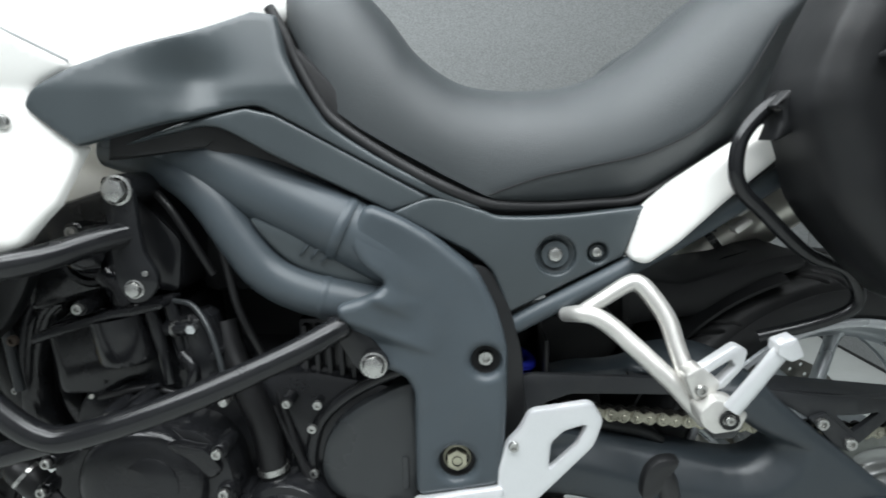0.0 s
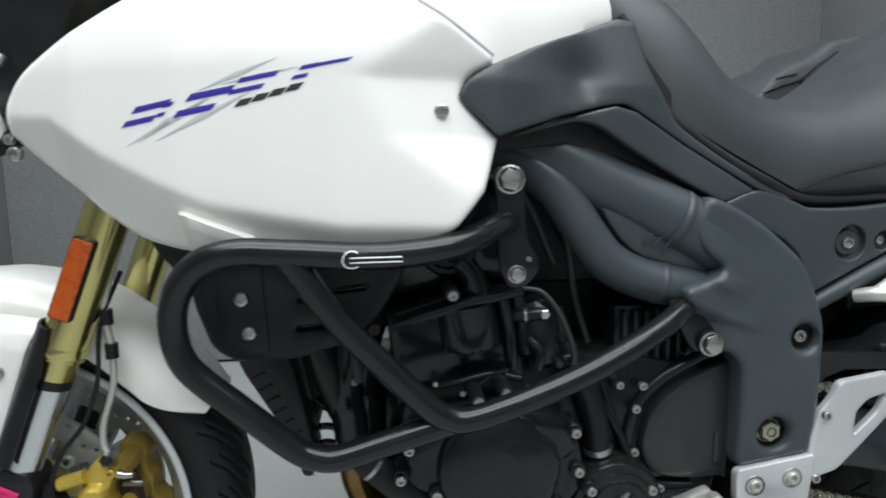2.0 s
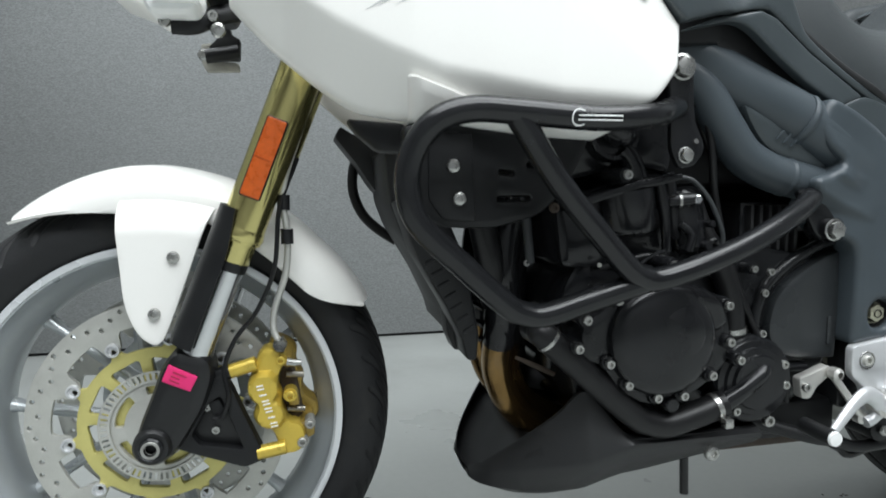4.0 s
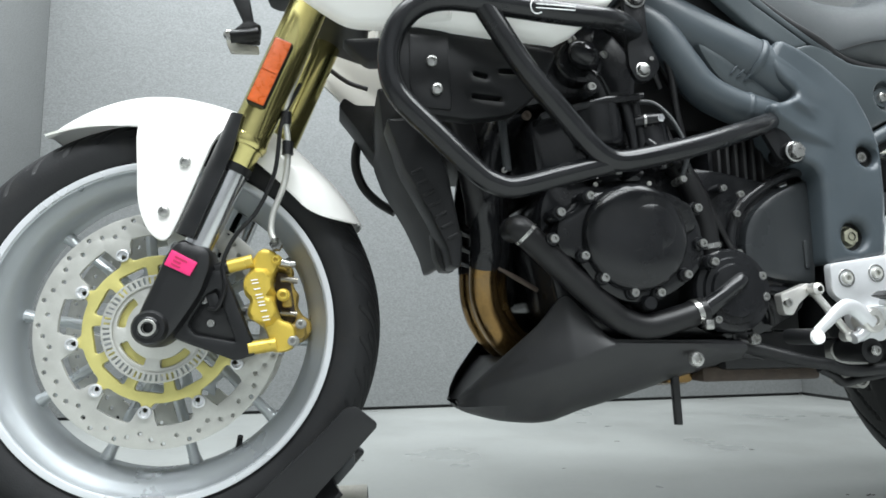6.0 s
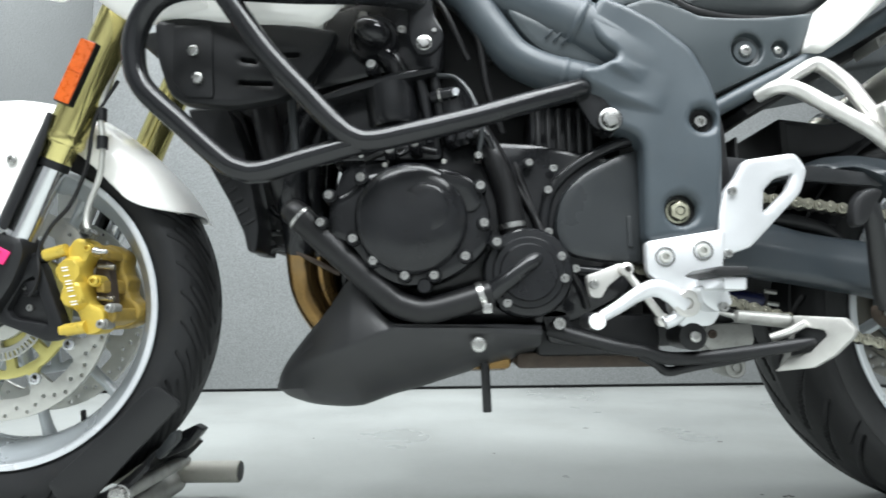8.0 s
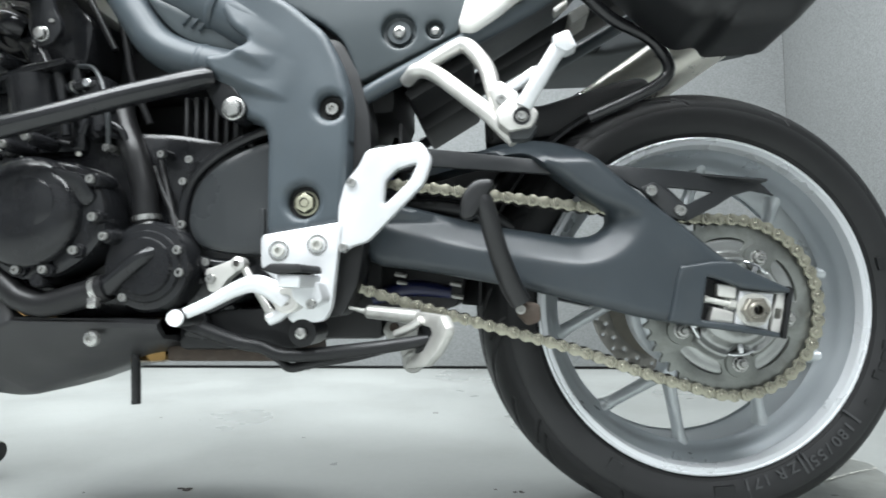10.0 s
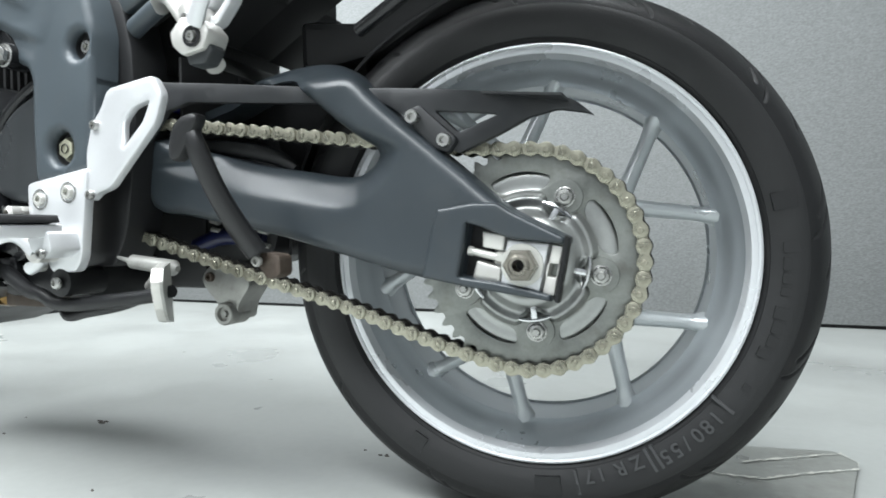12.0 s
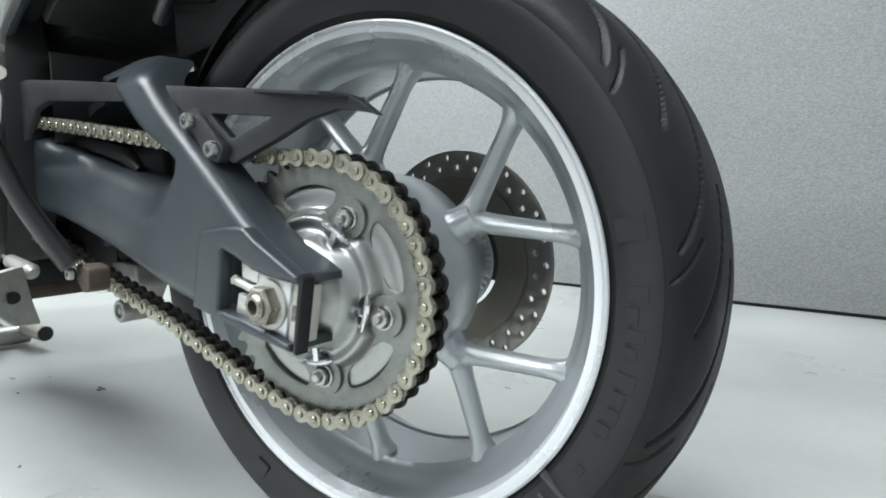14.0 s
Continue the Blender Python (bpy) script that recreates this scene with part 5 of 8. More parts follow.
def frame_casting():
    f = part("main_frame_tube", tube([(0.585, -0.105, 0.826), (0.64, -0.112, 0.808), (0.700, -0.118, 0.779), (0.774, -0.122, 0.741), (0.850, -0.126, 0.702), (0.93, -0.126, 0.655)], [0.032, 0.034, 0.036, 0.037, 0.038, 0.036], 24, flat=0.9), M_FRAME, BIKE, "slate grey main frame tube")
    part("weld", tube([(0.834, -0.1255, 0.7105), (0.839, -0.1255, 0.708), (0.844, -0.1255, 0.7055)], [0.0378, 0.0394, 0.0378], 24), M_FRAME, f)
    g = part("lower_frame_tube", tube([(0.575, -0.100, 0.802), (0.61, -0.112, 0.793), (0.650, -0.120, 0.780), (0.692, -0.128, 0.747), (0.724, -0.132, 0.700), (0.753, -0.134, 0.662), (0.793, -0.135, 0.640), (0.84, -0.134, 0.628), (0.89, -0.128, 0.615)], [0.022, 0.023, 0.024, 0.025, 0.025, 0.025, 0.025, 0.025, 0.027], 22), M_FRAME, BIKE, "slate grey curved lower frame tube")
    part("weld", tube([(0.812, -0.1345, 0.6345), (0.817, -0.1345, 0.6332), (0.822, -0.1345, 0.632)], [0.0252, 0.0264, 0.0252], 22), M_FRAME, g)
    part("far_frame_tube", tube([(0.60, 0.16, 0.83), (0.75, 0.20, 0.78), (0.95, 0.21, 0.65), (0.97, 0.21, 0.42)], 0.034, 12), M_FRAME, BIKE)
    # finned insert between the tubes
    gill = spline([(0.742, 0.724), (0.775, 0.712), (0.821, 0.688), (0.886, 0.650), (0.862, 0.644), (0.801, 0.662), (0.768, 0.685)], 4, True)
    gi = part("frame_insert", moulded(gill, lambda x, z: -0.146 + 0.15 * (0.69 - z), 0.006, 0.02, 0.005), M_GREY, BIKE, "slate plastic insert with three short ribs")
    for i in range(3):
        x, z = 0.792 + 0.011 * i, 0.682 - 0.0045 * i
        part("rib", slab(fillet([(x, z), (x + 0.0035, z + 0.001), (x + 0.013, z + 0.012), (x + 0.0095, z + 0.012)], 0.001), -0.1492, -0.140, 0.0008), M_FRAME, gi)
    cast = fillet([(0.868, 0.738), (0.905, 0.722), (0.940, 0.700), (0.986, 0.660), (1.006, 0.618), (1.017, 0.578), (1.015, 0.50), (1.008, 0.416), (0.912, 0.402), (0.914, 0.528), (0.905, 0.545), (0.886, 0.553), (0.866, 0.556), (0.846, 0.588), (0.840, 0.608), (0.832, 0.630), (0.872, 0.640), (0.888, 0.652), (0.862, 0.672), (0.846, 0.700)], 0.012)
    h1, h2 = circle(0.993, 0.563, 0.0165, 26), circle(0.959, 0.444, 0.0205, 26)

    def fy(x, z):
        # the casting swells below the tubes and has a raised diagonal spine
        y = -0.158 - 0.006 * math.exp(-((z - 0.50) / 0.12) ** 2)
        # two sharp spurs that run out to the rear, each with a steep underside
        for x0, z0, x1, z1, amp, low in ((0.838, 0.617, 0.941, 0.572, 0.020, 0.018), (0.862, 0.648, 0.916, 0.612, 0.010, 0.010)):
            ex, ez = x1 - x0, z1 - z0
            n = math.hypot(ex, ez)
            t = ((x - x0) * ex + (z - z0) * ez) / n / n
            h = (-(x - x0) * ez + (z - z0) * ex) / n
            if t < 1:
                g = amp * (1 - max(t, 0.0))
                y -= g * max(0.0, 1 - h / 0.050) if h > 0 else g * max(0.0, 1 + h / (low * (1 - max(t, 0)) + 0.003))
        return y + 0.12 * softplus(0.925 - x + 0.35 * (z - 0.57), 0.01) * (z > 0.38) * (1 if z < 0.60 else max(0, 1 - (z - 0.60) / 0.03))
    c = part("frame_casting", moulded(cast, fy, 0.008, 0.03, 0.004, [h1, h2]), M_FRAME, BIKE, "slate grey cast frame plate with recessed fixings", sharp=60)
    for x, z, r, mm, k in ((0.993, 0.563, 0.0165, M_BOLT, "socket"), (0.959, 0.444, 0.0205, M_NUT, "hex")):
        y = fy(x, z)
        # wells and their floors are coloured black for the shade in the recess
        part("bolt_well", lathe([(0.008, r * 1.02), (0.018, r * 0.97), (0.020, 0.0001)], (x, y, z), 28), M_GAP, c)
        bolt(x, y + 0.019, z, r * (0.62 if k == "hex" else 0.52), c, mm, k)
        part("well_floor", lathe([(0.0185, r * 0.96), (0.0180, r * 0.60)], (x, y, z), 28), M_GAP, c)
    back = fillet([(0.955, 0.668), (1.000, 0.662), (1.022, 0.616), (1.036, 0.560), (1.040, 0.480), (1.030, 0.400), (1.020, 0.340), (1.000, 0.300), (0.93, 0.300), (0.93, 0.60)], 0.012)
    part("inner_frame_plate", slab(back, -0.124, -0.070, 0.003), M_BAND2, BIKE, "black inner frame plate")
    part("pivot_bore", lathe([(0.0, 0.0062), (-0.0005, 0.0055), (0.006, 0.0045), (0.006, 0.0001)], (0.959, fy(0.959, 0.444) + 0.007, 0.444), 14), M_GAP, c)


def crash_bars():
    b = thing("crash_bar", "black powder-coated tubular crash bar bolted to the engine and frame", "crash bar")
    R = 0.0135
    main = [(0.628, -0.180, 0.716), (0.606, -0.205, 0.712), (0.560, -0.245, 0.699), (0.486, -0.262, 0.693), (0.403, -0.264, 0.698), (0.352, -0.262, 0.700), (0.318, -0.258, 0.689), (0.296, -0.252, 0.662), (0.289, -0.248, 0.627), (0.300, -0.246, 0.588), (0.345, -0.243, 0.544), (0.392, -0.240, 0.501), (0.414, -0.239, 0.488), (0.440, -0.238, 0.485), (0.495, -0.238, 0.500), (0.565, -0.238, 0.519)]
    part("main_loop", tube(main, R, 18), M_TUBE, b)
    part("brace", tube([(0.400, -0.262, 0.694), (0.447, -0.256, 0.627), (0.497, -0.250, 0.571), (0.530, -0.246, 0.536), (0.549, -0.243, 0.523), (0.572, -0.241, 0.519), (0.625, -0.235, 0.531), (0.690, -0.222, 0.550), (0.752, -0.204, 0.572), (0.800, -0.184, 0.590), (0.828, -0.168, 0.602), (0.838, -0.160, 0.606)], R, 18), M_TUBE, b)
    # mounting plates and their large bolts
    part("upper_plate", slab(fillet([(0.608, 0.775), (0.640, 0.775), (0.642, 0.72), (0.645, 0.695), (0.656, 0.676), (0.657, 0.662), (0.643, 0.645), (0.624, 0.643), (0.613, 0.665), (0.612, 0.70)], 0.008), -0.192, -0.184, 0.002), M_TUBE, b)
    part("upper_spacer", tube([(0.625, -0.186, 0.761), (0.625, -0.12, 0.761)], 0.016, 16, bend=False), M_ENGINE, b)
    bolt(0.625, -0.192, 0.761, 0.0125, b, kind="hex")
    bolt(0.632, -0.192, 0.659, 0.0080, b, kind="hex")
    bolt(0.645, -0.192, 0.675, 0.003, b)
    part("rear_plate", slab(fillet([(0.818, 0.616), (0.842, 0.618), (0.868, 0.592), (0.888, 0.566), (0.872, 0.545), (0.850, 0.556), (0.832, 0.588)], 0.008), -0.158, -0.150, 0.002), M_TUBE, b)
    part("rear_spacer", tube([(0.871, -0.166, 0.563), (0.871, -0.13, 0.563)], 0.016, 16, bend=False), M_ENGINE, b)
    bolt(0.871, -0.164, 0.563, 0.0118, b, kind="hex")
    # maker's mark on the tube as a plain open ring and a slim outlined bar
    def on_tube(x, v):
        th = v / R - 0.15
        return (x, -0.2632 - (R + 0.0002) * math.cos(th), 0.6937 + (R + 0.0002) * math.sin(th))
    part("mark_ring", tube([on_tube(0.4600 + 0.0085 * math.cos(radians(a)), 0.0085 * math.sin(radians(a))) for a in range(50, 311, 20)], 0.0009, 6, bend=False), M_WHITE2, b)
    part("mark_bar", tube([on_tube(x, v) for x, v in ((0.458, 0.0022), (0.480, 0.0022), (0.506, 0.0022), (0.506, -0.0022), (0.480, -0.0022), (0.458, -0.0022))], 0.0007, 6, bend=False), M_WHITE2, b)


def engine():
    case = part("crankcase", slab(fillet([(0.502, 0.46), (0.53, 0.335), (0.60, 0.300), (0.82, 0.300), (0.90, 0.34), (0.92, 0.43), (0.90, 0.52), (0.78, 0.545), (0.70, 0.55), (0.54, 0.545), (0.508, 0.50)], 0.02), -0.125, 0.20, 0.01), M_ENGINE, BIKE, "black painted engine case")
    part("cylinder_block", slab(fillet([(0.500, 0.52), (0.490, 0.605), (0.60, 0.640), (0.645, 0.62), (0.655, 0.52)], 0.012), -0.135, 0.18, 0.008), M_ENGINE, BIKE)
    part("cylinder_head", slab(fillet([(0.470, 0.618), (0.492, 0.735), (0.60, 0.765), (0.66, 0.70), (0.65, 0.636), (0.595, 0.648)], 0.014), -0.132, 0.18, 0.010), M_ENGINE, BIKE)
    # ledge of the head joint, the starter-like cylinder under it and the neck that rises to the cam cap
    led = part("head_ledge", slab(fillet([(0.496, 0.592), (0.545, 0.607), (0.590, 0.6195), (0.612, 0.6225), (0.646, 0.630), (0.647, 0.639), (0.610, 0.6335), (0.588, 0.6305), (0.545, 0.618), (0.496, 0.603)], 0.004), -0.168, -0.12, 0.003), M_ENGINE, BIKE, "black ledge of the cylinder head joint")
    part("coolant_housing", tube([(0.5835, -0.137, 0.618), (0.585, -0.137, 0.608), (0.589, -0.137, 0.572), (0.590, -0.137, 0.565), (0.590, -0.137, 0.562)], [0.036, 0.0355, 0.0345, 0.031, 0.020], 32, bend=False), M_ENGINE, BIKE, "glossy black upright cylinder on the engine")
    part("housing_neck", tube([(0.596, -0.140, 0.632), (0.586, -0.142, 0.655), (0.574, -0.142, 0.668)], [0.017, 0.015, 0.014], 18), M_ENGINE, BIKE)
    part("side_pipe", tube([(0.622, -0.150, 0.634), (0.629, -0.150, 0.602), (0.634, -0.150, 0.572), (0.637, -0.148, 0.540)], [0.0078, 0.0078, 0.0062, 0.0062], 14), M_TUBE, BIKE)
    part("side_pipe_far", tube([(0.640, -0.140, 0.640), (0.648, -0.140, 0.600), (0.655, -0.138, 0.555)], 0.009, 14), M_ENGINE, BIKE)
    part("bare_rod", tube([(0.449, -0.140, 0.620), (0.4515, -0.140, 0.590), (0.457, -0.140, 0.530)], 0.0058, 12), M_COVER, BIKE, "grey steel rod behind the shroud")
    th = part("thermostat_housing", tube([(0.664, -0.128, 0.618), (0.666, -0.128, 0.610), (0.673, -0.128, 0.578), (0.680, -0.128, 0.545), (0.682, -0.128, 0.538)], [0.018, 0.0255, 0.0255, 0.0245, 0.018], 30, bend=False), M_ENGINE, BIKE, "glossy black thermostat housing")
    part("inlet", tube([(0.640, -0.146, 0.603), (0.655, -0.152, 0.6045), (0.671, -0.156, 0.606)], [0.0088, 0.0088, 0.0075], 16, bend=False), M_ENGINE, th)
    for x, z, r in ((0.652, 0.6040, 0.0094), (0.663, 0.6052, 0.0088)):
        part("band", tube([(x - 0.0015, -0.1515, z), (x + 0.0015, -0.1525, z + 0.0002)], r, 16, bend=False), M_BOLT, th)
    part("nut", lathe([(0.006, 0.0062), (-0.004, 0.0062), (-0.005, 0.005), (-0.005, 0.0001)], (0.6715, -0.158, 0.6055), 6), M_CHROME, th)
    part("cable", tube([(0.648, -0.144, 0.634), (0.6686, -0.148, 0.6306), (0.684, -0.154, 0.615), (0.6953, -0.160, 0.5926), (0.7050, -0.166, 0.5564), (0.7008, -0.157, 0.5244)], 0.0032, 10), M_COVER, BIKE, "grey cable arcing over the housing")
    part("cast_rib", tube([(0.578, -0.150, 0.519), (0.587, -0.151, 0.5241), (0.597, -0.152, 0.5245), (0.608, -0.153, 0.5316), (0.618, -0.156, 0.538), (0.630, -0.157, 0.5411)], 0.0030, 8), M_ENGINE, BIKE)
    for pts, r in (([(0.655, -0.150, 0.575), (0.668, -0.155, 0.560), (0.664, -0.155, 0.540)], 0.006), ([(0.690, -0.148, 0.545), (0.700, -0.154, 0.552), (0.712, -0.150, 0.545), (0.720, -0.145, 0.530)], 0.0048)):
        part("cable", tube(pts, r, 10), M_TUBE, BIKE)
    for x, z, r in ((0.694, 0.574, 0.0050), (0.689, 0.546, 0.0055), (0.700, 0.520, 0.0058), (0.706, 0.536, 0.0038)):
        part("fitting", lathe([(0.02, r), (-0.004, r), (-0.006, r * 0.8), (-0.006, 0.0001)], (x, -0.156, z), 16), M_BOLT if r > 0.0055 else M_ENGINE, BIKE)
    # radiator hose that drops behind the shroud
    part("radiator_hose", tube([(0.392, -0.100, 0.640), (0.404, -0.100, 0.590), (0.416, -0.098, 0.538), (0.426, -0.088, 0.498), (0.432, -0.070, 0.470)], 0.0185, 18), M_RUBHOSE, BIKE, "black radiator hose")
    # tiny steel heads added as glints among the dark engine parts
    for x, z, r in ((0.585, 0.660, 0.0035), (0.655, 0.515, 0.0045), (0.545, 0.525, 0.004), (0.577, 0.512, 0.0045)):
        bolt(x, -0.148, z, r * 0.7, BIKE, M_STEEL)
    # plain black boxes added to keep the hollows behind the engine dark
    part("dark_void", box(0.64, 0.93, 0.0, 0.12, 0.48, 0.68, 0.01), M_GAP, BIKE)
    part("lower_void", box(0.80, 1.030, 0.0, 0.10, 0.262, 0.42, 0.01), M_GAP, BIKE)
    # made-up block that closes a bright slit ahead of the crankcase
    part("crankcase_front_fill", box(0.468, 0.512, 0.02, 0.17, 0.35, 0.50, 0.012), M_ENGINE, BIKE, "plain black block filling the gap ahead of the crankcase")
    # added black slab that makes the space behind the radiator read dark
    part("radiator_back_fill", slab(fillet([(0.31, 0.685), (0.49, 0.685), (0.49, 0.580), (0.41, 0.575), (0.345, 0.62)], 0.02), -0.07, 0.16, 0.01), M_GAP, BIKE)
    cap = part("cam_cap", lathe([(0.02, 0.034), (-0.006, 0.034), (-0.010, 0.031), (-0.010, 0.026), (-0.004, 0.024), (-0.004, 0.0001)], (0.562, -0.142, 0.686), 36), M_ENGINE, BIKE, "round black cam cover cap")
    part("cap_barrel", tube([(0.548, -0.156, 0.697), (0.552, -0.158, 0.695), (0.566, -0.158, 0.688), (0.578, -0.152, 0.682)], [0.012, 0.0175, 0.0185, 0.014], 20), M_ENGINE, cap)
    for x, z in ((0.549, 0.714),):
        part("cap_lug", lathe([(0.02, 0.011), (-0.004, 0.011), (-0.006, 0.009), (-0.006, 0.0001)], (x, -0.146, z), 18), M_ENGINE, cap)
        bolt(x, -0.152, z, 0.0066, cap)
    bolt(0.600, -0.140, 0.700, 0.006, cap)
    # clutch cover
    cl = spline([(0.507, 0.430), (0.512, 0.460), (0.535, 0.475), (0.552, 0.492), (0.590, 0.500), (0.640, 0.502), (0.682, 0.492), (0.706, 0.465), (0.714, 0.430), (0.712, 0.405), (0.690, 0.378), (0.648, 0.354), (0.600, 0.350), (0.562, 0.370), (0.535, 0.402), (0.515, 0.412)], 4, True)
    cover = part("clutch_cover", moulded(cl, lambda x, z: -0.180, 0.010, 0.05, 0.006), M_ENGINE, BIKE, "black round clutch cover ringed with bolts")
    part("cover_dome", lathe([(0.004, 0.0720), (-0.006, 0.0710), (-0.013, 0.0685), (-0.0175, 0.0640), (-0.0205, 0.0560), (-0.0235, 0.045), (-0.0255, 0.031), (-0.0262, 0.016), (-0.0263, 0.0001)], (0.613, -0.178, 0.435), 64), M_ENGINE, cover)
    part("cover_boss", lathe([(0.006, 0.034), (-0.0010, 0.0325), (-0.0030, 0.029), (-0.0035, 0.0001)], (0.628, -0.2005, 0.444), 44), M_ENGINE, cover)
    facet = fillet([(0.648, 0.492), (0.690, 0.480), (0.704, 0.452), (0.690, 0.438), (0.664, 0.452), (0.654, 0.470)], 0.008)
    part("cover_facet", moulded(facet, lambda x, z: -0.188 - 0.22 * (z - 0.44) + 0.1 * (x - 0.65), 0.006, 0.02, 0.005), M_ENGINE, cover)
    # faint maker's mark
    part("cast_mark", tube([(0.590, -0.2022, 0.424), (0.600, -0.2028, 0.416), (0.612, -0.2035, 0.417)], 0.0012, 6), M_ENGINE, cover)
    for x, z in ((0.551, 0.487), (0.511, 0.465), (0.501, 0.431), (0.541, 0.410), (0.566, 0.382), (0.605, 0.363), (0.641, 0.363), (0.680, 0.386), (0.719, 0.403), (0.704, 0.427), (0.700, 0.474), (0.629, 0.350)):
        bolt(x, -0.188 if (x, z) != (0.629, 0.350) else -0.18, z, 0.0058, cover)
        part("bolt_boss", lathe([(0.03, 0.0100), (-0.006, 0.0095), (-0.008, 0.0080), (-0.008, 0.0001)], (x, -0.178, z), 18), M_ENGINE, cover)
    # water pump and coolant pipe
    wp = part("water_pump", lathe([(0.05, 0.058), (-0.004, 0.058), (-0.010, 0.054), (-0.011, 0.046), (-0.015, 0.044), (-0.0155, 0.037), (-0.020, 0.035), (-0.021, 0.0001)], (0.760, -0.155, 0.366), 48), M_ENGINE, BIKE, "black round water pump cover")
    part("outlet", tube([(0.712, -0.168, 0.341), (0.735, -0.174, 0.358), (0.762, -0.174, 0.378), (0.776, -0.165, 0.386)], [0.0135, 0.0115, 0.0105, 0.008], 16), M_TUBE, wp)
    for x, z in ((0.802, 0.386), (0.805, 0.358), (0.732, 0.328), (0.716, 0.405)):
        bolt(x, -0.166, z, 0.0058, wp)
        part("lug", lathe([(0.04, 0.010), (-0.002, 0.010), (-0.003, 0.0001)], (x, -0.162, z), 16), M_ENGINE, wp)
    hz = part("coolant_pipe", tube([(0.460, -0.140, 0.449), (0.4615, -0.158, 0.448), (0.468, -0.168, 0.442), (0.521, -0.168, 0.393), (0.580, -0.168, 0.340), (0.602, -0.168, 0.326), (0.632, -0.168, 0.320), (0.676, -0.168, 0.330), (0.712, -0.168, 0.341)], 0.0170, 18), M_RUBHOSE, BIKE, "black rubber coolant pipe")
    for p, q in (((0.696, -0.168, 0.3365), (0.703, -0.168, 0.3385)), ((0.4690, -0.168, 0.4411), (0.4722, -0.168, 0.4382))):
        part("hose_clamp", tube([p, q], 0.0178, 20, bend=False), M_BOLT, hz)
    part("clamp_screw", box(0.700, 0.712, -0.192, -0.180, 0.315, 0.328, 0.002), M_BOLT, hz)
    # sprocket cover
    sc = spline([(0.915, 0.532), (0.883, 0.522), (0.838, 0.498), (0.810, 0.468), (0.800, 0.430), (0.807, 0.402), (0.826, 0.388), (0.870, 0.380), (0.915, 0.378)], 5)
    spc = part("sprocket_cover", moulded([*sc, np.array((0.922, 0.45))], lambda x, z: -0.140 + 0.10 * max(0, x - 0.85), 0.008, 0.04, 0.006), M_COVER, BIKE, "satin grey sprocket cover")
    part("cast_letters_bar", slab(fillet([(0.895, 0.400), (0.902, 0.400), (0.902, 0.440), (0.895, 0.440)], 0.002), -0.1382, -0.130, 0.0008), M_COVER, spc)
    rimc = spline([(0.918, 0.548), (0.880, 0.537), (0.832, 0.512), (0.798, 0.478), (0.786, 0.430), (0.794, 0.396), (0.815, 0.374), (0.870, 0.366)], 5)
    part("sprocket_cover_rim", tube([(p[0], -0.126, p[1]) for p in rimc], 0.008, 10, bend=False), M_ENGINE, spc)
    for x, z in ((0.792, 0.477), (0.791, 0.421), (0.825, 0.372), (0.800, 0.506)):
        bolt(x, -0.136, z, 0.0055, spc)
    part("gearbox_side", slab(fillet([(0.70, 0.54), (0.79, 0.53), (0.80, 0.36), (0.86, 0.31), (0.76, 0.30), (0.70, 0.32)], 0.01), -0.118, -0.05, 0.006), M_ENGINE, BIKE)
    # hoses, throttle body area and cables in the dark behind
    h = part("breather_hose", tube([(0.690, -0.115, 0.600), (0.702, -0.125, 0.560), (0.722, -0.135, 0.520), (0.738, -0.138, 0.475), (0.744, -0.138, 0.430), (0.748, -0.136, 0.405)], 0.0165, 16), M_RUBHOSE, BIKE, "thick black rubber hose")
    part("hose_clamp", tube([(0.7435, -0.138, 0.433), (0.7445, -0.138, 0.426)], 0.0182, 18, bend=False), M_BOLT, h)
    for pts, r in (([(0.655, -0.13, 0.76), (0.70, -0.135, 0.70), (0.715, -0.13, 0.62), (0.735, -0.12, 0.56)], 0.005),
                   ([(0.668, -0.12, 0.77), (0.690, -0.12, 0.72), (0.720, -0.12, 0.66)], 0.006), ([(0.75, -0.12, 0.52), (0.768, -0.13, 0.46), (0.790, -0.14, 0.40), (0.815, -0.13, 0.345)], 0.005), ([(0.745, -0.125, 0.50), (0.775, -0.135, 0.44), (0.83, -0.135, 0.35), (0.84, -0.13, 0.32)], 0.004),
                   ([(0.55, -0.14, 0.52), (0.575, -0.15, 0.528), (0.61, -0.15, 0.535), (0.645, -0.15, 0.528)], 0.004), ([(0.60, -0.12, 0.78), (0.65, -0.14, 0.74), (0.69, -0.13, 0.66)], 0.0045)):
        part("cable", tube(pts, r, 10), M_RUBHOSE, BIKE)
    for x, y, z, r in ((0.588, -0.196, 0.520, 0.0056), (0.619, -0.196, 0.528, 0.0056), (0.5633, -0.180, 0.636, 0.0060), (0.736, -0.146, 0.497, 0.005), (0.767, -0.146, 0.512, 0.005)):
        bolt(x, y, z, r, BIKE)
        part("boss", lathe([(0.05, r * 1.7), (0.003, r * 1.5), (0.0005, r * 1.3), (0.0005, 0.0001)], (x, y, z), 18), M_ENGINE, BIKE)
    # fins of the regulator behind the frame
    reg = part("regulator", box(0.775, 0.865, -0.105, -0.02, 0.50, 0.60, 0.004), M_ENGINE, BIKE, "black finned regulator")
    for i in range(6):
        part("fin", box(0.782 + 0.014 * i, 0.787 + 0.014 * i, -0.118, -0.104, 0.505, 0.595, 0.001), M_GAP, reg)
    # more black boxes, added to darken the spaces under tank and seat
    part("air_box_fill", box(0.64, 0.90, -0.06, 0.14, 0.62, 0.84, 0.02), M_GAP, BIKE)
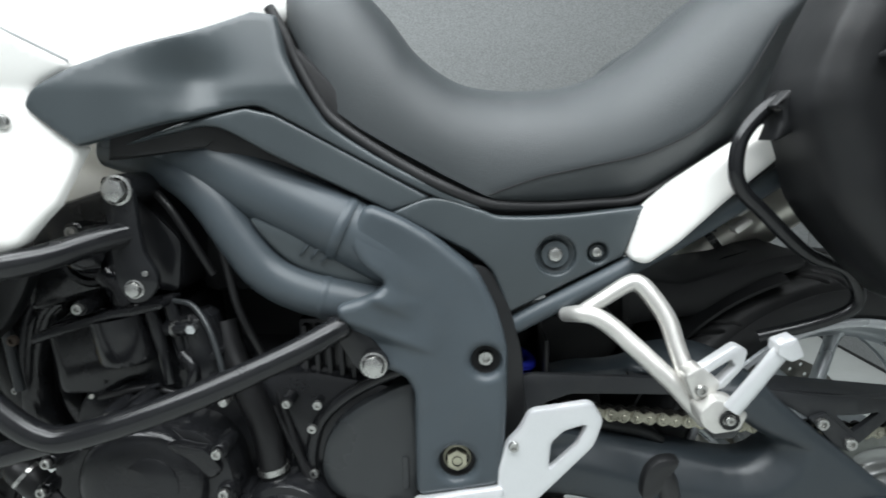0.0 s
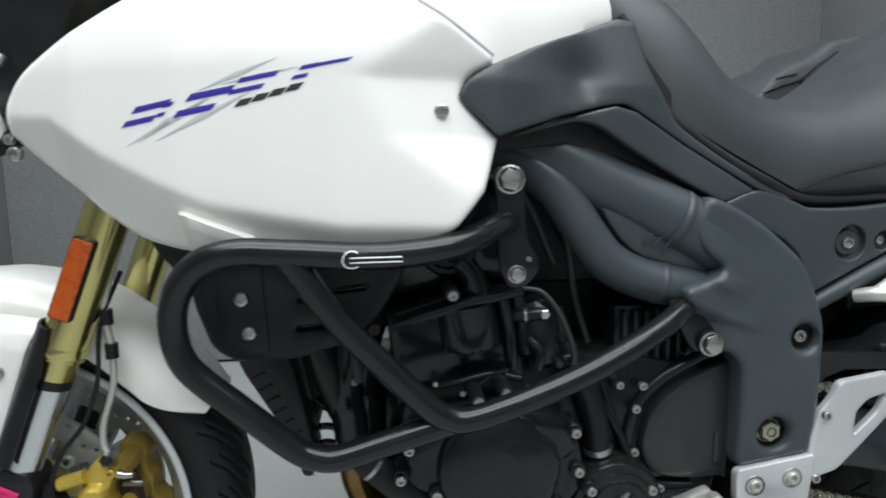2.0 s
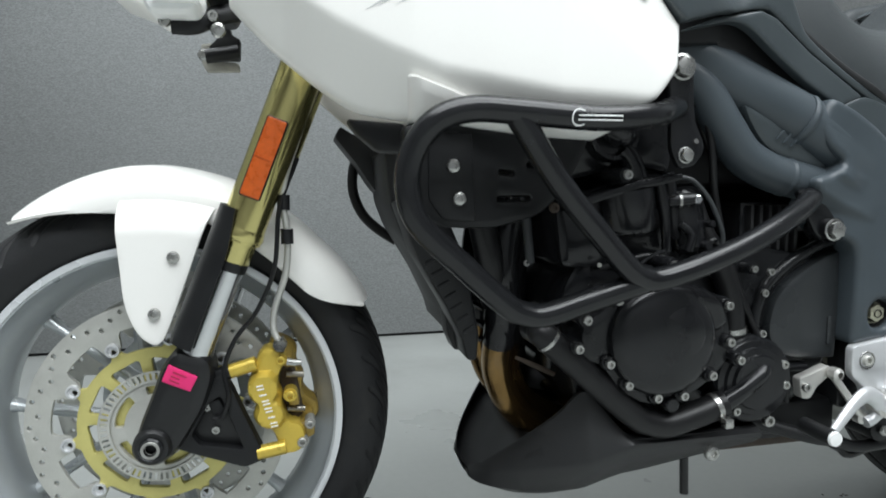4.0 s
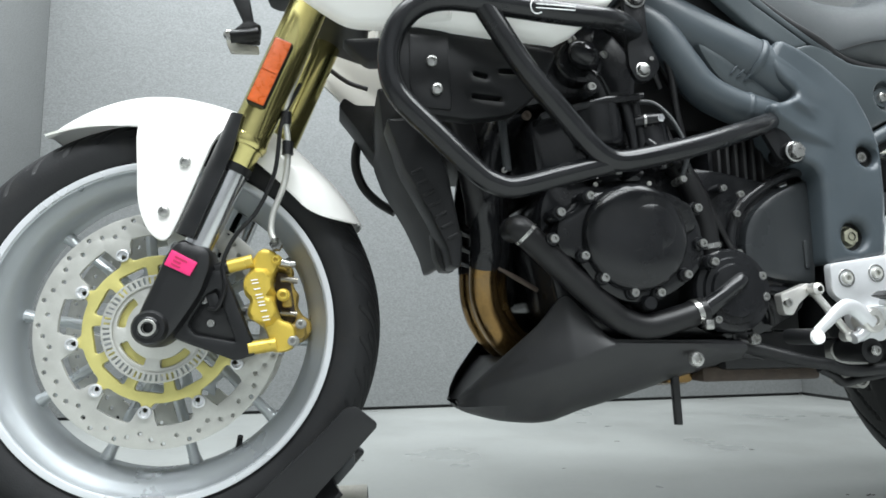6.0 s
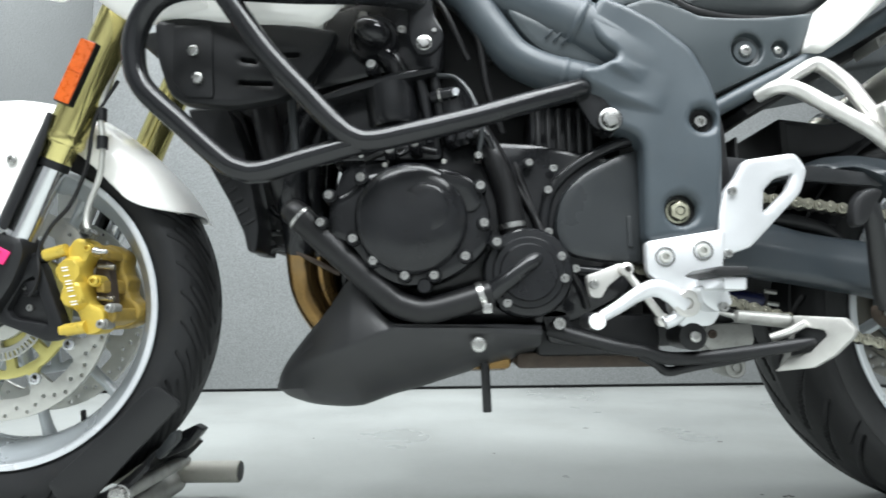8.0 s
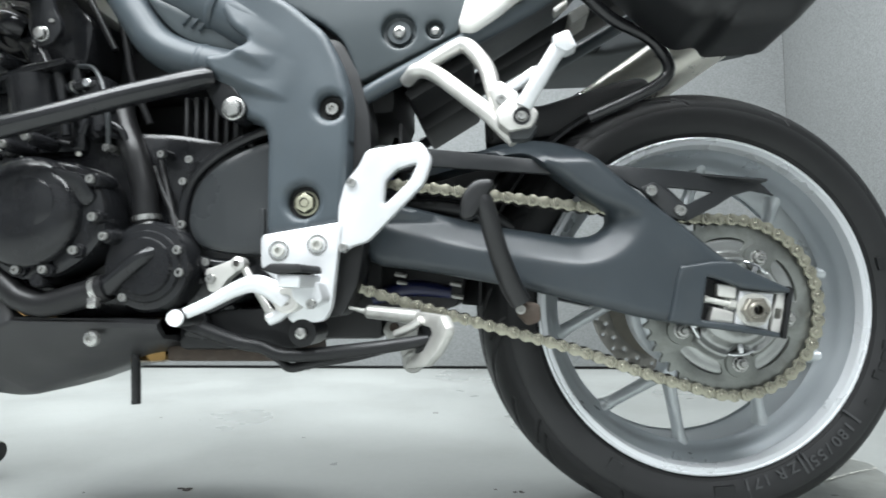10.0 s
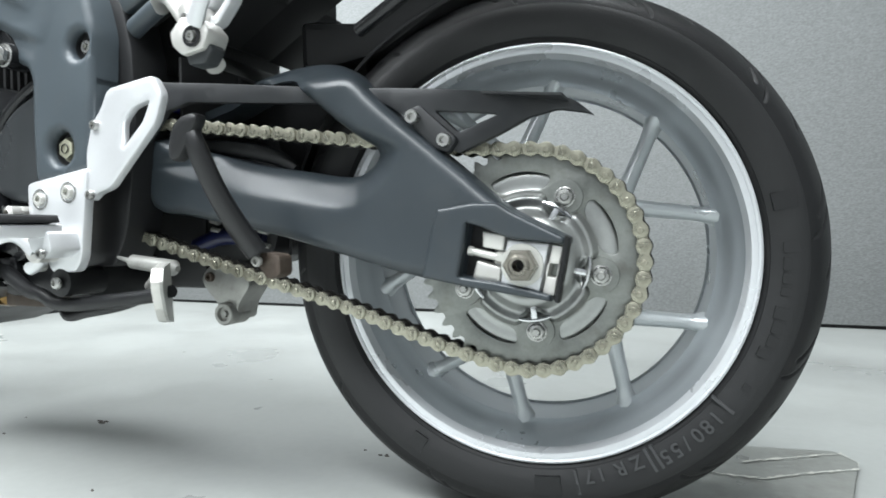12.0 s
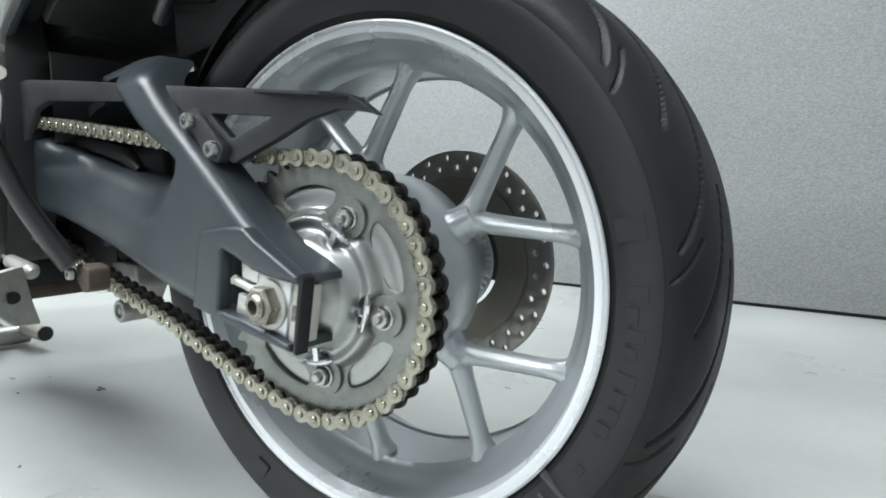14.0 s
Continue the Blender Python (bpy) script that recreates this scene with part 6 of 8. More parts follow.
    part("battery_space_fill", box(0.90, 1.06, -0.05, 0.15, 0.58, 0.72, 0.02), M_GAP, BIKE)
    part("tail_space_fill", box(1.05, 1.16, -0.05, 0.15, 0.645, 0.72, 0.01), M_GAP, BIKE)
    radiator()
    exhaust()


def radiator():
    sh = fillet([(0.290, 0.690), (0.331, 0.694), (0.374, 0.694), (0.446, 0.692), (0.520, 0.686), (0.506, 0.654), (0.484, 0.618), (0.451, 0.590), (0.393, 0.577), (0.332, 0.580), (0.312, 0.594), (0.296, 0.64)], 0.012)
    slots = [fillet([(0.400, 0.642), (0.418, 0.640), (0.418, 0.6355), (0.400, 0.6375)], 0.002, 2), fillet([(0.398, 0.612), (0.438, 0.612), (0.438, 0.6075), (0.398, 0.6075)], 0.002, 2), fillet([(0.435, 0.650), (0.470, 0.652), (0.470, 0.6475), (0.435, 0.6455)], 0.002, 2)]
    s = part("radiator_shroud", moulded(sh, lambda x, z: -0.206 + 0.18 * max(0, x - 0.36), 0.006, 0.012, 0.006, slots), M_BLACK, BIKE, "black radiator shroud with slots and two bolts")
    part("shroud_step", slab(fillet([(0.318, 0.682), (0.366, 0.682), (0.370, 0.586), (0.334, 0.588), (0.318, 0.61)], 0.006), -0.2085, -0.20, 0.0015), M_BLACK, s)
    for x, z in ((0.345, 0.646), (0.351, 0.611)):
        bolt(x, -0.2095, z, 0.0078, s, kind="dome")
    wing = fillet([(0.236, 0.702), (0.300, 0.694), (0.305, 0.660), (0.270, 0.664), (0.246, 0.686)], 0.006)
    part("air_guide", moulded(wing, lambda x, z: -0.150 - 0.5 * (x - 0.25), 0.006, 0.02, 0.006), M_BLACK, BIKE, "black air guide under the fairing")
    core = fillet([(0.288, 0.672), (0.340, 0.672), (0.368, 0.575), (0.388, 0.500), (0.396, 0.451), (0.394, 0.416), (0.382, 0.414), (0.374, 0.443), (0.350, 0.495), (0.309, 0.565), (0.296, 0.600)], 0.006)
    r = part("radiator", slab(core, -0.055, 0.155, 0.006), M_GAP, BIKE, "black slanted radiator")
    # ribbed near end tank
    tank_out = fillet([(0.296, 0.606), (0.320, 0.538), (0.357, 0.474), (0.378, 0.430), (0.384, 0.403), (0.397, 0.402), (0.400, 0.437), (0.391, 0.485), (0.379, 0.541), (0.350, 0.610)], 0.006)
    et = part("end_tank", slab(tank_out, -0.112, -0.050, 0.005), M_BLACK, BIKE, "black ribbed end of the radiator")
    for k in range(7):
        x, z = 0.3315 + 0.0080 * k, 0.532 - 0.0148 * k
        part("side_rib", slab(fillet([(x - 0.002, z - 0.001), (x + 0.013, z + 0.007), (x + 0.015, z + 0.003), (x, z - 0.005)], 0.001, 2), -0.1145, -0.10, 0.001), M_BLACK, et)
    # guide and overflow hose on the far side
    part("side_wing", slab(fillet([(0.233, 0.701), (0.242, 0.717), (0.263, 0.704), (0.300, 0.705), (0.332, 0.576), (0.289, 0.623), (0.266, 0.659)], 0.005), 0.110, 0.186, 0.003), M_BLACK, r)
    part("overflow_hose", tube([(0.275, 0.20, 0.680), (0.266, 0.20, 0.650), (0.266, 0.20, 0.615), (0.280, 0.20, 0.580), (0.305, 0.20, 0.554), (0.336, 0.19, 0.533)], 0.0085, 12), M_RUBHOSE, r)
    low = fillet([(0.366, 0.466), (0.371, 0.424), (0.380, 0.403), (0.398, 0.402), (0.399, 0.416), (0.391, 0.440), (0.400, 0.464)], 0.004)
    part("lower_mount", slab(low, -0.055, -0.02, 0.003), M_BLACK, r)
    for hook in ([(0.396, 0.476), (0.408, 0.464), (0.426, 0.457), (0.440, 0.459)], [(0.384, 0.431), (0.402, 0.438), (0.418, 0.436), (0.436, 0.426)], [(0.394, 0.411), (0.408, 0.416), (0.424, 0.412)]):
        part("mount_hook", tube([(x, -0.042, z) for x, z in hook], [0.0055] + [0.0048] * (len(hook) - 2) + [0.004], 10), M_TUBE, r)
    bolt(0.477, -0.165, 0.598, 0.006, BIKE, M_RUST)
    bolt(0.452, -0.14, 0.530, 0.004, BIKE)


def exhaust():
    run = [(0.500, 0.640), (0.464, 0.612), (0.442, 0.560), (0.437, 0.500), (0.441, 0.455), (0.4430, 0.42), (0.4430, 0.389), (0.447, 0.358), (0.460, 0.326), (0.484, 0.297), (0.53, 0.272), (0.60, 0.258)]
    draw = table((0.28, 0.055), (0.38, 0.045), (0.44, 0.020), (0.50, 0.0))
    for y, o, k in ((-0.085, 0.0, 1.0), (-0.055, 0.021, 1.0), (0.085, 0.010, 0.0)):
        line = [(x + o * (z < 0.63), y + k * draw(z), z) for x, z in run]
        part("header_pipe", tube(line, 0.0212, 22), M_HEADER, BIKE, "heat-tinted brown exhaust header pipe")
        part("header_shield", tube(line[:6] + [(0.443 + o, y + k * draw(0.410), 0.410)], 0.0226, 20), M_ENGINE, BIKE, "black shield round the header pipe")
    part("header_stay", tube([(0.450, -0.105, 0.402), (0.478, -0.100, 0.388), (0.508, -0.095, 0.372)], [0.002, 0.0036, 0.003], 10, flat=0.5), M_RUST, BIKE, "rusty steel stay beside the header pipes")
    part("collector", box(0.58, 0.745, -0.085, 0.16, 0.236, 0.288, 0.012), M_HEADER, BIKE, "heat-stained exhaust collector box")
    part("collector_bolt_strip", box(0.75, 0.94, -0.095, 0.02, 0.240, 0.262, 0.005), M_RUST, BIKE)
    part("collector_cover", box(0.775, 0.94, -0.112, 0.05, 0.257, 0.312, 0.008), M_BLACK, BIKE)
    # belly pan
    rows = [(0.405, 0.216, 0.030, 0.213, 0.035, 0.208, 0.026), (0.412, 0.229, 0.054, 0.222, 0.061, 0.203, 0.044), (0.424, 0.246, 0.078, 0.232, 0.088, 0.199, 0.058), (0.440, 0.264, 0.096, 0.242, 0.109, 0.195, 0.068), (0.464, 0.289, 0.119, 0.253, 0.138, 0.190, 0.077), (0.500, 0.326, 0.146, 0.267, 0.170, 0.187, 0.084),
            (0.520, 0.353, 0.158, 0.273, 0.182, 0.187, 0.085), (0.530, 0.361, 0.165, 0.276, 0.187, 0.188, 0.086), (0.540, 0.355, 0.169, 0.280, 0.190, 0.190, 0.088), (0.579, 0.310, 0.184, 0.295, 0.198, 0.204, 0.095), (0.612, 0.301, 0.190, 0.296, 0.201, 0.213, 0.100), (0.700, 0.300, 0.191, 0.294, 0.199, 0.240, 0.115), (0.775, 0.299, 0.188, 0.291, 0.196, 0.262, 0.130)]
    rows = stations(rows, 3)
    rings = []
    for x, zt, ht, zc, hc, zb, hb in rows:
        m = 0.018 + 0.038 * (x - 0.40)
        half = [(-ht, zt), (-ht - 0.3 * (hc - ht), zt - 0.28 * (zt - zc)), (-hc, zc + 0.003), (-hc, zc - 0.003), (-0.5 * (hc + hb) - 0.018, 0.45 * zc + 0.55 * zb), (-hb - 0.006, zb + 0.006), (-hb + 0.01, zb), (0, zb - 0.001)]
        pts = half + [(-y, z) for y, z in half[-2::-1]]
        inner = [(y * 0.96, max(z + 0.004, min(zt - 0.022, 0.275)) if i not in (0, len(pts) - 1) else z) for i, (y, z) in enumerate(pts)][::-1]
        rings.append([(x, m + y, z) for y, z in pts] + [(x, m + y, z) for y, z in inner])
    pan = part("belly_pan", loft(rings), M_COWL, BIKE, "matt black plastic belly pan with scuffs", sharp=42)
    bolt(0.695, -0.170, 0.277, 0.0105, pan, kind="dome")
    part("stand_stub", tube([(0.706, -0.094, 0.25), (0.708, -0.094, 0.183)], 0.0062, 12, bend=False), M_TUBE, BIKE, "black stub under the belly pan")


def footrests():
    hp = fillet([(0.908, 0.403), (1.011, 0.418), (1.004, 0.366), (0.998, 0.312), (0.988, 0.296), (0.948, 0.294), (0.936, 0.312), (0.930, 0.345), (0.909, 0.362)], 0.008)
    h = part("footrest_plate", slab(hp, -0.168, -0.156, 0.003), M_ALU, BIKE, "silver aluminium footrest plate")
    part("screw_ring", lathe([(0.0, 0.0128), (-0.0012, 0.0125), (-0.0012, 0.0108), (0.0025, 0.0088), (0.0015, 0.0065), (0.0015, 0.0042), (0.004, 0.004), (0.004, 0.0001)], (0.932, -0.168, 0.383), 28), M_BOLT, h)
    part("screw_ring", lathe([(0.0, 0.0128), (-0.0012, 0.0125), (-0.0012, 0.0108), (0.0025, 0.0088), (0.0015, 0.0065), (0.0015, 0.0042), (0.004, 0.004), (0.004, 0.0001)], (0.980, -0.168, 0.390), 28), M_BOLT, h)
    for x, z in ((0.932, 0.383), (0.980, 0.390)):
        bolt(x, -0.166, z, 0.0078, h, M_STEEL)
    hole = fillet([(1.061, 0.437), (1.064, 0.468), (1.078, 0.482), (1.103, 0.489), (1.092, 0.466)], 0.005)
    hg = fillet([(1.004, 0.436), (1.013, 0.468), (1.028, 0.484), (1.040, 0.507), (1.108, 0.516), (1.122, 0.494), (1.112, 0.464), (1.042, 0.393), (1.020, 0.387), (1.010, 0.378), (1.003, 0.388)], 0.008)
    g = part("heel_guard", moulded(hg, lambda x, z: -0.164 + 0.03 * max(0, x - 1.07), 0.004, 0.006, 0.005, [hole]), M_ALU, BIKE, "silver aluminium heel guard with a window")
    bolt(1.022, -0.164, 0.466, 0.0058, g)
    bolt(1.012, -0.164, 0.386, 0.0058, g)
    # gear lever
    lv = part("gear_lever", tube([(0.838, -0.215, 0.309), (0.862, -0.205, 0.321), (0.888, -0.196, 0.336), (0.910, -0.190, 0.343), (0.930, -0.186, 0.336), (0.948, -0.184, 0.320)], [0.0066, 0.0076, 0.0090, 0.0108, 0.0120, 0.0125], 12, flat=0.7), M_ALU, BIKE, "cast aluminium gear lever")
    part("toe_peg", lathe([(-0.020, 0.0095), (-0.016, 0.0105), (0.03, 0.0105), (0.03, 0.0001)], (0.831, -0.204, 0.304), 20), M_BLACK, lv)
    part("peg_end", lathe([(-0.020, 0.0098), (-0.0235, 0.009), (-0.024, 0.0001)], (0.831, -0.204, 0.304), 20), M_WHITE2, lv)
    part("pivot", lathe([(0.01, 0.0165), (-0.012, 0.0165), (-0.014, 0.014), (-0.014, 0.007), (-0.010, 0.006), (-0.010, 0.0001)], (0.949, -0.178, 0.324), 28), M_CAST, lv)
    part("lever_tail", tube([(0.948, -0.178, 0.318), (0.936, -0.178, 0.305), (0.924, -0.178, 0.300)], [0.010, 0.008, 0.008], 12), M_ALU, lv)
    part("shift_rod", tube([(0.926, -0.172, 0.303), (0.905, -0.166, 0.335), (0.882, -0.160, 0.368)], 0.0052, 12, bend=False), M_CAST, lv)
    for x, z in ((0.925, 0.304), (0.882, 0.368)):
        part("rod_ball", lathe([(-0.009, 0.004), (-0.006, 0.0085), (0.006, 0.0085), (0.009, 0.004)], (x, -0.168, z), 16), M_CAST, lv)
    part("shift_arm", slab(fillet([(0.834, 0.362), (0.848, 0.366), (0.880, 0.378), (0.888, 0.368), (0.862, 0.348), (0.852, 0.332), (0.838, 0.334)], 0.005), -0.160, -0.146, 0.002), M_CAST, lv)
    bolt(0.843, -0.160, 0.350, 0.0062, lv)
    # folding rider's footrest
    fp = part("rider_footrest", slab(fillet([(0.963, 0.353), (0.990, 0.352), (0.989, 0.337), (0.963, 0.338)], 0.003), -0.262, -0.185, 0.003), M_ALU, BIKE, "folding aluminium rider's footrest with a rubber top")
    part("rubber_pad", slab(fillet([(0.946, 0.357), (0.958, 0.364), (0.990, 0.363), (0.993, 0.354), (0.964, 0.352)], 0.003), -0.266, -0.190, 0.002), M_GAP, fp, "black rubber pad")
    part("footrest_base", slab(fillet([(0.958, 0.345), (0.992, 0.345), (0.998, 0.322), (0.978, 0.312), (0.962, 0.324)], 0.005), -0.205, -0.168, 0.003), M_ALU, fp)
    bolt(0.985, -0.206, 0.319, 0.006, fp)
    # folded side stand
    s = part("side_stand", tube([(0.790, -0.120, 0.294), (0.870, -0.145, 0.271), (0.904, -0.150, 0.265), (0.932, -0.153, 0.256), (0.971, -0.155, 0.256), (1.031, -0.155, 0.262), (1.078, -0.155, 0.268), (1.125, -0.158, 0.276)], [0.010, 0.009, 0.0085, 0.0085, 0.0085, 0.0085, 0.008, 0.007], 14), M_BLACK, BIKE, "black side stand folded back, with a silver foot")
    # the stand's foot: a skew plate with a raised bright rim
    skew = Matrix(((0.6276, 0.7785, 0, 1.12), (-0.7785, 0.6276, 0, -0.165), (0, 0, 1, 0), (0, 0, 0, 1)))
    hull = [(-0.0292, 0.3072), (0.0311, 0.3040), (0.0425, 0.2891), (0.0392, 0.2812), (0.0170, 0.2583), (-0.0075, 0.2423), (-0.0546, 0.2348)]
    fo = part("stand_foot", turned(slab(fillet(hull + [(-0.040, 0.270)], 0.004), 0.0, 0.004, 0.001), skew), M_STAND, BIKE, "worn steel stand foot")
    part("foot_rim", turned(slab(fillet(hull + [(-0.0398, 0.2508), (-0.010, 0.2613), (0.011, 0.2826), (0.0073, 0.2893), (-0.0253, 0.294)], 0.003), -0.008, 0.001, 0.002), skew), M_CAST, fo, "bright rim")
    # black slab within the rim paints the shade inside the foot
    part("foot_shade", turned(slab(fillet([(-0.036, 0.255), (-0.010, 0.2620), (0.0105, 0.2826), (0.0070, 0.2888), (-0.0262, 0.293)], 0.003), -0.003, 0.001, 0.0005), skew), M_BLACK, fo)
    part("foot_arm", tube([(1.072, -0.140, 0.279), (1.090, -0.150, 0.287), (1.106, -0.160, 0.298)], 0.0055, 10), M_CAST, s)
    part("stand_brace", tube([(0.905, -0.135, 0.258), (0.924, -0.138, 0.248), (0.938, -0.14, 0.238), (0.970, -0.14, 0.244), (1.031, -0.145, 0.255), (1.085, -0.15, 0.270)], 0.0062, 10), M_BLACK, s)
    bolt(0.962, -0.172, 0.283, 0.0075, s, kind="dome")
    part("bolt_boss", lathe([(0.05, 0.017), (-0.002, 0.017), (-0.004, 0.0001)], (0.962, -0.166, 0.283), 22), M_BLACK, s)
    part("stand_spring", tube([(1.010, -0.128, 0.312), (1.030, -0.128, 0.3075), (1.034, -0.128, 0.307), (1.100, -0.130, 0.300), (1.106, -0.13, 0.299)], [0.002, 0.0035, 0.0085, 0.0095, 0.004], 14, bend=False), M_STAND, s, "steel return spring")
    part("stand_pivot", slab(fillet([(0.775, 0.325), (0.815, 0.318), (0.83, 0.27), (0.79, 0.275)], 0.006), -0.125, -0.085, 0.003), M_ENGINE, s)
    bolt(0.800, -0.142, 0.301, 0.0085, s)
    lug = part("frame_lug", slab(fillet([(1.029, 0.276), (1.041, 0.294), (1.068, 0.296), (1.109, 0.295), (1.112, 0.268), (1.094, 0.244), (1.089, 0.222), (1.064, 0.218), (1.056, 0.245), (1.038, 0.262)], 0.006), -0.012, 0.03, 0.004), M_STAND, BIKE, "grey steel frame lug with a bushing")
    bolt(1.048, -0.012, 0.280, 0.0065, lug, M_RUST)
    part("bushing", lathe([(0.02, 0.0155), (-0.016, 0.0155), (-0.018, 0.014), (-0.018, 0.010), (-0.013, 0.009), (-0.013, 0.0045), (-0.017, 0.004), (-0.017, 0.0001)], (1.076, -0.004, 0.231), 24), M_STAND, lug)
    # black fill added to darken the space before the rear wheel, plus linkage parts
    lk = part("linkage_fill", slab(fillet([(0.985, 0.30), (1.02, 0.36), (1.06, 0.46), (1.15, 0.47), (1.165, 0.40), (1.14, 0.31), (1.06, 0.288)], 0.012), 0.005, 0.13, 0.006), M_GAP, BIKE)
    part("linkage_arm", tube([(1.015, -0.002, 0.322), (1.07, -0.006, 0.336), (1.13, -0.002, 0.330)], [0.010, 0.012, 0.009], 12), M_NAVY, lk, "navy painted linkage arm")
    for x, z in ((1.05, 0.357), (1.052, 0.345), (1.13, 0.343), (1.132, 0.325)):
        part("linkage_bolt", tube([(x, -0.012, z), (x + 0.016, -0.014, z - 0.003)], 0.0035, 8, bend=False), M_STAND, lk)
    # black lever bar beside the swingarm, with a rusty foot
    hk = part("centre_stand_lever", tube([(1.176, -0.182, 0.452), (1.186, -0.182, 0.430), (1.198, -0.168, 0.385), (1.212, -0.150, 0.345), (1.226, -0.138, 0.318)], [0.0100, 0.0115, 0.0120, 0.0130, 0.0130], 14, flat=0.8), M_BAND2, BIKE, "black centre stand lever")
    part("lever_pad", moulded(spline([(1.157, 0.418), (1.159, 0.444), (1.172, 0.460), (1.190, 0.463), (1.196, 0.456), (1.186, 0.440), (1.172, 0.418)], 4, True), lambda x, z: -0.192, 0.006, 0.008, 0.004), M_BAND2, hk)
    part("lever_foot", slab(fillet([(1.222, 0.319), (1.250, 0.316), (1.251, 0.294), (1.234, 0.288), (1.221, 0.303)], 0.006), -0.132, -0.110, 0.003), M_RUST, hk, "rusty brown lever foot")
    bolt(1.226, -0.137, 0.309, 0.006, hk, M_STAND)


def swingarm():
    notch = [(1.552, 0.332), (1.552, 0.326), (1.517, 0.329), (1.498, 0.332), (1.471, 0.343), (1.456, 0.347), (1.447, 0.294), (1.486, 0.2895), (1.517, 0.2835), (1.539, 0.278), (1.539, 0.272)]
    outer = spline([(1.080, 0.362), (1.030, 0.372), (1.016, 0.42), (1.032, 0.470), (1.060, 0.495), (1.100, 0.507), (1.152, 0.516), (1.202, 0.534), (1.233, 0.538), (1.262, 0.537), (1.293, 0.528), (1.322, 0.509), (1.346, 0.485), (1.373, 0.461), (1.400, 0.439), (1.441, 0.405), (1.477, 0.374), (1.500, 0.358)], 3) + [np.array(p) for p in notch + [(1.459, 0.283), (1.405, 0.291), (1.375, 0.297), (1.306, 0.315), (1.231, 0.334), (1.143, 0.351)]]
    hole = spline([(1.233, 0.511), (1.253, 0.499), (1.283, 0.475), (1.323, 0.444), (1.343, 0.429), (1.336, 0.412), (1.306, 0.401), (1.240, 0.411), (1.177, 0.422), (1.109, 0.439), (1.070, 0.450), (1.056, 0.464), (1.080, 0.484), (1.130, 0.496), (1.190, 0.506)], 3, True)
    H0 = np.array(hole)
    H1 = np.roll(H0, -1, 0)
    HE = H1 - H0
    band = table((0.39, 0.037), (0.425, 0.039), (0.440, 0.015), (0.460, 0.004), (0.54, 0.004))

    def fy(x, z):
        # a broad bevel slopes in round the arch's window; the arch's front foot runs in behind the guard
        q = np.array((x, z)) - H0
        t = np.clip((q * HE).sum(1) / (HE * HE).sum(1), 0, 1)
        dist = float(np.min(np.linalg.norm(q - t[:, None] * HE, axis=1)))
        y = -0.094 - 0.014 * min(1, max(0, (x - 1.1) / 0.25))
        foot = 0.048 * min(1, max(0, (1.255 - x) / 0.14)) * min(1, max(0, (z - 0.455) / 0.02))
        # the crown of the arch leans in over the chain
        u = min(1.0, max(0.0, (z - 0.494) / 0.050))
        y += max(foot, 0.046 * u * u * (3 - 2 * u))
        return y + 0.66 * softplus(band(z) - dist, 0.0045)
    s = part("swingarm", moulded(outer, fy, 0.011, 0.030, 0.005, [hole]), M_SWING, BIKE, "dark slate cast swingarm with an open arch", sharp=60)
    boxo = [np.array(p) for p in [(1.408, 0.2925), (1.419, 0.344), (1.425, 0.361), (1.464, 0.3665), (1.487, 0.366), (1.500, 0.3575)] + notch + [(1.459, 0.2835)]]
    part("axle_housing", moulded(boxo, lambda x, z: -0.1135, 0.003, 0.010, 0.004), M_SWING, s, sharp=45)
    # black plate puts the recess's shade behind the slot
    part("slot_back", slab([(1.445, 0.349), (1.500, 0.338), (1.500, 0.284), (1.443, 0.290)], -0.088, -0.080, 0), M_GAP, s)
    ab = part("axle_block", slab(fillet([(1.496, 0.3305), (1.5365, 0.3265), (1.527, 0.2800), (1.4885, 0.2875)], 0.002), -0.106, -0.088, 0.002), M_ALU, BIKE, "bright aluminium axle block")
    part("adjuster_plate", slab(fillet([(1.540, 0.3255), (1.550, 0.3235), (1.541, 0.277), (1.530, 0.2795)], 0.001), -0.106, -0.086, 0.001, [fillet([(1.5365, 0.308), (1.5455, 0.307), (1.543, 0.294), (1.534, 0.2955)], 0.002)]), M_CAST, ab)
    part("block_tab", slab(fillet([(1.470, 0.339), (1.494, 0.335), (1.491, 0.3195), (1.470, 0.323)], 0.002), -0.104, -0.086, 0.002), M_CAST, ab)
    part("block_tab", slab(fillet([(1.464, 0.310), (1.489, 0.303), (1.487, 0.2880), (1.459, 0.292)], 0.002), -0.104, -0.086, 0.002), M_CAST, ab)
    part("adjuster_bolt", tube([(1.455, -0.100, 0.3195), (1.492, -0.100, 0.3115)], 0.0038, 12, bend=False), M_STEEL, ab)
    part("adjuster_nut", tube([(1.484, -0.100, 0.3132), (1.491, -0.100, 0.3118)], 0.0062, 6, bend=False), M_STEEL, ab)
    part("adjuster_nut", tube([(1.4545, -0.100, 0.3196), (1.459, -0.100, 0.3187)], 0.0048, 6, bend=False), M_STEEL, ab)
    part("washer", lathe([(0.0, 0.0205), (-0.003, 0.0205), (-0.003, 0.0001)], (1.511, -0.106, 0.306), 28), M_STEEL, ab)
    part("axle_nut", lathe([(0.0, 0.0165), (-0.010, 0.0165), (-0.012, 0.0145), (-0.012, 0.0095)], (1.511, -0.1085, 0.306), 6), M_NUT2, ab, "dull steel axle nut")
    part("axle_end", lathe([(0.0, 0.0105), (-0.016, 0.0105), (-0.018, 0.0085), (-0.018, 0.0060), (-0.002, 0.0055), (-0.002, 0.0001)], (1.511, -0.106, 0.306), 20), M_NUT2, ab)
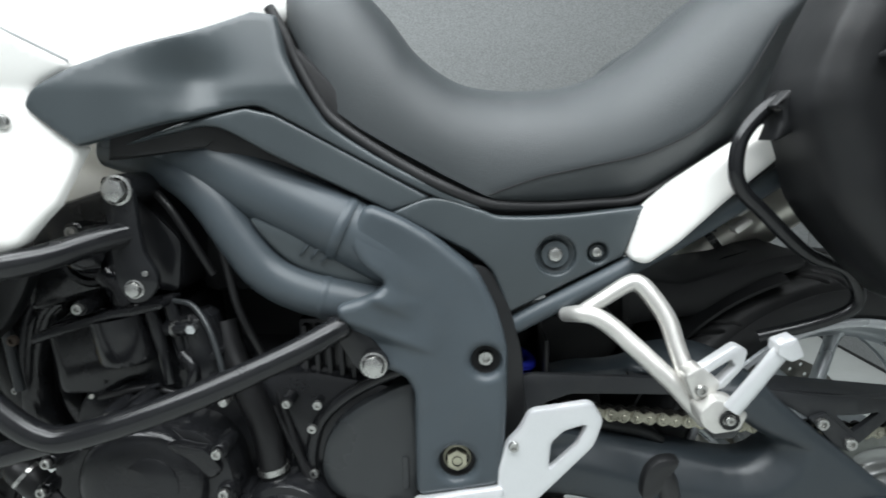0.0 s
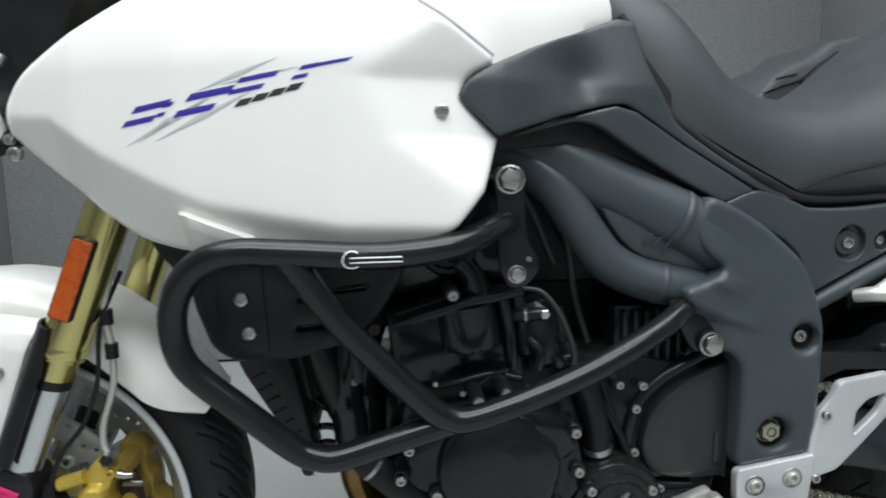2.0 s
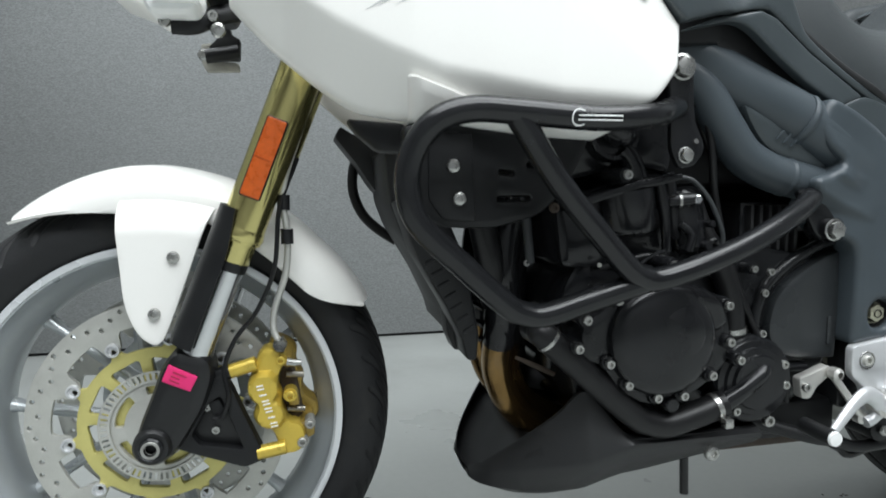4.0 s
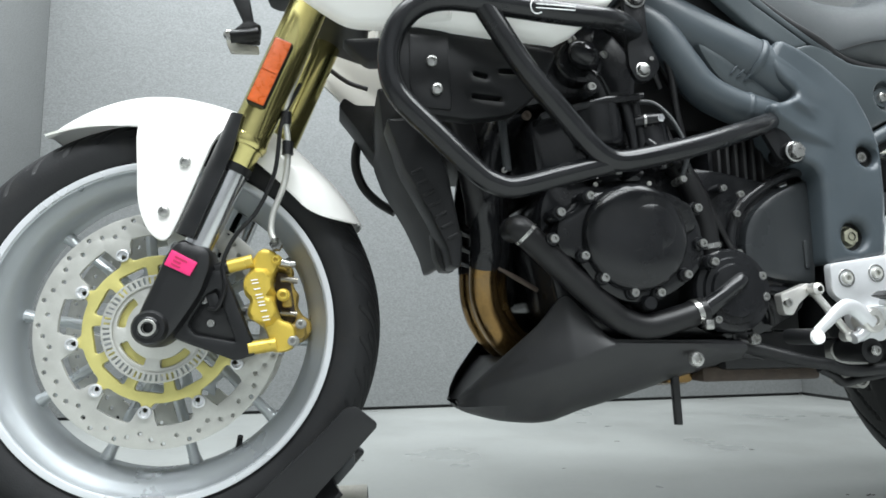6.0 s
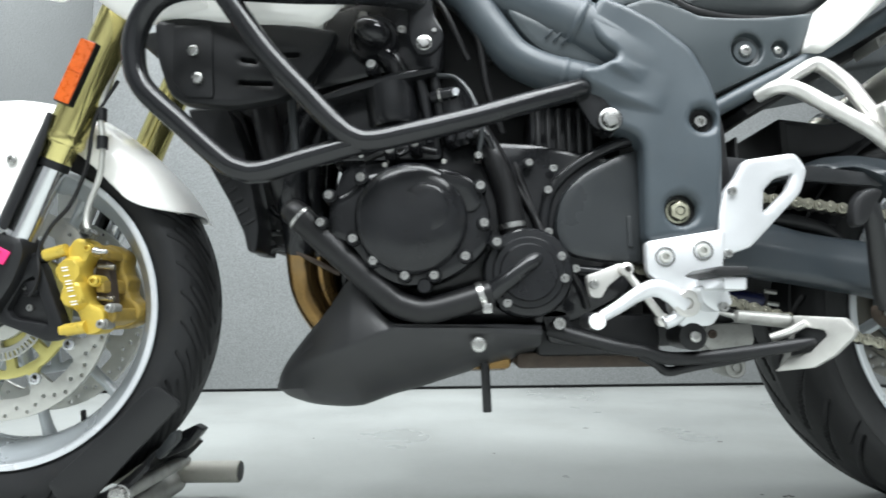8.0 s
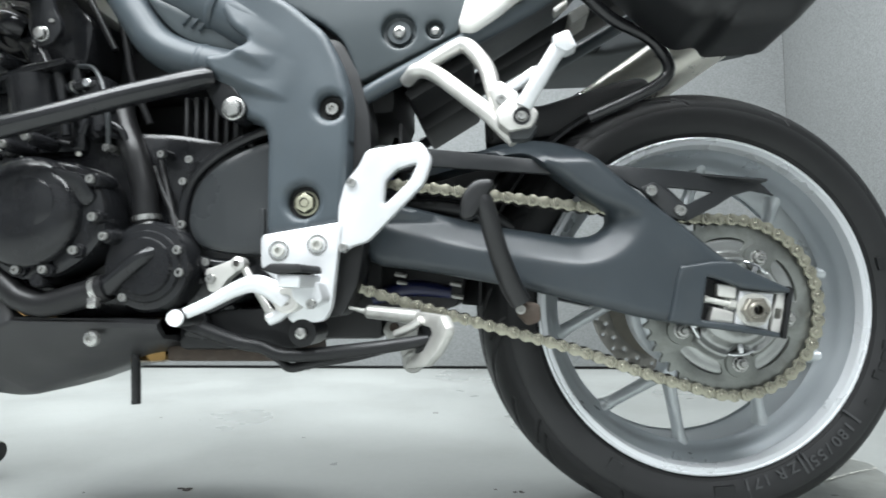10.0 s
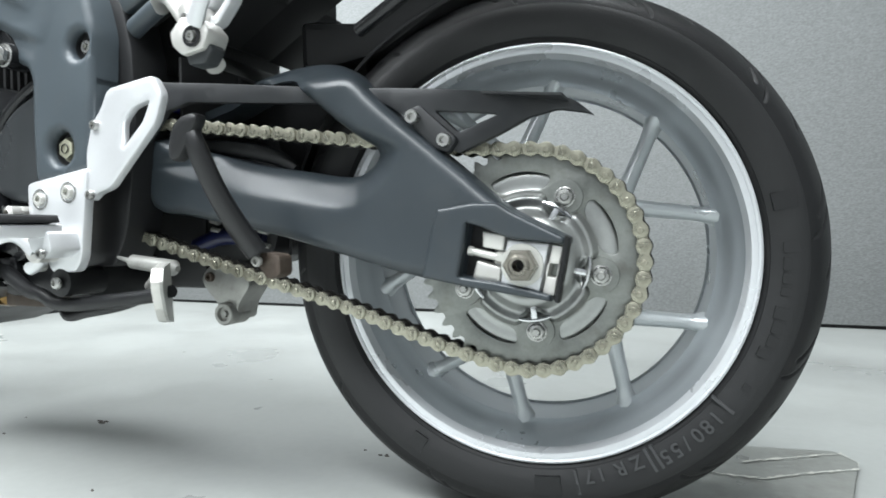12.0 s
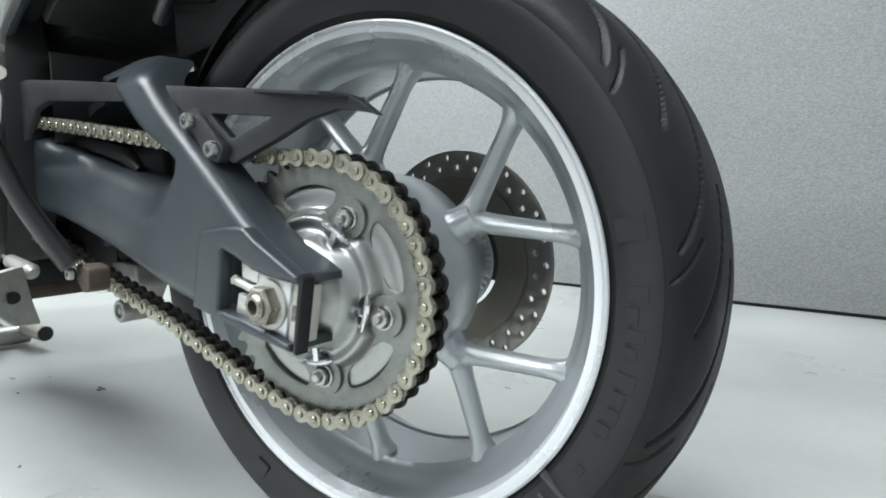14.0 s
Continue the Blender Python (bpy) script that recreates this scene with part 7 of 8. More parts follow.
    part("axle_bore", lathe([(-0.0030, 0.0054), (-0.0031, 0.0001)], (1.511, -0.106, 0.306), 16), M_GAP, ab)
    part("end_cap", slab(fillet([(1.5525, 0.335), (1.5575, 0.331), (1.5465, 0.270), (1.5420, 0.272)], 0.0015), -0.112, -0.100, 0.0015), M_BLACK, s, "black end cap")
    far = fillet([(1.03, 0.37), (1.05, 0.44), (1.46, 0.375), (1.56, 0.33), (1.55, 0.275), (1.40, 0.29)], 0.01)
    part("far_arm", slab(far, 0.225, 0.262, 0.008), M_SWING, s)
    part("cross_tube", tube([(1.06, -0.07, 0.41), (1.06, 0.23, 0.41)], 0.042, 20, bend=False), M_SWING, s)
    # chain guard
    cg = fillet([(0.975, 0.42), (0.985, 0.515), (1.049, 0.526), (1.139, 0.518), (1.222, 0.509), (1.255, 0.505), (1.40, 0.4875), (1.50, 0.4785), (1.535, 0.4765), (1.552, 0.4705), (1.570, 0.4550), (1.562, 0.4580), (1.535, 0.4620), (1.508, 0.4545), (1.480, 0.438), (1.440, 0.418), (1.390, 0.455), (1.36, 0.474), (1.258, 0.486), (1.167, 0.493), (1.097, 0.498), (1.066, 0.489), (1.020, 0.434), (0.993, 0.415)], 0.004)
    tri = fillet([(1.416, 0.463), (1.478, 0.458), (1.440, 0.440)], 0.003)
    def leaned(bm):
        for v in bm.verts:
            v.co.y += 0.34 * softplus(v.co.x - 1.445, 0.02) - 0.12 * softplus(1.22 - v.co.x, 0.02)
        return bm
    g = part("chain_guard", leaned(moulded(cg, lambda x, z: -0.083 - 0.010 * math.exp(-((x - 1.40) / 0.07) ** 2), 0.002, 0.006, 0.010, [tri])), M_GUARD, BIKE, "dark grey plastic chain guard")
    part("guard_tab", slab(fillet([(1.380, 0.462), (1.400, 0.470), (1.442, 0.432), (1.432, 0.418), (1.415, 0.425)], 0.005), -0.0975, -0.086, 0.002), M_GUARD, g)
    bolt(1.394, -0.098, 0.457, 0.0075, g)
    bolt(1.429, -0.098, 0.431, 0.0075, g)
    part("guard_flange", slab(fillet([(1.17, 0.5135), (1.255, 0.504), (1.40, 0.4885), (1.545, 0.4725), (1.545, 0.4695), (1.40, 0.4855), (1.255, 0.501), (1.17, 0.5105)], 0.001), -0.080, -0.030, 0.001), M_GUARD, g)
    part("chain_slider", tube([(1.03, -0.05, 0.450), (1.12, -0.055, 0.447), (1.19, -0.055, 0.432), (1.22, -0.055, 0.415)], [0.010, 0.011, 0.010, 0.006], 10), M_BLACK, BIKE, "black chain rubbing strip")


SC = (1.503, -0.046, 0.308)       # rear sprocket's centre
SR, TEETH = 0.1152, 44
PITCH = 2 * SR * math.sin(math.pi / TEETH)


def chain_y(x):
    """The chain's line: square to the sprocket at the back, then straight to the gearbox."""
    return SC[1] + (RYAW * (x - SC[0]) if x > 1.45 else RYAW * (1.45 - SC[0]) + 0.075 * (x - 1.45))


def chain():
    """Roller chain: pairs of waisted side plates over rollers, one link after another round both sprockets."""
    cx, cz = SC[0], SC[2]
    path = [np.array(p) for p in spline([(0.885, 0.492), (1.00, 0.481), (1.121, 0.4675), (1.30, 0.4435), (1.440, 0.4265), (1.500, 0.4232)], 30)]
    for i in range(1, 120):
        a = radians(90 - (90 + 110) * i / 119)
        path.append(np.array((cx + SR * math.cos(a), cz + SR * math.sin(a))))
    path += [np.array(p) for p in spline([(1.4635, 0.1998), (1.40, 0.2185), (1.300, 0.2530), (1.226, 0.2745), (1.084, 0.3150), (0.96, 0.356), (0.90, 0.382)], 30)]
    path += [np.array((0.90 + 0.056 * math.cos(radians(a)), 0.4375 + 0.056 * math.sin(radians(a)))) for a in range(260, 96, -6)]
    D = [0.0]
    for a, b in zip(path, path[1:]):
        D.append(D[-1] + float(np.linalg.norm(b - a)))
    xs, zs = [p[0] for p in path], [p[1] for p in path]
    n = int(D[-1] // PITCH)

    def at(s):
        x = np.interp(s, D, xs)
        return Vector((x, chain_y(x), np.interp(s, D, zs)))

    def link_mesh(outer):
        bm = bmesh.new()
        p, r0, w = PITCH, 0.0080, 0.0050
        pl = []
        for x0, a0 in ((0.0, 55), (p, -125)):
            for k in range(11):
                a = radians(a0 + 250 * k / 10)
                pl.append(np.array((x0 + r0 * math.cos(a), r0 * math.sin(a))))
            pl.append(np.array((p / 2, -w if x0 == 0 else w)))
        y = 0.0092 if outer else 0.0062
        for s in (-1, 1):
            slab(pl, s * (y + 0.0026), s * y, 0.0008, bm=bm)
        for x in (0, p):
            if outer:
                lathe([(-0.0137, 0.0001), (-0.0137, 0.0026), (-0.0130, 0.0033), (0.0130, 0.0033), (0.0137, 0.0026), (0.0137, 0.0001)], (x, 0, 0), 12, bm=bm)
            else:
                lathe([(-0.0062, 0.0052), (0.0062, 0.0052)], (x, 0, 0), 14, bm=bm)
        me = bpy.data.meshes.new("chain_link")
        bmesh.ops.recalc_face_normals(bm, faces=bm.faces)
        bm.to_mesh(me)
        bm.free()
        me.materials.append(M_CHAIN)
        me.materials.append(M_GREASE)
        for face in me.polygons:
            # grease blackens the rollers and the inner row of plates
            face.material_index = 1 if face.center.y > -0.0055 else 0
        me.shade_smooth()
        me.set_sharp_from_angle(angle=radians(40))
        return me
    meshes = (link_mesh(True), link_mesh(False))
    root = new("drive_chain")
    root.parent = BIKE
    tagged(root, "brassy steel roller chain")
    for i in range(n):
        a, b = at(i * PITCH), at((i + 1) * PITCH)
        ex = (b - a).normalized()
        ey = (Vector((0, 1, 0)) - ex * ex.y).normalized()
        ez = ex.cross(ey)
        ob = new("chain_link", meshes[i % 2])
        ob.matrix_basis = Matrix.Translation(a) @ Matrix((ex, ey, ez)).transposed().to_4x4()
        ob.parent = root


def toothed(c, R, teeth, depth, n=6):
    out = []
    for i in range(teeth):
        for k, q in ((0.0, -depth), (0.18, -depth * 0.8), (0.36, 0.5 * depth), (0.5, depth), (0.64, 0.5 * depth), (0.82, -depth * 0.8)):
            a = 2 * math.pi * (i + k) / teeth
            out.append(np.array((c[0] + (R + q) * math.cos(a), c[1] + (R + q) * math.sin(a))))
    return out


def sprocket():
    """Rear sprocket and its carrier, built square on and then set to the wheel's line."""
    wins = []
    for k in range(5):
        m = radians(60 + 36 + 72 * k)
        pts = [np.array((r * math.cos(m + o), r * math.sin(m + o))) for r, o in ((0.0900, -0.37), (0.0922, -0.18), (0.0926, 0.0), (0.0922, 0.18), (0.0900, 0.37), (0.077, 0.34), (0.0715, 0.18), (0.070, 0.0), (0.0715, -0.18), (0.077, -0.34))]
        wins.append(fillet(pts, 0.007))
    wins.append(circle(0, 0, 0.050, 40))
    sp = part("sprocket", slab(toothed((0, 0), SR - 0.0005, TEETH, 0.0045), -0.0035, 0.0035, 0.0008, wins), M_SPROCK, BIKE, "zinc-plated rear sprocket with five kidney windows")
    sp.matrix_basis = pose(*SC, 0, 0, math.degrees(RYAW))
    # carrier: a dished casting whose wall swells between the five studs
    rows = [(0.016, 0.0928), (0.0020, 0.0912), (-0.0008, 0.0860), (-0.0008, 0.0780), (-0.0030, 0.0715), (-0.0110, 0.0675), (-0.0150, 0.0640), (-0.0125, 0.0585), (-0.0120, 0.0545), (-0.0170, 0.0500), (-0.0240, 0.0450), (-0.0270, 0.0390), (-0.0330, 0.0340), (-0.0420, 0.0310), (-0.0460, 0.0270), (-0.0460, 0.0120)]
    rows = [tuple(p) for p in spline(rows, 3)]
    rings = []
    for i in range(120):
        a = 2 * math.pi * i / 120
        lobe = max(0.0, math.cos(5 * (a - radians(60)))) ** 1.5
        ring = []
        for y, r in rows:
            pull = 0.17 * lobe * min(1.0, max(0.0, (r - 0.048) / 0.01)) * (r < 0.0745)
            ring.append((r * (1 - pull) * math.cos(a), y + 0.010 * lobe * (0.058 < r < 0.0745), r * (1 - pull) * math.sin(a)))
        rings.append(ring)
    part("carrier", loft(rings + rings[:1], False, False), M_CARRIER2, sp, "machined sprocket carrier with five swollen pockets", 60)
    part("carrier_back", lathe([(0.004, 0.098), (0.03, 0.090), (0.03, 0.03)], (0, 0, 0), 48), M_WHEEL, sp)
    for k in range(5):
        a = radians(60 - 72 * k)
        ca, sa = math.cos(a), math.sin(a)
        x, z = 0.0745 * ca, 0.0745 * sa
        part("stud_pad", lathe([(0.0, 0.0185), (-0.0045, 0.018), (-0.0055, 0.0001)], (x, -0.003, z), 24), M_SPROCK, sp)
        bolt(x, -0.0080, z, 0.0085, sp, M_BOLT, "hex")
        part("stud", lathe([(0, 0.0047), (-0.014, 0.0047), (-0.016, 0.0035), (-0.016, 0.0001)], (x, -0.004, z), 12), M_BOLT, sp)
        tab = [(0.042, -0.0028), (0.0620, -0.0030), (0.0620, 0.0030), (0.042, 0.0028)]
        part("lock_tab", slab([(ca * u - sa * v, sa * u + ca * v) for u, v in tab], -0.0165, -0.0125, 0.0006), M_CHROME, sp)
        pts = [(0.0615 * math.cos(a + o), -0.0145 + 0.02 * o * o, 0.0615 * math.sin(a + o)) for o in (-0.27, -0.14, 0, 0.14, 0.27)]
        part("lock_strip", tube(pts, [0.0016, 0.0026, 0.0026, 0.0026, 0.0016], 8), M_CHROME, sp)


def rear_wheel():
    hub = [(-0.104, 0.050), (-0.104, 0.090), (-0.098, 0.100), (-0.085, 0.103), (-0.030, 0.099), (-0.005, 0.085), (0.020, 0.066), (0.060, 0.056), (0.084, 0.058), (0.084, 0.012), (-0.104, 0.012)]
    w = part("rear_wheel", lathe(hub, RC, 56, True, RYAW), M_WHEEL, BIKE, "silver cast rear wheel with five pairs of forked spokes")
    rim = [(-0.080, 0.2342), (-0.0815, 0.2295), (-0.079, 0.2223), (-0.067, 0.2190), (-0.061, 0.2125), (-0.051, 0.2068), (-0.043, 0.2035), (-0.039, 0.1990), (-0.037, 0.1968), (-0.0345, 0.1966), (-0.032, 0.1990), (-0.014, 0.1978), (0.014, 0.1978), (0.032, 0.1990), (0.0345, 0.1966), (0.037, 0.1968), (0.039, 0.1990), (0.043, 0.2035), (0.051, 0.2068), (0.061, 0.2125), (0.067, 0.2190), (0.079, 0.2223), (0.0815, 0.2295), (0.080, 0.2342), (0.068, 0.2259), (0.045, 0.2157), (-0.045, 0.2157), (-0.068, 0.2259)]
    rim = [(y * 1.095, r * 1.029) for y, r in rim]
    part("rim", lathe(rim, RC, 144, True, RYAW), M_WHEEL, w)
    part("rim_edge", lathe([(y * 1.095, r * 1.029) for y, r in ((-0.0826, 0.2336), (-0.0838, 0.2315), (-0.0828, 0.2296), (-0.0818, 0.2292), (-0.0822, 0.2282), (-0.0812, 0.2229), (-0.0690, 0.2193), (-0.069, 0.2218), (-0.078, 0.2316))], RC, 144, True, RYAW), M_LIP, w, "bright machined rim edge")
    wheel_spokes(RC, 0.114, 0.204, 53, 30.4, 0.0092, -0.046, w, RYAW, 0.088, -0.030)
    t = tyre([(-0.079, 0.2315), (-0.090, 0.247), (-0.0955, 0.264), (-0.0950, 0.279), (-0.085, 0.298), (-0.053, 0.3145), (0, 0.320)], RC, groove_rear, BIKE, "wide black road tyre with curved tread cuts", 1300, RYAW)
    sidewall_text(t)
    # rear disc
    c = (1.4805, 0.190, RC[2])
    part("rear_disc", drilled_ring(0.094, 0.1275, -0.0025, 0.0025, c, [(0.120, 26, 0.0), (0.108, 26, 0.5)], 0.0036), M_DISC2, w, "drilled steel rear brake disc")
    part("disc_hub", lathe([(-0.004, 0.097), (0.003, 0.097), (0.003, 0.060), (-0.004, 0.060)], c, 48, True), M_HUB, w, "dusty disc centre")
    slots = []
    for i in range(40):
        a = 2 * math.pi * i / 40
        e, n = np.array((math.cos(a), math.sin(a))), np.array((-math.sin(a), math.cos(a)))
        b = np.array((c[0], c[2]))
        slots.append([b + e * 0.047 + n * 0.0015, b + e * 0.047 - n * 0.0015, b + e * 0.055 - n * 0.0018, b + e * 0.055 + n * 0.0018])
    slots.append(circle(c[0], c[2], 0.041, 40))
    part("speed_ring", slab(circle(c[0], c[2], 0.058, 60), c[1] - 0.012, c[1] - 0.010, 0.0003, slots), M_STEEL, w, "slotted steel speed-sensor ring")
    sprocket()
    part("axle", tube([(1.511, -0.10, 0.306), (1.470, 0.27, 0.309)], 0.011, 16, bend=False), M_STEEL, w)


def sidewall_text(parent):
    """The size marking on the sidewall, one raised character after another along the bead."""
    def put(char, deg, size, rad):
        cu = bpy.data.curves.new("marking", "FONT")
        cu.body, cu.size, cu.align_x, cu.extrude = char, size, "CENTER", 0.0004
        cu.offset = 0.0003
        ob = bpy.data.objects.new("marking", cu)
        scene.collection.objects.link(ob)
        me = bpy.data.meshes.new_from_object(ob.evaluated_get(bpy.context.evaluated_depsgraph_get()))
        bpy.data.objects.remove(ob)
        bpy.data.curves.remove(cu)
        a = radians(deg)
        # upright points outwards along the radius, the face looks towards -y
        e_r, e_t = Vector((math.cos(a), 0, math.sin(a))), Vector((math.sin(a), 0, -math.cos(a)))
        m = Matrix(((e_t.x, e_r.x, 0, 0), (0, 0, -1, 0), (e_t.z, e_r.z, 0, 0), (0, 0, 0, 1)))
        m.translation = Vector((RC[0] + rad * math.cos(a) , RC[1] - 0.0982 + RYAW * rad * math.cos(a), RC[2] + rad * math.sin(a)))
        me.transform(m)
        me.materials.clear()
        me.materials.append(M_MARK)
        o2 = new("marking", me)
        o2.parent = parent
        return o2
    # worn band of the sidewall, standing a little proud, with a maker's script as plain bars
    band = [(-0.0860, 0.2450), (-0.0905, 0.2470), (-0.0945, 0.2560), (-0.0966, 0.2640), (-0.0968, 0.2720), (-0.0962, 0.2790), (-0.0940, 0.2835), (-0.0900, 0.2850)]
    part("sidewall_band", lathe([(y - 0.0004, r) for y, r in band], RC, 180, False, RYAW), M_BAND, parent, "dull grey band of worn sidewall")
    for d0, d1, r0, r1 in ((14.5, 10.5, 0.2530, 0.2760), (3.0, 0.6, 0.2580, 0.2730), (-0.5, -3.4, 0.2580, 0.2660), (-4.2, -6.4, 0.2580, 0.2720), (-7.4, -9.2, 0.2580, 0.2680), (-12.0, -14.6, 0.2560, 0.2720), (-15.4, -18.0, 0.2580, 0.2680), (-18.8, -21.2, 0.2580, 0.2680), (-22.0, -24.2, 0.2540, 0.2660), (-31.2, -32.8, 0.2590, 0.2660), (-83.5, -90.0, 0.2530, 0.2740), (-120.0, -124.0, 0.2540, 0.2730)):
        pts = [np.array((r * math.cos(radians(d)), r * math.sin(radians(d)))) for r, d in ((r0, d0), (r1, d0), (r1, 0.5 * (d0 + d1)), (r1, d1), (r0, d1), (r0, 0.5 * (d0 + d1)))]
        ob = part("script_bar", slab(pts, -0.0978, -0.0930, 0), M_BAND2 if d0 > 10 or d0 < -80 else M_BAND, parent)
        ob.matrix_basis = pose(*RC, 0, 0, math.degrees(RYAW))
    for ch, deg in zip("180/55", TEXT_A):
        put(ch, deg, 0.0220, 0.2600)
    for ch, deg in zip("ZR17", TEXT_B):
        put(ch, deg, 0.0210, 0.2520)
    for d0, d1, r0, r1 in ((TEXT_BARS[0], TEXT_BARS[0] + 0.7, 0.250, 0.277), (TEXT_BARS[1], TEXT_BARS[1] + 0.7, 0.250, 0.277), (TEXT_BARS[2], TEXT_BARS[2] + 0.7, 0.250, 0.277), (TEXT_BARS[3], TEXT_BARS[3] + 0.6, 0.250, 0.277)):
        pts = [np.array((RC[0] + r * math.cos(radians(d)), RC[2] + r * math.sin(radians(d)))) for r, d in ((r0, d0), (r1, d0), (r1, d1), (r0, d1))]
        part("marking_bar", slab(pts, RC[1] - 0.0970 + RYAW * (pts[0][0] - RC[0]), RC[1] - 0.090 + RYAW * (pts[0][0] - RC[0]), 0), M_MARK, parent)


TEXT_A = (-40.3, -43.3, -46.2, -49.3, -52.1, -55.0)
TEXT_B = (-61.6, -65.8, -70.7, -73.7)
TEXT_BARS = (-37.5, -57.2, -58.9, -77.3)


def shock():
    part("rear_shock", tube([(0.985, 0.03, 0.36), (1.06, 0.04, 0.56)], 0.022, 16, bend=False), M_BLACK, BIKE)
    pts = []
    for i in range(72):
        t = i / 71
        a = t * 2 * math.pi * 2.2
        pts.append((1.028 + 0.008 * t + 0.021 * math.cos(a), -0.038 + 0.021 * math.sin(a), 0.496 + 0.032 * t - 0.008 * math.cos(a)))
    # added plate that hides the blue spring from behind
    part("spring_screen", box(1.067, 1.072, -0.082, 0.06, 0.45, 0.560, 0.002), M_GAP, BIKE, "plain black plate added to screen the shock spring")
    part("shock_spring", tube(pts, 0.0062, 8, bend=False), M_BLUE, BIKE, "blue coil spring of the rear shock")


def luggage():
    p = thing("pannier_case", "black plastic pannier case hung beside the tail", "pannier", at=(0, 0, 0))
    out = fillet([(1.325, 0.935), (1.305, 0.890), (1.291, 0.846), (1.288, 0.825), (1.293, 0.800), (1.299, 0.784), (1.307, 0.764), (1.315, 0.736), (1.330, 0.712), (1.365, 0.672), (1.398, 0.640), (1.415, 0.624), (1.443, 0.628), (1.449, 0.614), (1.52, 0.616), (1.60, 0.70), (1.76, 0.76), (1.80, 0.90), (1.72, 1.02), (1.36, 1.02)], 0.012)
    b = part("shell", moulded(out, lambda x, z: -0.262 + 0.02 * math.cos((z - 0.78) * 6), 0.03, 0.085, 0.012), M_BLACK, p, sharp=60)
    lid = fillet([(1.360, 0.86), (1.36, 1.00), (1.74, 1.00), (1.74, 0.79), (1.56, 0.73), (1.43, 0.66), (1.37, 0.74)], 0.03)
    part("lid", moulded(lid, lambda x, z: -0.300, 0.02, 0.03, 0.012), M_BLACK, p, sharp=60)
    for i in range(3):
        part("vent_slot", slab(fillet([(1.330 + 0.006 * i, 0.862 + 0.012 * i), (1.358 + 0.006 * i, 0.876 + 0.012 * i), (1.358 + 0.006 * i, 0.880 + 0.012 * i), (1.330 + 0.006 * i, 0.866 + 0.012 * i)], 0.001, 2), -0.262, -0.23, 0), M_GAP, p)
    f = thing("pannier_case", "black plastic pannier case hung on the far side of the tail", "pannier", at=(0, 0, 0))
    out = fillet([(1.226, 0.890), (1.242, 0.911), (1.269, 0.942), (1.310, 0.968), (1.352, 0.983), (1.393, 1.013), (1.489, 1.033), (1.74, 1.05), (1.80, 0.98), (1.77, 0.86), (1.42, 0.80), (1.30, 0.80), (1.24, 0.85)], 0.012)
    part("mount_bar", tube([(1.36, 0.215, 0.770), (1.38, 0.30, 0.80), (1.42, 0.40, 0.83)], 0.009, 10), M_TUBE, f)
    sh = part("shell", moulded(out, lambda x, z: 0.345 + 0.25 * softplus(z - 0.935 - 0.12 * (x - 1.30), 0.01), 0.010, 0.20, 0.010), M_SEAT, f, sharp=45)
    part("lid_seam", tube([(x, 0.343, z) for x, z in ((1.243, 0.908), (1.28, 0.922), (1.315, 0.932), (1.345, 0.955), (1.392, 0.985), (1.44, 1.0))], 0.0016, 6), M_GAP, sh)
    part("lid_gap", slab([(1.315, 0.934), (1.385, 0.927), (1.388, 0.922), (1.318, 0.928)], 0.3425, 0.36, 0), M_GAP, sh)
    part("lid_groove", tube([(1.268, 0.3455, 0.936), (1.29, 0.3455, 0.941), (1.312, 0.3455, 0.945)], 0.0012, 6), M_GAP, sh)
    part("lid_catch", slab(fillet([(1.398, 0.990), (1.43, 1.006), (1.438, 0.998), (1.405, 0.980)], 0.004), 0.345, 0.37, 0.004), M_GREY, sh)
    r = thing("luggage_rail", "black bent steel pannier rail bolted to the tail", "rail")
    part("rail_tube", tube([(1.335, -0.150, 0.862), (1.300, -0.156, 0.840), (1.272, -0.160, 0.820), (1.253, -0.164, 0.796), (1.248, -0.166, 0.766), (1.256, -0.164, 0.744), (1.280, -0.158, 0.722), (1.340, -0.136, 0.672), (1.388, -0.118, 0.652), (1.409, -0.110, 0.635), (1.419, -0.107, 0.613), (1.409, -0.104, 0.596), (1.372, -0.095, 0.578), (1.322, -0.080, 0.560)], 0.0078, 14), M_TUBE, r)
    clip = part("rail_clip", slab(fillet([(1.274, 0.826), (1.287, 0.839), (1.312, 0.858), (1.306, 0.831), (1.299, 0.803), (1.284, 0.794), (1.277, 0.793), (1.284, 0.812), (1.283, 0.823)], 0.003), -0.182, -0.146, 0.004), M_BLACK, r)
    part("clip_hole", slab(circle(1.297, 0.834, 0.0035, 12), -0.1835, -0.181, 0), M_GAP, clip)


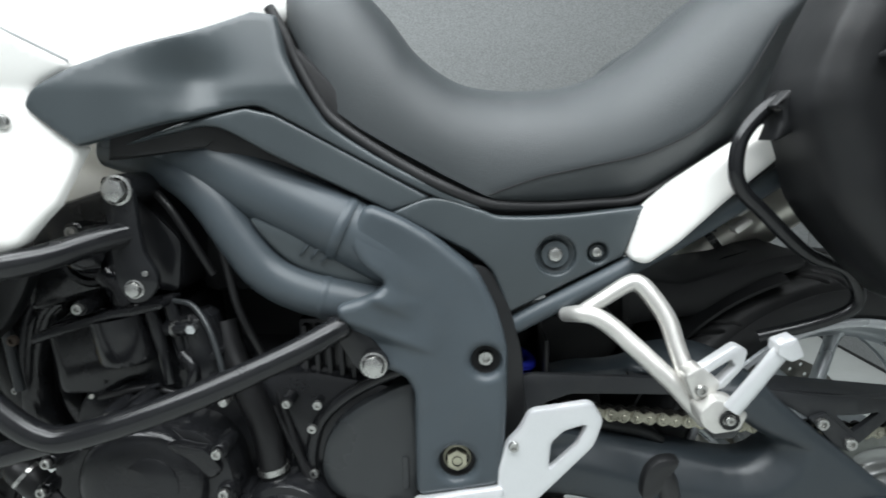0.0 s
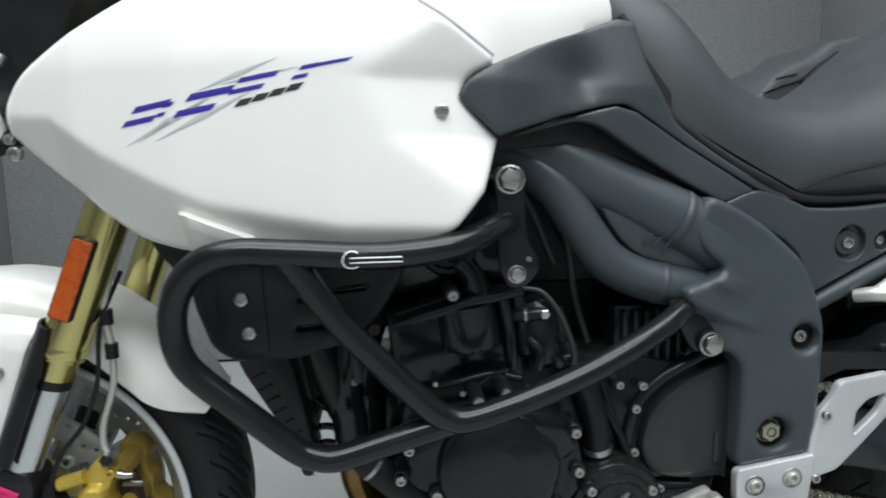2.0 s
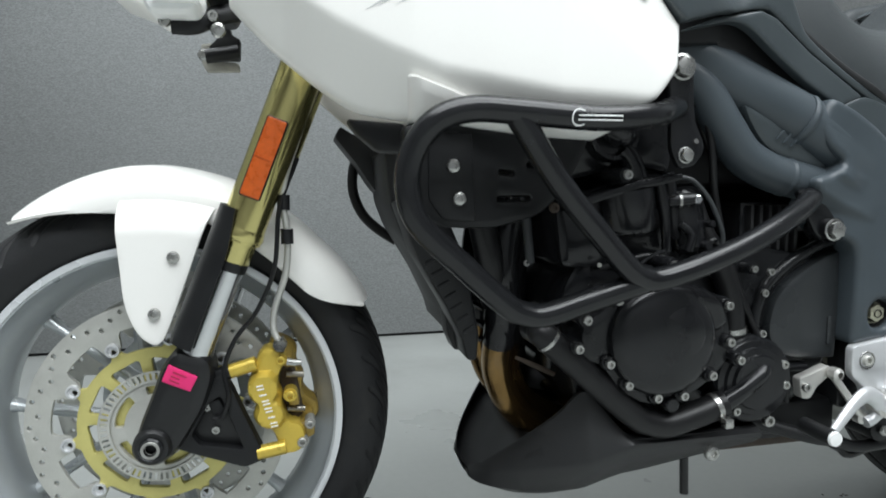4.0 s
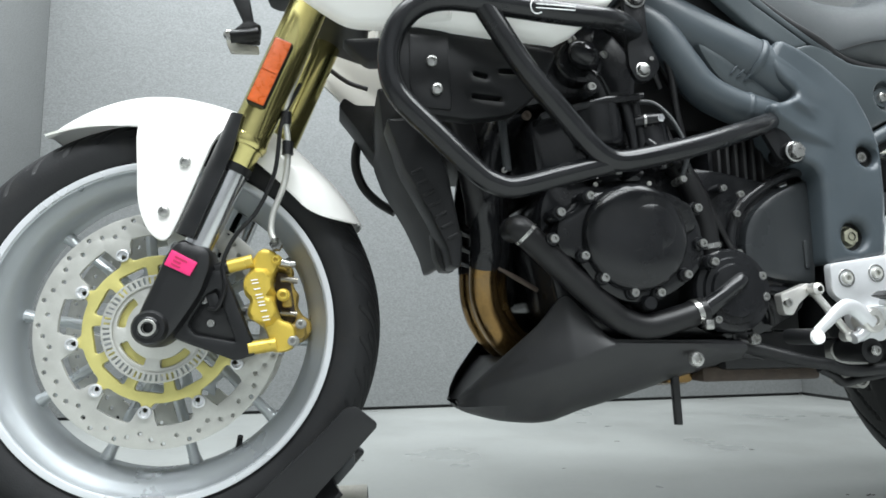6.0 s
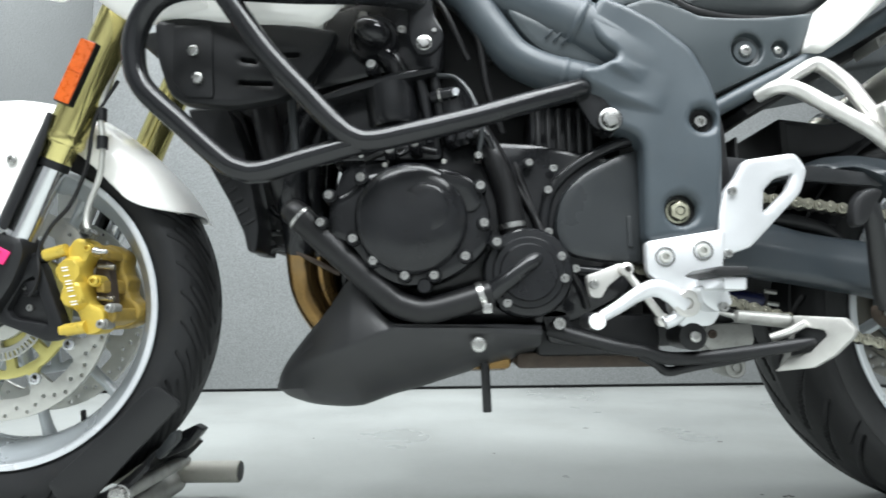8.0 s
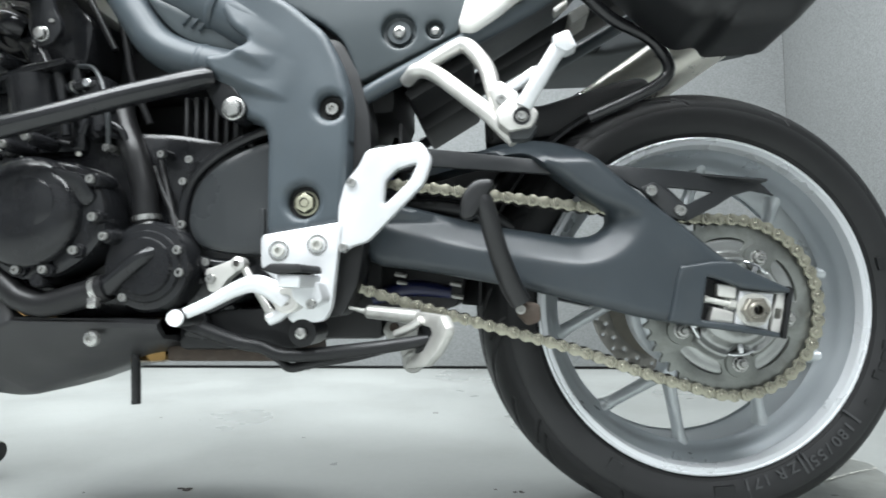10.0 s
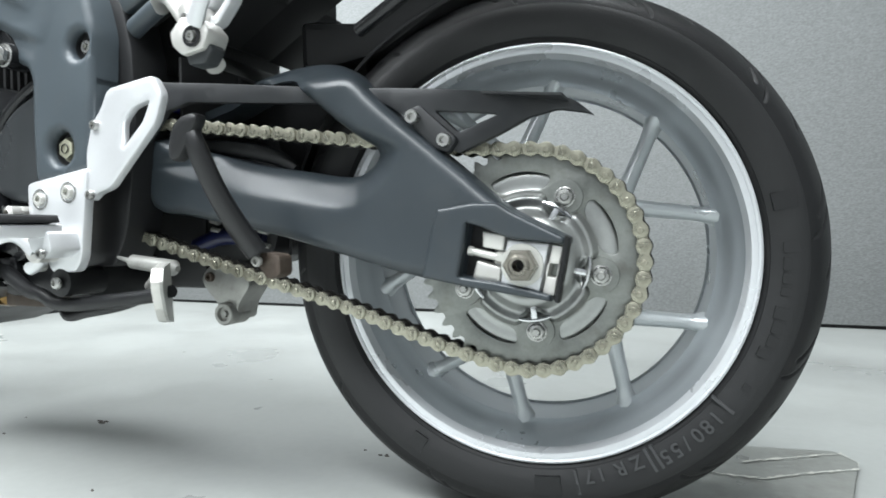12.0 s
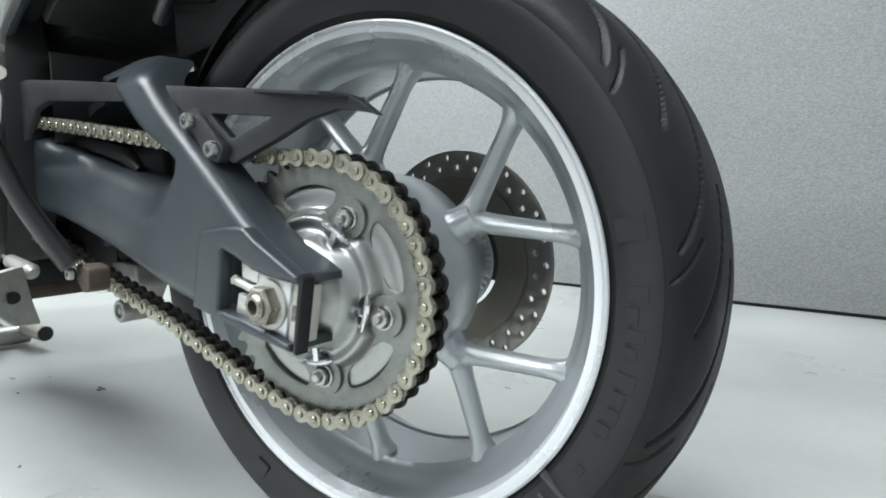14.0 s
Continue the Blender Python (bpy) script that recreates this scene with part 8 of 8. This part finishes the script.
def wheel_chock():
    c = thing("wheel_chock", "black steel wheel chock that holds the front tyre upright", "wheel chock")
    rings = []
    for i in range(15):
        a = radians(-76 + 34 * i / 14)
        ring = []
        prof = [(-0.095, 0.320), (-0.080, 0.312), (-0.05, 0.305), (0.0, 0.302), (0.05, 0.305), (0.080, 0.312), (0.095, 0.320)]
        for y, r in prof:
            ring.append((FC[0] + r * math.cos(a), FC[1] + y, max(0.004, FC[2] + r * math.sin(a))))
        for y, r in prof[::-1]:
            ring.append((FC[0] + (r + 0.006) * math.cos(a), FC[1] + y, max(0.002, FC[2] + (r + 0.006) * math.sin(a))))
        rings.append(ring)
    part("cradle", loft(rings), M_BLACK, c)
    side = fillet([(0.11, 0.092), (0.156, 0.135), (0.206, 0.180), (0.244, 0.220), (0.258, 0.222), (0.285, 0.200), (0.285, 0.194), (0.236, 0.142), (0.206, 0.110), (0.17, 0.070), (0.14, 0.050)], 0.005)
    part("side_plate", slab(side, FC[1] - 0.108, FC[1] - 0.101, 0.001), M_BAND2, c)
    leaf = fillet([(0.226, 0.118), (0.252, 0.150), (0.259, 0.150), (0.259, 0.136), (0.235, 0.110)], 0.004)
    part("rear_leaf", slab(leaf, -0.03, -0.012, 0.002), M_COVER, c, "grey steel leaf")
    part("front_cradle", slab(fillet([(-0.20, 0.004), (-0.30, 0.16), (-0.285, 0.165), (-0.17, 0.012)], 0.004), FC[1] - 0.08, FC[1] + 0.08, 0.001), M_TUBE, c)
    part("base_tube", tube([(0.285, 0.175, 0.0445), (0.12, 0.175, 0.0445), (-0.25, 0.175, 0.0445)], 0.0185, 20, bend=False), M_CREAM, c, "worn cream-painted base tube")
    part("tube_bore", lathe([(0, 0.0165), (0.001, 0.0001)], (0, 0, 0), 20), M_GAP, c).matrix_basis = pose(0.2865, 0.175, 0.0445, 0, 0, -90)
    part("cross_tube", tube([(0.165, -0.13, 0.030), (0.165, 0.18, 0.030)], 0.024, 18, bend=False), M_STAND, c)
    part("base_rail", box(0.10, 0.205, -0.16, -0.10, 0.0, 0.045, 0.006), M_TUBE, c)
    part("hinge", tube([(0.205, -0.09, 0.075), (0.205, 0.13, 0.075)], 0.011, 14, bend=False), M_STAND, c)
    bolt(0.205, FC[1] - 0.10, 0.075, 0.012, c, kind="hex")
    part("latch", slab(fillet([(0.200, 0.120), (0.262, 0.150), (0.276, 0.142), (0.25, 0.112), (0.205, 0.095)], 0.005), 0.03, 0.05, 0.003), M_TUBE, c)
    part("foot", box(-0.30, 0.20, -0.02, 0.06, 0.0, 0.014, 0.003), M_STAND, c)


frame_casting()
crash_bars()
engine()
footrests()
swingarm()
chain()
rear_wheel()
shock()
luggage()
wheel_chock()
